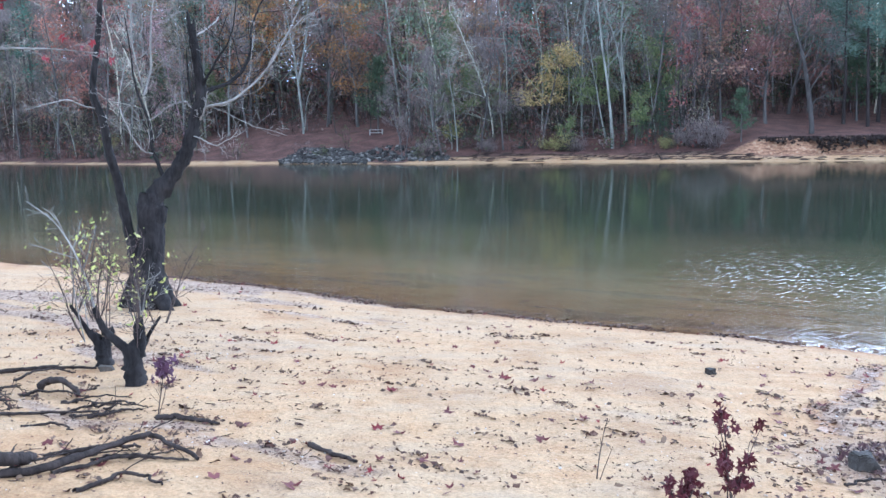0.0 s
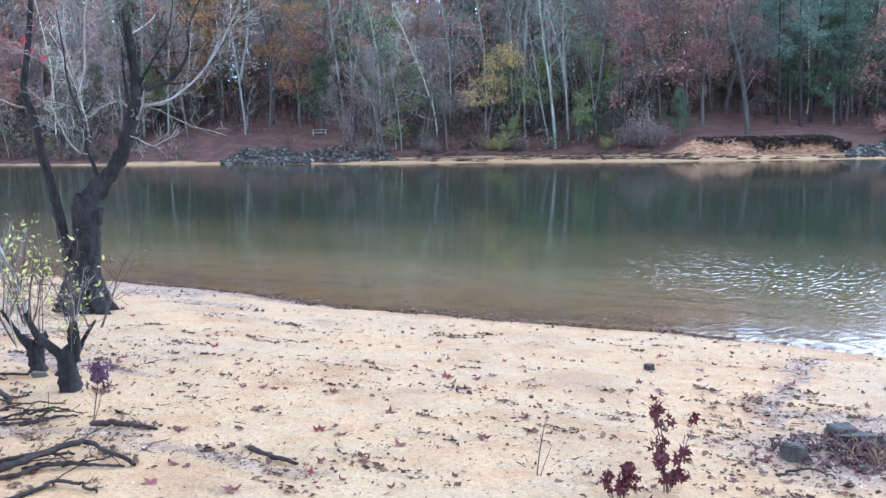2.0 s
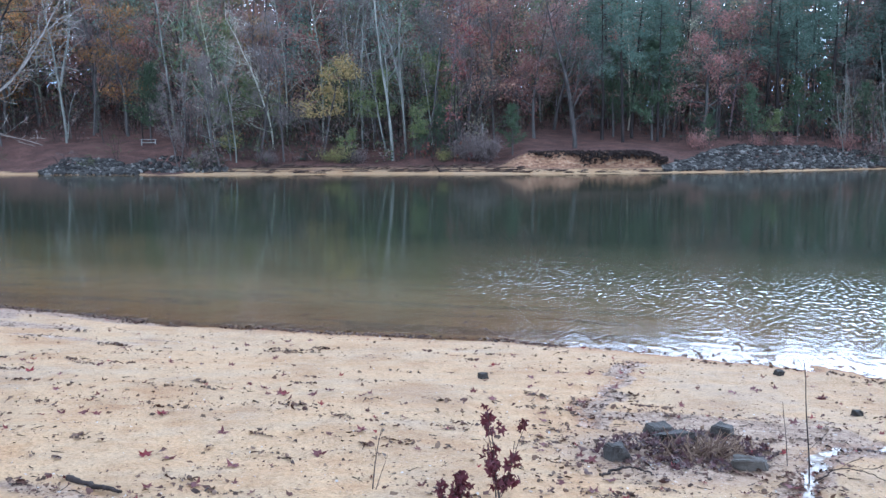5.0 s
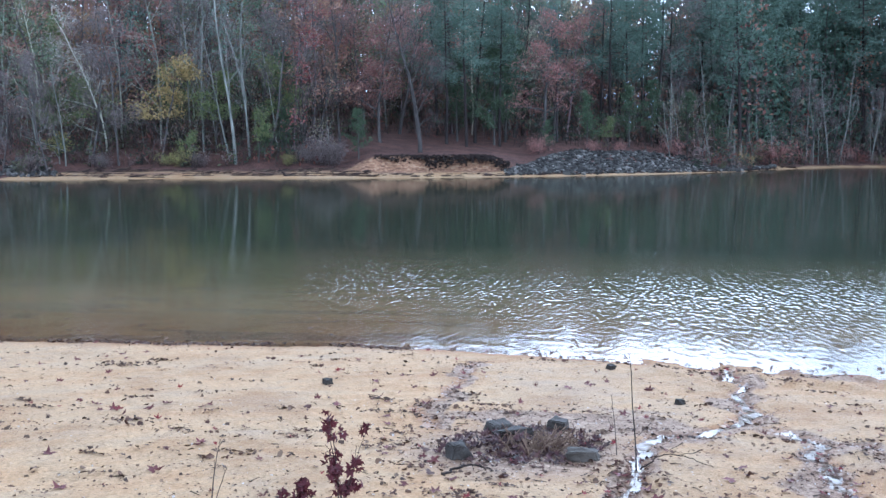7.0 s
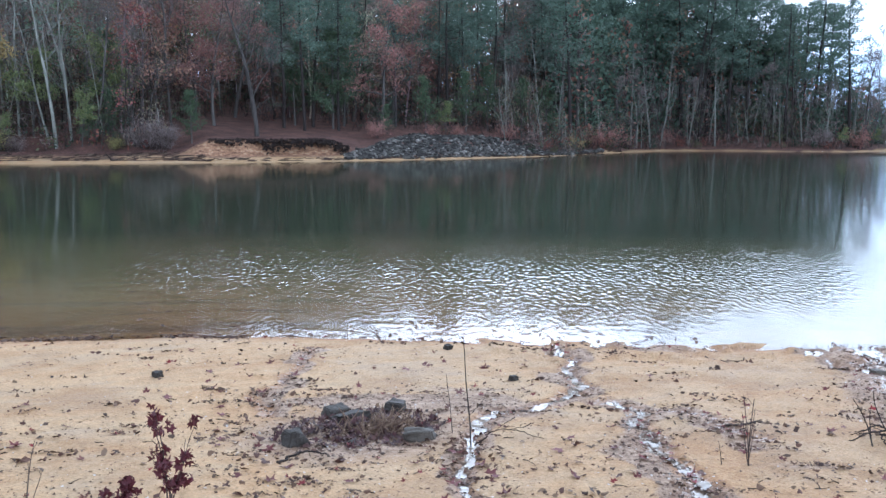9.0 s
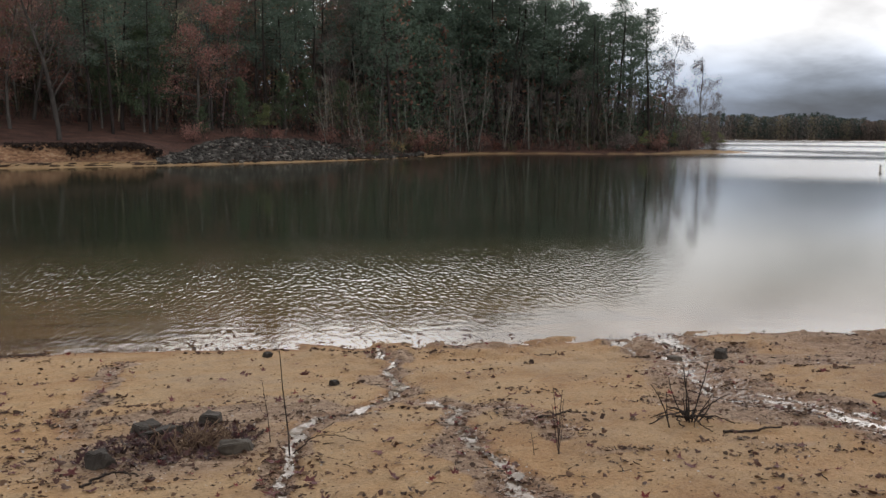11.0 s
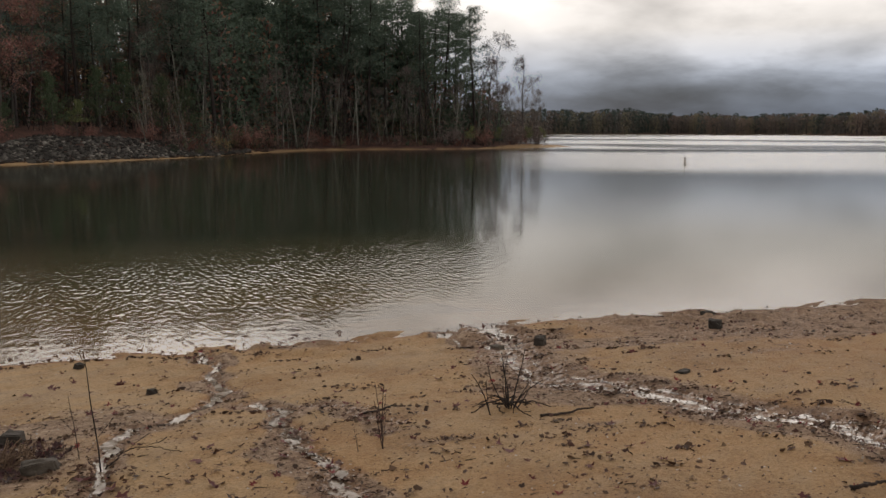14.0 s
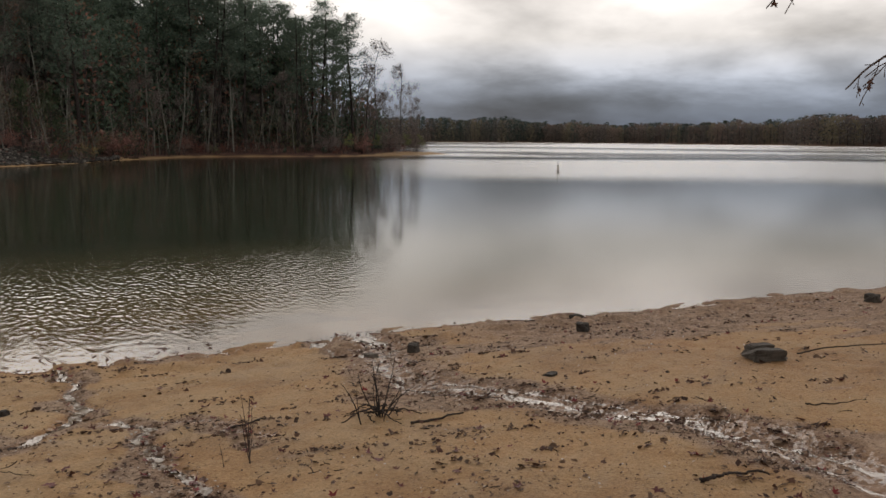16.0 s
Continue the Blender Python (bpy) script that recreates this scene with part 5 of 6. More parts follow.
for name, z0, z1, r, mat in (("band", 0.26, 0.33, 0.069, M_BUOYBAND), ("top", 0.44, 0.54, 0.07, M_BUOYDARK)):
    bd = Build()
    bd.tube([(0, 0, z0), (0, 0, z0 + 0.01), (0, 0, z1 - 0.02), (0, 0, z1), (0, 0, z1 + 0.01)], [r * 0.9, r, r, r * 0.8, 0.005], 14)
    part(name, bd.mesh(name, mat), e)
tagged(e, "slim white marker buoy with a dark top floating upright", "buoy")

# a snag lying on the far sand
bd = Build()
nrng = np.random.default_rng(3)
bd.tube(limb(nrng, (0, 0, 0.05), (1, 0.1, -0.02), 1.4, 5, 0.05), np.linspace(0.09, 0.05, 6), 7)
bd.tube(limb(nrng, (0.1, 0, 0.05), (-0.7, 0, 0.75), 0.7, 4, 0.05), np.linspace(0.07, 0.02, 5), 6)
o = new("driftwood_snag", bd.mesh("driftwood_snag", M_DRIFT))
o.matrix_basis = pose(15.2, 61.0, on_ground(15.2, 61.0) + 0.02, 0, 0, 15)
tagged(o, "dark forked driftwood log lying on the far sand", "log")
# ---- the near beach ----


def spline(pts, n=24):
    """A smooth line through a few points."""
    p = np.asarray(pts, float)
    p = np.vstack([2 * p[0] - p[1], p, 2 * p[-1] - p[-2]])
    out = []
    for k in range(1, len(p) - 2):
        a, b, c, d = p[k - 1 : k + 3]
        for s in np.linspace(0, 1, max(2, n // (len(p) - 3)), endpoint=k == len(p) - 3):
            out.append(0.5 * (2 * b + (c - a) * s + (2 * a - 5 * b + 4 * c - d) * s**2 + (3 * b - a - 3 * c + d) * s**3))
    return np.array(out)


def rough_tube(bd, pts, radii, sides, rng, lump=0.10):
    """A tube with a knotty, uneven skin."""
    start = bd.n
    bd.tube(pts, radii, sides)
    v = bd.v[-1].reshape(len(pts), sides, 3)
    c = np.asarray(pts)[:, None]
    k = 1 + lump * rng.normal(size=(len(pts), sides, 1))
    k[:, :, 0] += lump * np.sin(np.arange(sides) * 2.1 + rng.uniform(0, 6))[None]
    bd.v[-1] = (c + (v - c) * k).reshape(-1, 3)
    return start


def radii_along(values, n):
    return np.interp(np.linspace(0, 1, n), np.linspace(0, 1, len(values)), values)


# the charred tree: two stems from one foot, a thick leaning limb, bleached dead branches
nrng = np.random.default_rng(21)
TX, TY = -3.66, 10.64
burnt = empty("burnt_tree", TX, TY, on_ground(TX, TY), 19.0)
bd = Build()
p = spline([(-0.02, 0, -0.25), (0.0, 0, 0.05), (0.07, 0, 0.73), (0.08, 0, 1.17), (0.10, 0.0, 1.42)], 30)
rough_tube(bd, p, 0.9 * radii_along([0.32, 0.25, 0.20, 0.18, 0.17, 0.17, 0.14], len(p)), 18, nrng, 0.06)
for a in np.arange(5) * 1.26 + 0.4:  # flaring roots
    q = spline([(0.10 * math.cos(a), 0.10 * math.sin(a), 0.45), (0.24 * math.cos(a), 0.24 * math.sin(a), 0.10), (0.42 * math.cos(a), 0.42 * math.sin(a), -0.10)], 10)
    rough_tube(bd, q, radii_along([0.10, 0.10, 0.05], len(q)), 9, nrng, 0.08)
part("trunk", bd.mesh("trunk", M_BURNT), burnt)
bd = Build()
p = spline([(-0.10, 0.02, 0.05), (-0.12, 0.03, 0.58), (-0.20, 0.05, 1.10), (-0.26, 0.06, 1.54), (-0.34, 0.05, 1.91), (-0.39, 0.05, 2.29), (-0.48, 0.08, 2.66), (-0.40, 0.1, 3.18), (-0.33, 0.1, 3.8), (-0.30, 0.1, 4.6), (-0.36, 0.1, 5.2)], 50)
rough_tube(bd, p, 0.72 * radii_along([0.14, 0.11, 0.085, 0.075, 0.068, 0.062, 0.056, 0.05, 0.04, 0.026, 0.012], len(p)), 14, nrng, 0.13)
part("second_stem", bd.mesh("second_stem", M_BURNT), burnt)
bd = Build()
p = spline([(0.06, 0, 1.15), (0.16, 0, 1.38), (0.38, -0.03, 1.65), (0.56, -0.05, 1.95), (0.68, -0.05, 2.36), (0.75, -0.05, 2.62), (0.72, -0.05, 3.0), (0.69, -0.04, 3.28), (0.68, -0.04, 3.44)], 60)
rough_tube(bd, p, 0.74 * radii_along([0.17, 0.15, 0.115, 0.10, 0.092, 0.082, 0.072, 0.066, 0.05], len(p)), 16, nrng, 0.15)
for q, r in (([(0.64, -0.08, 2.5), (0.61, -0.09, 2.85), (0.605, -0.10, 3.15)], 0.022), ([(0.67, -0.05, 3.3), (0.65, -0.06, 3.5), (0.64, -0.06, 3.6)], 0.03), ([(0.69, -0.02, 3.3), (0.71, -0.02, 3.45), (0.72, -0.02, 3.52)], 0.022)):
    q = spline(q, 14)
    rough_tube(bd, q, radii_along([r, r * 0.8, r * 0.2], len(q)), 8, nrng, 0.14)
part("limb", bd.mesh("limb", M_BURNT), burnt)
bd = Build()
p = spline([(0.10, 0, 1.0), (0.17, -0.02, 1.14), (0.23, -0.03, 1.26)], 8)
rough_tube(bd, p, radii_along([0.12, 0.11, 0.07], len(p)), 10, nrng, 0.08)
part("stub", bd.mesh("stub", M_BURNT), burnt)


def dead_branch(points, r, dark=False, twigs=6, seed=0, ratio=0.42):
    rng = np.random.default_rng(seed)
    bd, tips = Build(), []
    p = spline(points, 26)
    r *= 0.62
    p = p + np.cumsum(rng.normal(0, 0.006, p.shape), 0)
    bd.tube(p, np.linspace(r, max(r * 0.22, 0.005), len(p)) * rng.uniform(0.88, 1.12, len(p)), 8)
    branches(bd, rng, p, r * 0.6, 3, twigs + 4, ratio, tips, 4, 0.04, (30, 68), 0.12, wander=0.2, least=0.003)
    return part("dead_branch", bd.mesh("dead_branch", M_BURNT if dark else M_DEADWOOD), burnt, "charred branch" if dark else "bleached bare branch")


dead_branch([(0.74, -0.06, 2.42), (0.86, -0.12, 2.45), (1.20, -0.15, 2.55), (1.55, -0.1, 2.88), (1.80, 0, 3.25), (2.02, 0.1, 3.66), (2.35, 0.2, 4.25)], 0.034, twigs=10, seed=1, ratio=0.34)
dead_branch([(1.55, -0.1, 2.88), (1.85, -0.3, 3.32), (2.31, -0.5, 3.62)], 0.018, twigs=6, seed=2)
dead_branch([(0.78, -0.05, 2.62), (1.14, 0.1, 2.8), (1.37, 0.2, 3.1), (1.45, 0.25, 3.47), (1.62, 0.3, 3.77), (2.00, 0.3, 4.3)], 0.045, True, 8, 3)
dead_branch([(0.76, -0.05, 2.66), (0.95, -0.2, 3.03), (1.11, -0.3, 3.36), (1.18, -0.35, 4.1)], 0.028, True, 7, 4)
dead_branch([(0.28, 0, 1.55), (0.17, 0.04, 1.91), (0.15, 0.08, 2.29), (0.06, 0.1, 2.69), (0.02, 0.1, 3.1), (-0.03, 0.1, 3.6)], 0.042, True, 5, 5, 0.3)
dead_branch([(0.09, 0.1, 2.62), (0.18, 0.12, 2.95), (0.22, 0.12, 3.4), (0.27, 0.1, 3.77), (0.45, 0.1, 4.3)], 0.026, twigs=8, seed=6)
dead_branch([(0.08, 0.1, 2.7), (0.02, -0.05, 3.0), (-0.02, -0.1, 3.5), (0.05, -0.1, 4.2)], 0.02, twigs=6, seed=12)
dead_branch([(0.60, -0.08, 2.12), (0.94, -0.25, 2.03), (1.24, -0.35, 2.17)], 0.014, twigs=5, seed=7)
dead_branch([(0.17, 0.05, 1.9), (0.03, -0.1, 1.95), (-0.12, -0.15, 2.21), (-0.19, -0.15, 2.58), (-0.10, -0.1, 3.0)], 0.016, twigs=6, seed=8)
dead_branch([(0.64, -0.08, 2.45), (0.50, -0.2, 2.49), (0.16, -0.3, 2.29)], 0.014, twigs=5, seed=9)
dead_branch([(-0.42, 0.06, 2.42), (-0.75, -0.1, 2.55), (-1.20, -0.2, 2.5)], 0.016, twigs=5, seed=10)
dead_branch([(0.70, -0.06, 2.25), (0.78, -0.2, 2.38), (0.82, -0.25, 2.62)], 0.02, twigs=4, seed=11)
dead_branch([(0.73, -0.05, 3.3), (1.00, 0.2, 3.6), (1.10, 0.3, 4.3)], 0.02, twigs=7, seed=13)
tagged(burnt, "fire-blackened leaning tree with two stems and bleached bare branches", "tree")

# leaf shapes
M_STARLEAF = foliage("fallen_star_leaf", [(0.10, 0.03, 0.028), (0.20, 0.025, 0.03), (0.07, 0.03, 0.028), (0.14, 0.05, 0.035)], 0.6, 0.1)
M_BROWNLEAF = foliage("fallen_brown_leaf", [(0.05, 0.028, 0.024), (0.09, 0.045, 0.035), (0.035, 0.022, 0.022)], 0.65, 0.1)
M_SCARLET = foliage("scarlet_leaf", [(0.17, 0.016, 0.02), (0.12, 0.018, 0.022)], 0.6, 0.1)
M_MAROON = foliage("maroon_leaf", [(0.028, 0.014, 0.017), (0.05, 0.017, 0.022), (0.10, 0.02, 0.027), (0.035, 0.017, 0.02), (0.06, 0.03, 0.035)], 0.5, 0.2)
M_PURPLE = foliage("purple_leaf", [(0.06, 0.03, 0.055), (0.09, 0.045, 0.075), (0.05, 0.025, 0.04)], 0.55, 0.2)
M_LIMELEAF = foliage("lime_leaf", [(0.40, 0.42, 0.10), (0.50, 0.48, 0.16), (0.30, 0.34, 0.10), (0.55, 0.50, 0.24)], 0.6, 0.3)


def crumb(rng, size, n=6):
    """A crumpled scrap of leaf."""
    a = np.arange(n) * 2 * np.pi / n + rng.uniform(0, 1)
    r = rng.uniform(0.45, 1.25, n)
    v = np.concatenate([[(0, 0, 0.35)], np.stack([r * np.cos(a), 0.75 * r * np.sin(a), rng.uniform(-0.1, 0.6, n)], -1)])
    return v * size, np.array([(0, k + 1, (k + 1) % n + 1) for k in range(n)])


def star_leaf(rng, size=1.0, points=5, curl=0.25, stalk=0.9):
    """A five-pointed leaf with a stalk: outline and triangles, lying in x-y, stalk along -y."""
    tips = np.radians(np.linspace(-125, 125, points))
    v, f = [(0, 0, 0.02)], []
    for k, a in enumerate(tips):
        r = rng.uniform(0.8, 1.1) * (1.0 if k == points // 2 else 0.9)
        v.append((0.52 * math.sin(a - 0.38), 0.52 * math.cos(a - 0.38), 0.03))
        v.append((r * math.sin(a), r * math.cos(a), curl * rng.uniform(-0.2, 1.2)))
        v.append((0.52 * math.sin(a + 0.38), 0.52 * math.cos(a + 0.38), 0.03))
    for k in range(points):
        f += [(0, 3 * k + 2, 3 * k + 1), (0, 3 * k + 3, 3 * k + 2)]
        if k < points - 1:
            f.append((0, 3 * k + 4, 3 * k + 3))
    n = len(v)
    v += [(-0.02, 0, 0.02), (0.02, 0, 0.02), (0.06, -stalk, 0.02 + curl * 0.4)]
    f.append((n, n + 2, n + 1))
    return np.array(v) * size, np.array(f)


def placed(verts, m):
    return np.array([m @ Vector(v) for v in verts])


def leaf_pose(x, y, z, rng, tilt=18):
    return pose(x, y, z, rng.uniform(-tilt, tilt), rng.uniform(-tilt, tilt), rng.uniform(0, 360))


# ---- scorched stumps with new shoots ----


def sprouting_stump(x, y, turn, lobes, shoots, spread, tall, leaves, seed, label):
    rng = np.random.default_rng(seed)
    e = empty("sprouting_stump", x, y, on_ground(x, y), turn)
    for k, (pts, rad) in enumerate(lobes):
        bd = Build()
        p = spline(pts, 20)
        # the broken top ends in a ragged point
        p = np.vstack([p, p[-1] + [rad[-1] * 0.5, 0, rad[-1] * 1.3]])
        rough_tube(bd, p, np.r_[radii_along(rad, len(p) - 1), rad[-1] * 0.15], 12, rng, 0.12)
        part("stump" if k == 0 else "charred_limb", bd.mesh("stump" if k == 0 else "charred_limb", M_BURNT), e)
    tips = []
    for k in range(shoots):
        bd = Build()
        a = rng.uniform(0, 6.28)
        start = np.array(lobes[k % len(lobes)][0][-1]) + [0.05 * math.cos(a), 0.05 * math.sin(a), -0.06]
        ln = tall * rng.uniform(0.55, 1.1)
        p = limb(rng, start, (spread * math.cos(a) * rng.uniform(0.3, 1), spread * math.sin(a) * rng.uniform(0.3, 1), 1.0), ln, 7, 0.10, 0.03)
        r = rng.uniform(0.0035, 0.0065)
        bd.tube(p, np.linspace(r, 0.002, len(p)), 5)
        mine = []
        branches(bd, rng, p, r * 0.8, 2, 9, 0.40, mine, 4, 0.04, (30, 75), 0.2, least=0.002, wander=0.22)
        tips += [q for q in mine if q[2] > tall * 0.35]
        part("shoot", bd.mesh("shoot", M_TWIG if k % 8 else M_DEADWOOD), e)
    bd = Build()
    pick = [tips[i] for i in rng.choice(len(tips), min(leaves, len(tips)), replace=False)]
    bd.cards(np.array(pick) + rng.normal(0, 0.02, (len(pick), 3)), 0.021, rng, width=0.45)
    part("foliage", bd.mesh("foliage", M_LIMELEAF, False), e, "sparse yellow-green leaves")
    tagged(e, label, "shrub", "sprouting stumps")
    return e


sprouting_stump(-2.85, 7.10, 20, [([(0, 0, -0.1), (0.01, 0, 0.02), (0, 0, 0.12), (-0.035, 0, 0.22), (-0.085, 0, 0.28)], [0.095, 0.072, 0.058, 0.045, 0.03]),
                                  ([(0.01, 0, 0.08), (0.03, 0, 0.2), (0.075, -0.01, 0.29)], [0.055, 0.045, 0.03]),
                                  ([(-0.08, 0, 0.25), (-0.14, 0.01, 0.38), (-0.22, 0.02, 0.52)], [0.02, 0.016, 0.011]),
                                  ([(0.02, 0, 0.26), (0.0, -0.01, 0.36), (-0.05, -0.01, 0.46)], [0.018, 0.014, 0.01])],
                15, 0.62, 0.9, 190, 31, "scorched low stump sprouting thin grey shoots with yellow-green leaves")
second = sprouting_stump(-2.34, 6.42, 20, [([(0, 0, -0.1), (0, 0, 0.02), (-0.01, 0, 0.14), (-0.005, 0, 0.28)], [0.10, 0.078, 0.066, 0.064]),
                                  ([(0.03, 0, 0.22), (0.05, 0, 0.34), (0.045, 0, 0.44), (0.055, 0, 0.50)], [0.05, 0.044, 0.04, 0.022]),
                                  ([(-0.02, 0, 0.24), (-0.10, 0, 0.33), (-0.20, 0.02, 0.44), (-0.255, 0.02, 0.6)], [0.042, 0.034, 0.028, 0.02]),
                                  ([(0.06, 0.02, 0.26), (0.12, 0.03, 0.38), (0.2, 0.03, 0.5)], [0.018, 0.014, 0.008])],
                15, 0.5, 0.75, 130, 32, "blackened split stump with a side limb and leafy new shoots")
bd = Build()
p = spline([(-0.25, 0.02, 0.58), (-0.32, 0.0, 0.9), (-0.40, -0.02, 1.12), (-0.5, 0.0, 1.28), (-0.66, 0.0, 1.42)], 24)
bd.tube(p, np.linspace(0.010, 0.0035, len(p)), 6)
branches(bd, np.random.default_rng(7), p, 0.008, 2, 8, 0.34, [], 4, 0.03, (25, 65), 0.2, least=0.0025)
part("bleached_branch", bd.mesh("bleached_branch", M_DEADWOOD), second, "bleached bare branch")

# ---- saplings and twigs standing in the sand ----


def sapling(name, x, y, stems, leaf_mat, leaf_size, label, seed, turn=0.0, stem_mat=M_TWIG, leaf_every=1.0, low=0.3, gap=(2, 2)):
    """stems: (lean x, lean y, height, thickness). Leaves are star-shaped, each a part."""
    rng = np.random.default_rng(seed)
    prng = random.Random(seed)
    e = empty(name, x, y, on_ground(x, y), turn)
    shapes = []
    if leaf_mat:
        for k in range(4):
            v, f = star_leaf(rng, 1.0, 5, 0.5)
            b2 = Build()
            b2.add(v, f)
            shapes.append(b2.mesh("leaf", leaf_mat, False))
    for lx, ly, h, r in stems:
        bd, tips = Build(), []
        p = limb(rng, (rng.normal(0, 0.008), rng.normal(0, 0.008), -0.05), (lx, ly, 1), h + 0.05, 8, 0.11 if name == "bare_shrub" else 0.05)
        bd.tube(p, np.linspace(r, r * 0.35, len(p)), 6)
        mine = []
        branches(bd, rng, p, r * 0.8, 1, 5 if leaf_mat else 2, 0.2, mine, 4, 0.06, (25, 55), 0.3, least=0.0018)
        part("stem", bd.mesh("stem", stem_mat), e)
        if leaf_mat:
            spots = [q for q in list(p[3:]) + mine if q[2] > low * h and not gap[0] < q[2] / h < gap[1]]
            for q in spots:
                if prng.random() < leaf_every:
                    o = part("leaf", shapes[prng.randrange(4)], e)
                    o.matrix_basis = pose(*(q + rng.normal(0, 0.012, 3)), 0, 0, prng.uniform(0, 360)) @ pose(0, 0, 0, prng.uniform(-150, -60), prng.uniform(-35, 35), 0) @ Matrix.Scale(leaf_size * prng.uniform(0.7, 1.2), 4)
    tagged(e, label, "sapling")
    return e


sapling("red_sapling", 1.41, 4.15, [(-0.06, 0.0, 0.46, 0.0045), (0.02, 0.05, 0.42, 0.004), (0.30, 0.0, 0.40, 0.003), (-0.12, -0.05, 0.20, 0.004), (0.12, 0.0, 0.22, 0.003)], M_MAROON, 0.036, "sweetgum sapling with drooping dark red star-shaped leaves", 41, leaf_every=0.95, low=0.18, gap=(0.62, 0.82))
sapling("red_seedling", 1.12, 4.02, [(-0.35, 0, 0.17, 0.004), (0.1, 0, 0.19, 0.004), (0.45, 0.1, 0.18, 0.004), (0.9, 0.1, 0.14, 0.004)], M_MAROON, 0.034, "low seedling with dark red star-shaped leaves", 42, leaf_every=0.7)
sapling("purple_sapling", -1.88, 5.52, [(0.05, 0, 0.40, 0.005), (0.28, 0, 0.36, 0.003), (0.12, 0.15, 0.38, 0.003)], M_PURPLE, 0.045, "small sapling with dusky purple leaves at its tip", 43, low=0.62, leaf_every=0.85)
sapling("bare_twig", 0.78, 4.42, [(0.05, 0, 0.34, 0.004), (0.3, 0, 0.2, 0.003)], None, 0, "thin leafless twig standing in the sand", 44)
sapling("bare_twig", 3.32, 4.18, [(-0.03, 0.0, 0.74, 0.0055)], None, 0, "thin dark leafless sapling beside a rill", 45, stem_mat=M_DARKBARK)
sapling("bare_twig", 3.36, 4.43, [(0.02, 0.0, 0.40, 0.0035)], None, 0, "short leafless twig standing in wet sand", 46)
sapling("bare_sapling", 4.46, 2.96, [(-0.12, 0, 0.46, 0.005), (-0.05, 0.05, 0.42, 0.004), (0.05, 0, 0.36, 0.004), (-0.22, 0, 0.34, 0.004), (0.14, 0.05, 0.28, 0.003)], None, 0, "slender leafless sapling with several wispy stems", 47)
sapling("bare_twig", 4.30, 3.02, [(0.0, 0.0, 0.14, 0.003)], None, 0, "short broken twig stuck in the sand", 48)
sapling("bare_shrub", 5.68, 2.74, [(-0.5, 0, 0.38, 0.006), (-0.3, 0.1, 0.40, 0.006), (-0.12, -0.1, 0.36, 0.006), (0.05, 0.1, 0.40, 0.006), (0.22, -0.05, 0.46, 0.006), (0.4, 0.1, 0.34, 0.006), (-0.2, -0.3, 0.28, 0.005), (0.6, 0.1, 0.24, 0.006), (0.9, -0.1, 0.22, 0.006), (0.1, 0.3, 0.32, 0.005)],
        None, 0, "low dark shrub of splayed bare stems", 49, turn=-63, stem_mat=M_DARKBARK)
sapling("bare_twig", 5.46, 2.76, [(-0.35, 0, 0.34, 0.006), (-0.2, 0.1, 0.24, 0.005)], None, 0, "two dark bare stems leaning from the sand", 50, turn=-63, stem_mat=M_DARKBARK)

# ---- driftwood and sticks ----


def stick(points, r, label, seed, name="driftwood_stick", twigs=0, mat=M_DRIFT, lift=0.6):
    rng = np.random.default_rng(seed)
    pts = [(x, y, on_ground(x, y) + r * lift + h) for x, y, h in points]
    o = np.array(pts[0])
    bd, tips = Build(), []
    p = spline(np.array(pts) - o, 26)
    wob = rng.normal(0, 1, (len(p), 3)) * [1, 1, 0.25]
    wob = np.cumsum(wob, 0) - np.linspace(0, 1, len(p))[:, None] * wob.sum(0)
    p = p + wob * 0.010
    rough_tube(bd, p, np.linspace(r, r * 0.45, len(p)), 8, rng, 0.09)
    if twigs:
        branches(bd, rng, p, r * 0.7, 1, twigs, 0.3, tips, 4, 0.0, (20, 50), least=0.003)
    ob = new(name, bd.mesh(name, mat))
    ob.location = o
    tagged(ob, label, "driftwood", "driftwood on the sand")
    return ob


stick([(-2.25, 4.18, 0.0), (-2.0, 4.38, 0.03), (-1.72, 4.74, 0.09), (-1.6, 4.76, 0.06), (-1.35, 4.55, 0.0)], 0.023, "bent grey driftwood bough lying on the sand", 61, "driftwood_bough", 3)
stick([(-2.5, 4.0, 0.1), (-2.25, 4.2, 0.06), (-2.2, 4.45, 0.0)], 0.055, "thick grey driftwood root end", 62, "driftwood_root", 5)
stick([(-2.2, 4.55, 0.0), (-1.9, 4.72, 0.02), (-1.75, 4.8, 0.0)], 0.016, "dark crooked stick under the bough", 63, twigs=3)
stick([(-2.0, 4.25, 0.0), (-1.7, 4.52, 0.03), (-1.4, 4.55, 0.0)], 0.014, "dark crooked stick under the bough", 64, twigs=3)
stick([(-1.8, 4.05, 0.0), (-1.6, 4.22, 0.02), (-1.42, 4.16, 0.0)], 0.014, "dark curved stick on the sand", 65, twigs=2)
stick([(-1.86, 5.44, 0.0), (-1.65, 5.40, 0.01), (-1.42, 5.27, 0.0)], 0.022, "brown half-buried stick on the sand", 66)
stick([(-3.1, 5.3, 0.0), (-2.7, 5.45, 0.01), (-2.3, 5.6, 0.0)], 0.014, "dark crooked twig on the sand", 68, twigs=4)
stick([(-3.6, 6.6, 0.0), (-3.2, 6.7, 0.03), (-2.85, 6.95, 0.0)], 0.02, "dark stick leaning to a stump", 69, twigs=2)
stick([(-2.95, 6.15, 0.0), (-2.8, 6.1, 0.07), (-2.6, 6.0, 0.0)], 0.03, "dark curled root in the sand", 70, twigs=2)
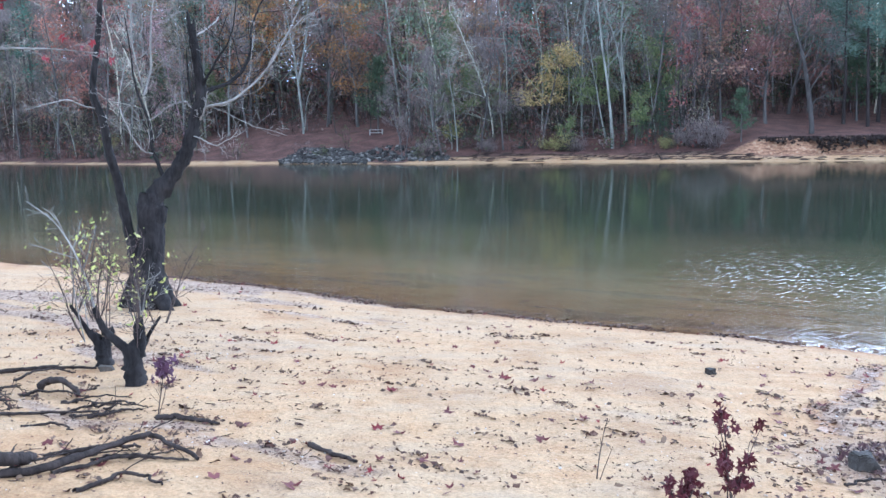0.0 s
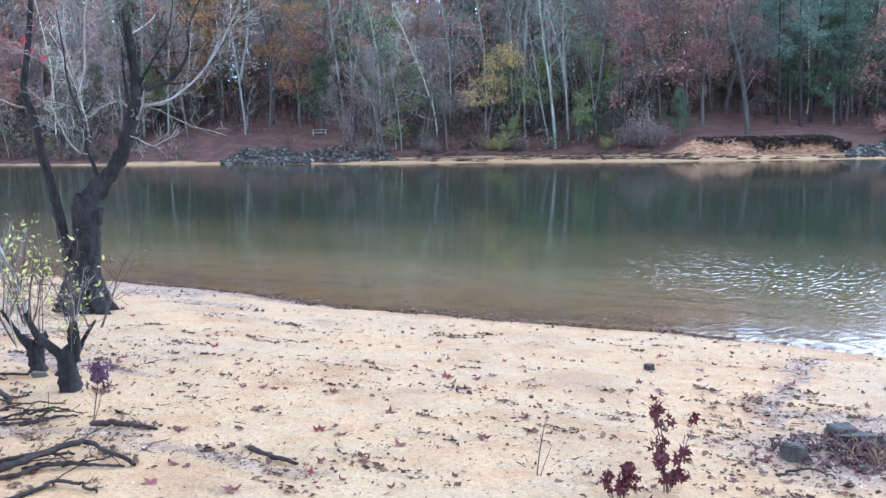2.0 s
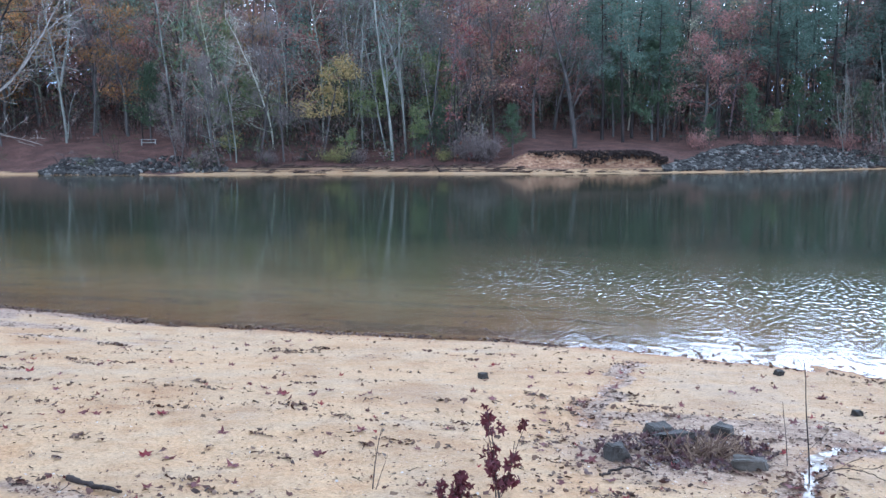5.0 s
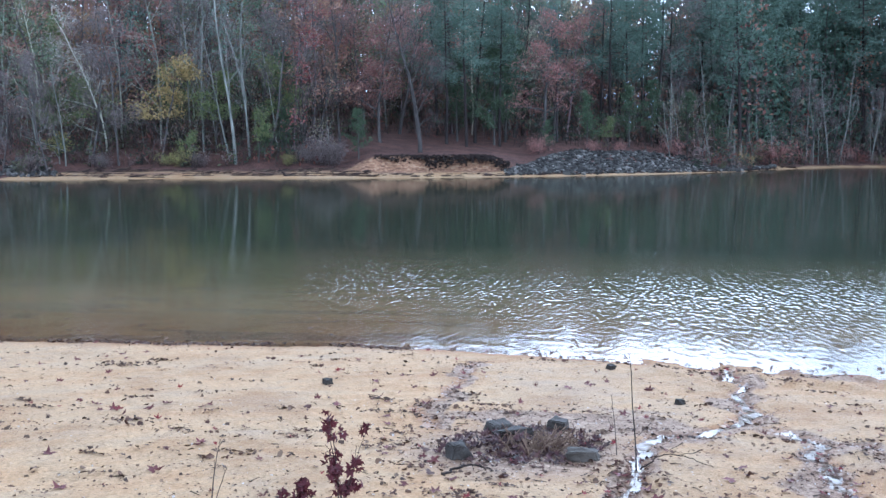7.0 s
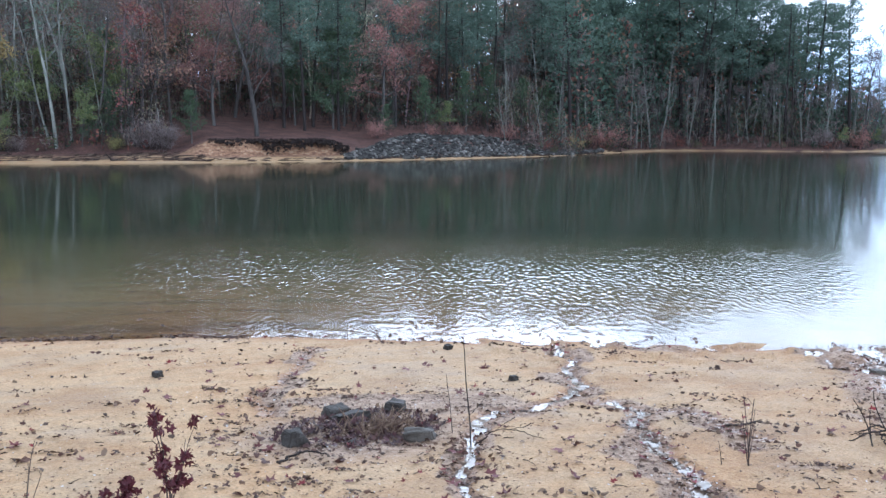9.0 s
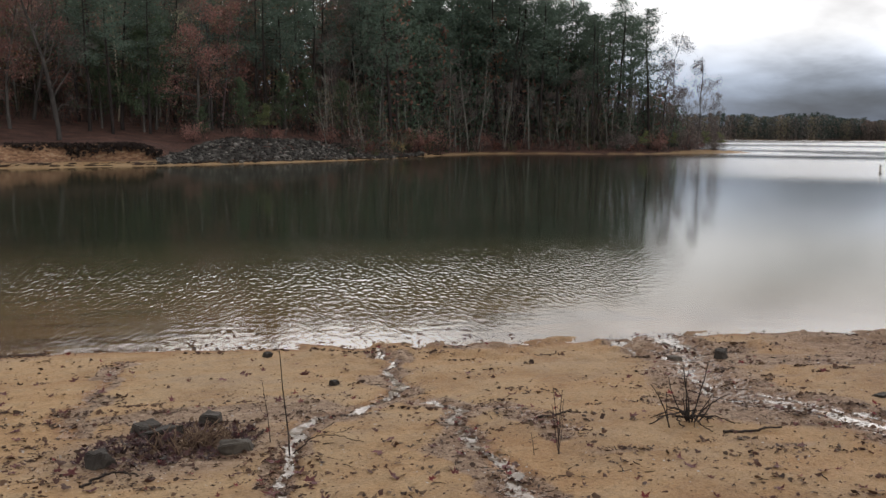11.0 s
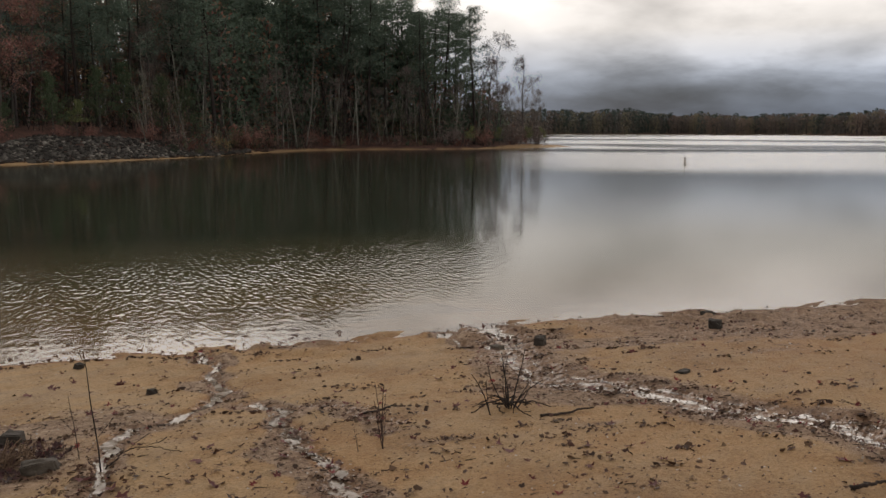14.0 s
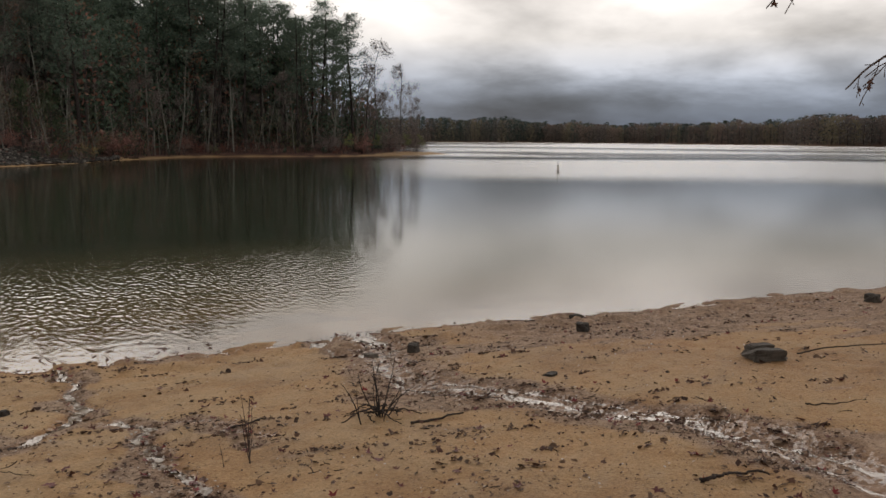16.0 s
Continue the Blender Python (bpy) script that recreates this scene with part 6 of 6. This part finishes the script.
stick([(-0.8, 4.9, 0.0), (-0.62, 4.72, 0.0), (-0.5, 4.66, 0.0)], 0.018, "short dark stick on the sand", 71)
stick([(2.15, 4.48, 0.0), (2.32, 4.5, 0.02), (2.45, 4.42, 0.0)], 0.009, "thin dark stick by the stones", 72, twigs=2)
stick([(3.34, 4.18, 0.0), (3.55, 4.15, 0.05), (3.75, 3.98, 0.0)], 0.004, "thin arching twig fallen on the sand", 75, twigs=3)
stick([(4.95, 0.35, 0.0), (5.02, 0.25, 0.02), (5.15, 0.05, 0.01)], 0.012, "short crooked dark stick on the sand", 76)
stick([(7.0, -0.05, 0.0), (7.1, -0.2, 0.01), (7.3, -0.45, 0.0)], 0.007, "thin stick on damp sand", 77)
stick([(9.0, 0.1, 0.03), (9.6, -0.4, 0.03), (10.3, -1.2, 0.0)], 0.007, "long thin branch on damp sand", 78, twigs=2)
stick([(5.6, 2.45, 0.0), (5.75, 2.3, 0.01), (5.95, 2.2, 0.01)], 0.012, "crooked root lying by the shrub", 79, twigs=1)
for k in range(7):  # dead roots about the shrub's foot
    a = 0.9 * k + 0.3
    stick([(5.68, 2.74, 0.03), (5.68 + 0.12 * math.cos(a), 2.74 + 0.12 * math.sin(a), 0.05), (5.68 + (0.2 + 0.05 * (k % 3)) * math.cos(a + 0.4), 2.74 + (0.2 + 0.05 * (k % 3)) * math.sin(a + 0.4), 0.0)], 0.008, "dark crooked root at the foot of the shrub", 240 + k, "dead_root", 3)
stick([(5.05, 3.6, 0.0), (5.2, 3.52, 0.01), (5.4, 3.48, 0.0)], 0.009, "dark stick lying in silt", 80, twigs=3)

prng = random.Random(64)
for k in range(20):
    x, y = prng.uniform(-3.6, -2.3), prng.uniform(5.1, 6.4)
    if x > -2.5 and y > 5.9:
        y -= 0.6
    ang, ln = prng.uniform(-0.5, 0.9), prng.uniform(0.18, 0.5)
    dx, dy = ln * math.cos(ang), ln * math.sin(ang)
    stick([(x, y, 0.0), (x + dx * 0.5 + prng.uniform(-0.05, 0.05), y + dy * 0.5 + prng.uniform(-0.05, 0.05), prng.uniform(0.0, 0.06)), (x + dx, y + dy, prng.uniform(0, 0.03))], prng.uniform(0.005, 0.013), "dark crooked twig in the drift tangle on the sand", 200 + k, "driftwood_twig", prng.randrange(2, 6))
for k in range(6):
    x, y = prng.uniform(-2.3, -1.7), prng.uniform(4.1, 4.6)
    ang, ln = prng.uniform(0.1, 1.0), prng.uniform(0.2, 0.45)
    stick([(x, y, 0.0), (x + ln * 0.5 * math.cos(ang), y + ln * 0.5 * math.sin(ang), 0.03), (x + ln * math.cos(ang + 0.2), y + ln * math.sin(ang + 0.2), 0.0)], prng.uniform(0.005, 0.01), "thin dark twig under the driftwood bough", 230 + k, "driftwood_twig", 3)

# ---- loose stones ----
M_ROCK, t, b = material("beach_rock", 0.75, 0.35)
co = obj_coord(t)
oi = t.nodes.new("ShaderNodeObjectInfo")
base = ramp(t, oi.outputs["Random"], [(0.0, (0.026, 0.021, 0.017)), (0.6, (0.05, 0.042, 0.035)), (1.0, (0.11, 0.093, 0.075))])
speck = ramp(t, noise_tex(t, co, 4.0, 7, 0.7), [(0.3, grey(0.55)), (0.55, grey(1.0)), (0.7, grey(1.9))])
t.links.new(mixed(t, 0.8, base, speck, "MULTIPLY"), b.inputs["Base Color"])
bumped(t, b, noise_tex(t, co, 6.0, 6, 0.65), 0.7, 0.05)


def rock(x, y, sx, sy, sz, turn, seed, label, lift=0.3, tilt=0.0):
    """A blocky broken stone with split faces and chipped edges; half sizes."""
    rng = np.random.default_rng(seed + 300)
    bm = bmesh.new()
    bmesh.ops.create_cube(bm, size=2.0)
    for v in bm.verts:
        v.co += Vector(rng.uniform(-0.32, 0.32, 3))
        if v.co.z > 0:
            v.co.x *= 0.86
            v.co.y *= 0.84
    bmesh.ops.bevel(bm, geom=bm.edges[:], offset=0.12, segments=2, affect="EDGES")
    bmesh.ops.triangulate(bm, faces=bm.faces[:])
    bmesh.ops.subdivide_edges(bm, edges=[e for e in bm.edges if e.calc_length() > 0.5], cuts=3, use_grid_fill=True)
    for v in bm.verts:
        n = float(fbm(v.co.x * 1.4 + v.co.z * 0.9 + seed * 7, v.co.y * 1.4 - v.co.z * 0.7, 3, 140))
        v.co *= 1 + 0.34 * n
    bmesh.ops.scale(bm, vec=(sx * 0.84, sy * 0.84, sz * 0.84), verts=bm.verts)
    o = new("rock", mesh_of(bm, "rock", M_ROCK))
    o.matrix_basis = pose(x, y, on_ground(x, y) + sz * lift, tilt, tilt * 0.5, turn)
    tagged(o, label, "rock", "rocks on the beach")


rock(2.40, 4.82, 0.088, 0.075, 0.065, 0, 1, "dark angular rock with a pale top on the sand", 0.55)
rock(3.12, 4.50, 0.135, 0.06, 0.045, -25, 2, "long blue-grey slab of rock by the drift heap", 0.6)
rock(3.0, 5.40, 0.12, 0.07, 0.05, 20, 3, "grey rock half buried in drift leaves", 0.6, 12)
rock(3.0, 5.16, 0.15, 0.09, 0.035, -10, 4, "pale grey rock half buried in drift leaves", 0.8, -8)
rock(3.38, 5.21, 0.11, 0.08, 0.055, 40, 5, "dark rough rock half buried in drift leaves", 0.5, 8)
rock(2.72, 4.62, 0.05, 0.03, 0.02, 15, 6, "small pale stone by the drift heap")
rock(2.27, 7.27, 0.042, 0.036, 0.034, 20, 7, "small squarish grey rock on the sand", 0.6)
rock(8.15, 3.73, 0.07, 0.055, 0.06, 10, 8, "small dark squarish rock by the shore", 0.6)
rock(7.92, 4.10, 0.085, 0.05, 0.045, -30, 9, "small dark rock in the rill's mouth")
rock(11.1, 2.85, 0.10, 0.06, 0.055, -30, 10, "dark flat rock at the water's edge")
rock(10.16, 2.51, 0.10, 0.08, 0.07, 15, 11, "dark pointed rock near the water's edge")
rock(8.79, 0.34, 0.185, 0.12, 0.072, -66, 12, "large flat dark slab resting on damp sand", 0.7)
rock(9.05, 0.45, 0.145, 0.10, 0.07, -60, 13, "flat grey slab behind the larger one", 0.8)
rock(13.6, -0.62, 0.11, 0.10, 0.09, -40, 14, "round dark rock at the far end of the beach")
rock(4.86, 5.65, 0.04, 0.04, 0.035, 0, 15, "small dark stone on the sand")
rock(5.25, 7.20, 0.05, 0.04, 0.035, 0, 16, "small dark stone by the waterline")
rock(7.50, 2.04, 0.09, 0.05, 0.025, -20, 17, "flat brown stone in the silt")
rock(-2.75, 6.9, 0.07, 0.05, 0.04, 20, 18, "pale stone at the foot of a stump")

M_HEAPLEAF = foliage("sodden_leaves", [(0.05, 0.026, 0.026), (0.10, 0.04, 0.042), (0.035, 0.02, 0.02), (0.13, 0.065, 0.055)], 0.55, 0.1)
# ---- drift heap: leaves and straw caught between the rocks ----
nrng = np.random.default_rng(77)
prng = random.Random(77)
bd, straw = Build(), Build()
for k in range(430):
    a, q = nrng.uniform(0, 6.28), nrng.uniform(0, 1) ** 0.7
    x, y = 2.93 + 0.62 * q * math.cos(a), 4.93 + 0.46 * q * math.sin(a)
    z = on_ground(x, y) + 0.045 * (1 - q) * nrng.random() + 0.01
    v, f = star_leaf(nrng, nrng.uniform(0.022, 0.048), 5, 0.5)
    bd.add(placed(v, leaf_pose(x, y, z, prng, 34)), f)
for k in range(150):
    x, y = 3.02 + nrng.normal(0, 0.13), 4.80 + nrng.normal(0, 0.08)
    z = on_ground(x, y) + 0.02
    p = limb(nrng, (x, y, z), (nrng.normal(), nrng.normal(), nrng.uniform(0.3, 1.3)), nrng.uniform(0.06, 0.17), 3, 0.2)
    straw.tube(p, np.linspace(0.005, 0.0025, 4), 3)
heap = empty("drift_heap", 2.9, 4.9, 0)
heap.location.z = on_ground(2.9, 4.9)
M_STRAW = bark("pale_straw", (0.10, 0.06, 0.045), (0.30, 0.21, 0.145), 16.0)
for nm, bb, mm in (("leaf_mass", bd, M_HEAPLEAF), ("straw", straw, M_STRAW)):
    o = part(nm, bb.mesh(nm, mm, False), heap)
    o.matrix_basis = Matrix.Translation(-heap.location)
    o["kind"] = "stuff"
tagged(heap, "heap of brown drift leaves and pale straw between rocks", "leaf heap")

# ---- fallen leaves that can be told apart ----
LEAVES = []
for k in range(6):
    v, f = star_leaf(nrng, 1.0, 5, 0.45)
    b2 = Build()
    b2.add(v, f)
    LEAVES.append((b2.mesh("fallen_leaf", M_STARLEAF, False), "dark red star-shaped leaf lying on the sand"))
for k in range(5):
    v, f = crumb(nrng, 0.9, 9)
    b2 = Build()
    b2.add(v, f)
    LEAVES.append((b2.mesh("fallen_leaf", M_BROWNLEAF, False), "curled brown leaf lying on the sand"))
v, f = star_leaf(nrng, 1.0, 5, 0.5)
b2 = Build()
b2.add(v, f)
SCARLET = b2.mesh("fallen_leaf", M_SCARLET, False)


def drop_leaf(x, y, mesh, label, size):
    o = new("fallen_leaf", mesh)
    o.matrix_basis = leaf_pose(x, y, on_ground(x, y) + 0.008, prng, 22) @ Matrix.Scale(size, 4)
    tagged(o, label, "leaf", "fallen leaves on the sand")


for x, y in [(-0.40, 6.32), (-1.66, 8.3), (0.5, 6.9), (-0.43, 5.3), (-3.3, 10.9)]:
    drop_leaf(x, y, SCARLET, "bright red star-shaped leaf lying on the sand", 0.055)
count = 0
while count < 300:
    a, r = radians(prng.uniform(-30, 92)), prng.uniform(4.0, 10.5)
    x, y = r * math.sin(a), r * math.cos(a)
    u, v_ = near_uv(x, y)
    if np.interp(u, SHORE_U, SHORE_V) - v_ < 0.3 or vnoise(x * 0.9, y * 0.9, 91) < prng.uniform(-0.5, 0.25) or (u > 3 and prng.random() < 0.6):
        continue
    me, lb = LEAVES[prng.randrange(9)]
    drop_leaf(x, y, me, lb, prng.uniform(0.032, 0.062) * (1.0 if "star" in lb else 0.7))
    count += 1

# ---- litter too fine to count ----
M_BITS = foliage("dark_litter", [(0.045, 0.028, 0.022), (0.085, 0.04, 0.03), (0.14, 0.085, 0.055), (0.035, 0.022, 0.019), (0.19, 0.125, 0.08)], 0.75, 0.0)
M_CHIPS = foliage("pale_chips", [(0.45, 0.40, 0.35), (0.60, 0.56, 0.52), (0.35, 0.28, 0.22)], 0.8, 0.0)
bits, chips, twiglets, scraps = Build(), Build(), Build(), Build()
nrng = np.random.default_rng(123)


def scatter(bd, x, y, size, rng, sides=5, thick=0.5, long=1.0, lean=0.3):
    """Crumpled flakes, each a small uneven cap, laid over the ground."""
    x, y, size = np.broadcast_arrays(np.asarray(x, float), np.asarray(y, float), np.asarray(size, float))
    n = len(x)
    a = np.arange(sides) * 2 * np.pi / sides + rng.uniform(0, 6.28, (n, 1))
    r = rng.uniform(0.35, 1.3, (n, sides))
    stretch = rng.uniform(0.45, 1.0, (n, 1)) / long
    px, py = r * np.cos(a) * long, r * np.sin(a) * stretch
    pz = rng.uniform(-0.15, thick, (n, sides))
    px, py, pz = (np.concatenate([c, q], 1) for c, q in ((np.zeros((n, 1)), px), (np.zeros((n, 1)), py), (rng.uniform(0.2, 0.9, (n, 1)) * thick, pz)))
    # the long side lies along the shore, more or less
    w = -0.63 + rng.normal(0, 0.7, (n, 1))
    qx, qy = px * np.cos(w) - py * np.sin(w), px * np.sin(w) + py * np.cos(w)
    pz = pz + lean * rng.normal(size=(n, 1)) * py
    s = size[:, None]
    v = np.stack([x[:, None] + qx * s, y[:, None] + qy * s, np.maximum(ground_at(x, y), 0.002)[:, None] + 0.004 + pz * s], -1)
    k = np.arange(sides)
    f = np.stack([np.zeros(sides, int), k + 1, (k + 1) % sides + 1], -1)
    bd.add(v.reshape(-1, 3), (f[None] + (np.arange(n) * (sides + 1))[:, None, None]).reshape(-1, 3))


def shore_gap(x, y):
    u, v = near_uv(x, y)
    return u, np.interp(u, SHORE_U, SHORE_V) - v


n = 150000
ca, cr = np.radians(nrng.uniform(-33, 94, n)), 3.3 * (15 / 3.3) ** nrng.random(n)
cx, cy = cr * np.sin(ca), cr * np.cos(ca)
cu, cd = shore_gap(cx, cy)
# drift lines along the shore, beside the rills and in the silt; bare sand between
line = vnoise(cu * 0.5, cd * 3.2, 95) + 0.6 * vnoise(cx * 2.2, cy * 2.2, 96)
clump = smooth(0.16, 0.42, fbm(cx * 3.3, cy * 3.3, 3, 97))
silty = silt_field(cx, cy)
dens = 0.05 + 0.32 * np.clip(line, 0, 1) + 0.5 * clump * (0.25 + silty) + 0.5 * silty + 0.55 * rill_field(cx, cy)[0]
dens = dens + 0.9 * np.exp(-(((cd - 0.0) / 0.07) ** 2)) * (0.25 + 0.75 * (cu < 2)) + 0.35 * (cu < -4) * (cd > 2.2) * np.clip(line + 0.35, 0, 1)
keep = (cd > -0.15) & (nrng.random(n) < dens * 0.95)
cx, cy, cr = cx[keep], cy[keep], cr[keep]
kind = nrng.random(len(cx))
big = np.where(nrng.random(len(cx)) < 0.16, 1.9, 1.0)
m = kind < 0.80
scatter(bits, cx[m], cy[m], (nrng.uniform(0.004, 0.011, len(cx)) * (0.7 + 0.07 * cr) * big)[m], nrng, 5, 0.55, 1.15)
m = (kind >= 0.80) & (kind < 0.90)
scatter(chips, cx[m], cy[m], (nrng.uniform(0.004, 0.011, len(cx)) * (0.8 + 0.05 * cr))[m], nrng, 4, 0.7)
for x, y, r in zip(cx[kind > 0.985], cy[kind > 0.985], cr[kind > 0.985]):
    v, f = star_leaf(nrng, prng.uniform(0.018, 0.034) * (0.8 + 0.05 * r), 5, 0.6, 0.3)
    scraps.add(placed(v, leaf_pose(float(x), float(y), on_ground(float(x), float(y)) + 0.006, prng, 28)), f)
# the dark line of drift along the water's edge
eu = nrng.uniform(-13, -0.3, 2600)
ed = nrng.normal(-0.02, 0.05, 2600) + 0.10 * fbm(eu * 1.7, eu * 0, 3, 21)
keep = nrng.random(2600) < smooth(-0.25, 0.15, fbm(eu * 1.1, eu * 0 + 2, 3, 98))
eu, ev = eu[keep], (np.interp(eu, SHORE_U, SHORE_V) - ed)[keep]
scatter(bits, eu * A_DIR[0] + ev * G_DIR[0], eu * A_DIR[1] + ev * G_DIR[1], nrng.uniform(0.012, 0.032, len(eu)), nrng, 5, 0.5, 1.3, 0.2)
# raised clumps of sodden leaves
made = 0
while made < 480:
    a, r = radians(prng.uniform(-32, 92)), 3.6 * (12 / 3.6) ** prng.random()
    x, y = r * math.sin(a), r * math.cos(a)
    u, d = shore_gap(x, y)
    sil = float(silt_field(np.array([x]), np.array([y]))[0])
    if d < 0.02 or prng.random() > 0.22 + 0.8 * sil:
        continue
    made += 1
    q = prng.randrange(5, 22)
    wide = prng.uniform(0.03, 0.12)
    du, dv = nrng.normal(0, wide * 1.5, q), nrng.normal(0, wide * 0.45, q)
    scatter(bits, x + du * A_DIR[0] + dv * G_DIR[0], y + du * A_DIR[1] + dv * G_DIR[1], nrng.uniform(0.010, 0.026, q) * (0.75 + 0.035 * r), nrng, 6, 0.8, 1.2, 0.5)
for x, y, r in zip(cx[::60], cy[::60], cr[::60]):
    x, y = float(x), float(y)
    ang, ln = prng.uniform(-0.6, 0.6) + (0 if prng.random() < 0.6 else 1.5), prng.uniform(0.03, 0.11)
    p = limb(nrng, (x, y, 0), (A_DIR[0] * math.cos(ang) - A_DIR[1] * math.sin(ang), A_DIR[1] * math.cos(ang) + A_DIR[0] * math.sin(ang), 0), ln, 4, 0.25)
    p[:, 2] = ground_at(p[:, 0], p[:, 1]) + 0.004
    twiglets.tube(p, np.linspace(0.0035, 0.0015, 5), 3)
for nm, bb, mm, lb in (("leaf_scraps", scraps, M_STARLEAF, "small dark red leaves strewn over the sand"), ("leaf_litter", bits, M_BITS, "dark fragments of leaves strewn over the sand"), ("pale_chips", chips, M_CHIPS, "pale shell and stone chips scattered on the sand"), ("twiglets", twiglets, M_DRIFT, "short dark twigs strewn over the sand")):
    o = new(nm, bb.mesh(nm, mm, False))
    tagged(o, lb, "litter", kind="stuff")
# flecks afloat by the shore
fl = Build()
for k in range(520):
    u = prng.uniform(-12, 3)
    d = -abs(prng.gauss(0, 0.5)) - 0.02 if k % 3 else -prng.uniform(0.2, 3.5)
    v_ = float(np.interp(u, SHORE_U, SHORE_V)) - d
    x, y = u * A_DIR[0] + v_ * G_DIR[0], u * A_DIR[1] + v_ * G_DIR[1]
    v, f = crumb(nrng, prng.uniform(0.015, 0.045))
    v[:, 2] *= 0.15
    fl.add(placed(v, pose(x, y, 0.006, 0, 0, prng.uniform(0, 360)) @ Matrix.Diagonal((1.6, 0.7, 1, 1))), f)
o = new("floating_flecks", fl.mesh("floating_flecks", M_BITS, False))
tagged(o, "dark leaf fragments afloat in the shallows", "litter", kind="stuff")

# ---- boughs that reach into view from trees beside the path ----


def side_tree(name, x, y, tall, bough, twig_n, leaf_mat, leaf_size, leaf_n, seed, label):
    rng = np.random.default_rng(seed)
    prng2 = random.Random(seed)
    e = empty(name, x, y, on_ground(x, y))
    base = np.array([x, y, on_ground(x, y)])
    bd = Build()
    p = limb(rng, (0, 0, -0.2), (0.02, 0.02, 1), tall, 10, 0.03)
    rough_tube(bd, p, np.linspace(0.10, 0.03, len(p)), 12, rng, 0.05)
    part("trunk", bd.mesh("trunk", M_GREYBARK), e)
    shapes = []
    for k in range(3):
        v, f = star_leaf(rng, 1.0, 5, 0.4)
        b2 = Build()
        b2.add(v, f)
        shapes.append(b2.mesh("leaf", leaf_mat, False))
    for pts in bough:
        pts = np.array(pts) - base
        i = int(np.argmin(np.abs(p[:, 2] - pts[0][2])))
        line = spline(np.vstack([p[i], pts]), 24)
        bd, tips = Build(), []
        bd.tube(line, np.linspace(0.018, 0.004, len(line)), 6)
        branches(bd, rng, line, 0.012, 2, twig_n, 0.22, tips, 4, -0.02, (20, 55), 0.45, least=0.003)
        o = part("bough", bd.mesh("bough", M_DEADWOOD if leaf_mat is M_SCARLET else M_TWIG), e)
        for k in range(leaf_n):
            q = tips[prng2.randrange(len(tips) // 2, len(tips))]
            lf = part("leaf", shapes[prng2.randrange(3)], o)
            lf.matrix_basis = pose(*q, prng2.uniform(40, 120), prng2.uniform(-40, 40), prng2.uniform(0, 360)) @ Matrix.Scale(leaf_size, 4)
    tagged(e, label, "tree")


side_tree("maple_tree", -7.0, 8.2, 5.0, [[(-6.2, 8.6, 3.1), (-5.0, 9.0, 3.2), (-4.2, 9.2, 3.22), (-3.6, 9.4, 3.18)], [(-6.2, 8.6, 3.3), (-5.2, 8.9, 3.55), (-4.4, 9.1, 3.5)]],
          10, M_SCARLET, 0.07, 8, 91, "young maple with a few bright red leaves remaining on grey twigs")
side_tree("willow_oak", 5.9, -2.2, 5.5, [[(5.8, -1.2, 3.1), (5.7, -0.7, 2.95), (5.62, -0.35, 2.75), (5.6, -0.2, 2.6)], [(5.5, -0.9, 3.75), (5.3, -0.4, 3.6), (5.12, -0.1, 3.27), (5.1, -0.06, 3.1)]],
          4, M_BROWNLEAF, 0.025, 4, 92, "slim tree with drooping twigs and a few brown leaves")
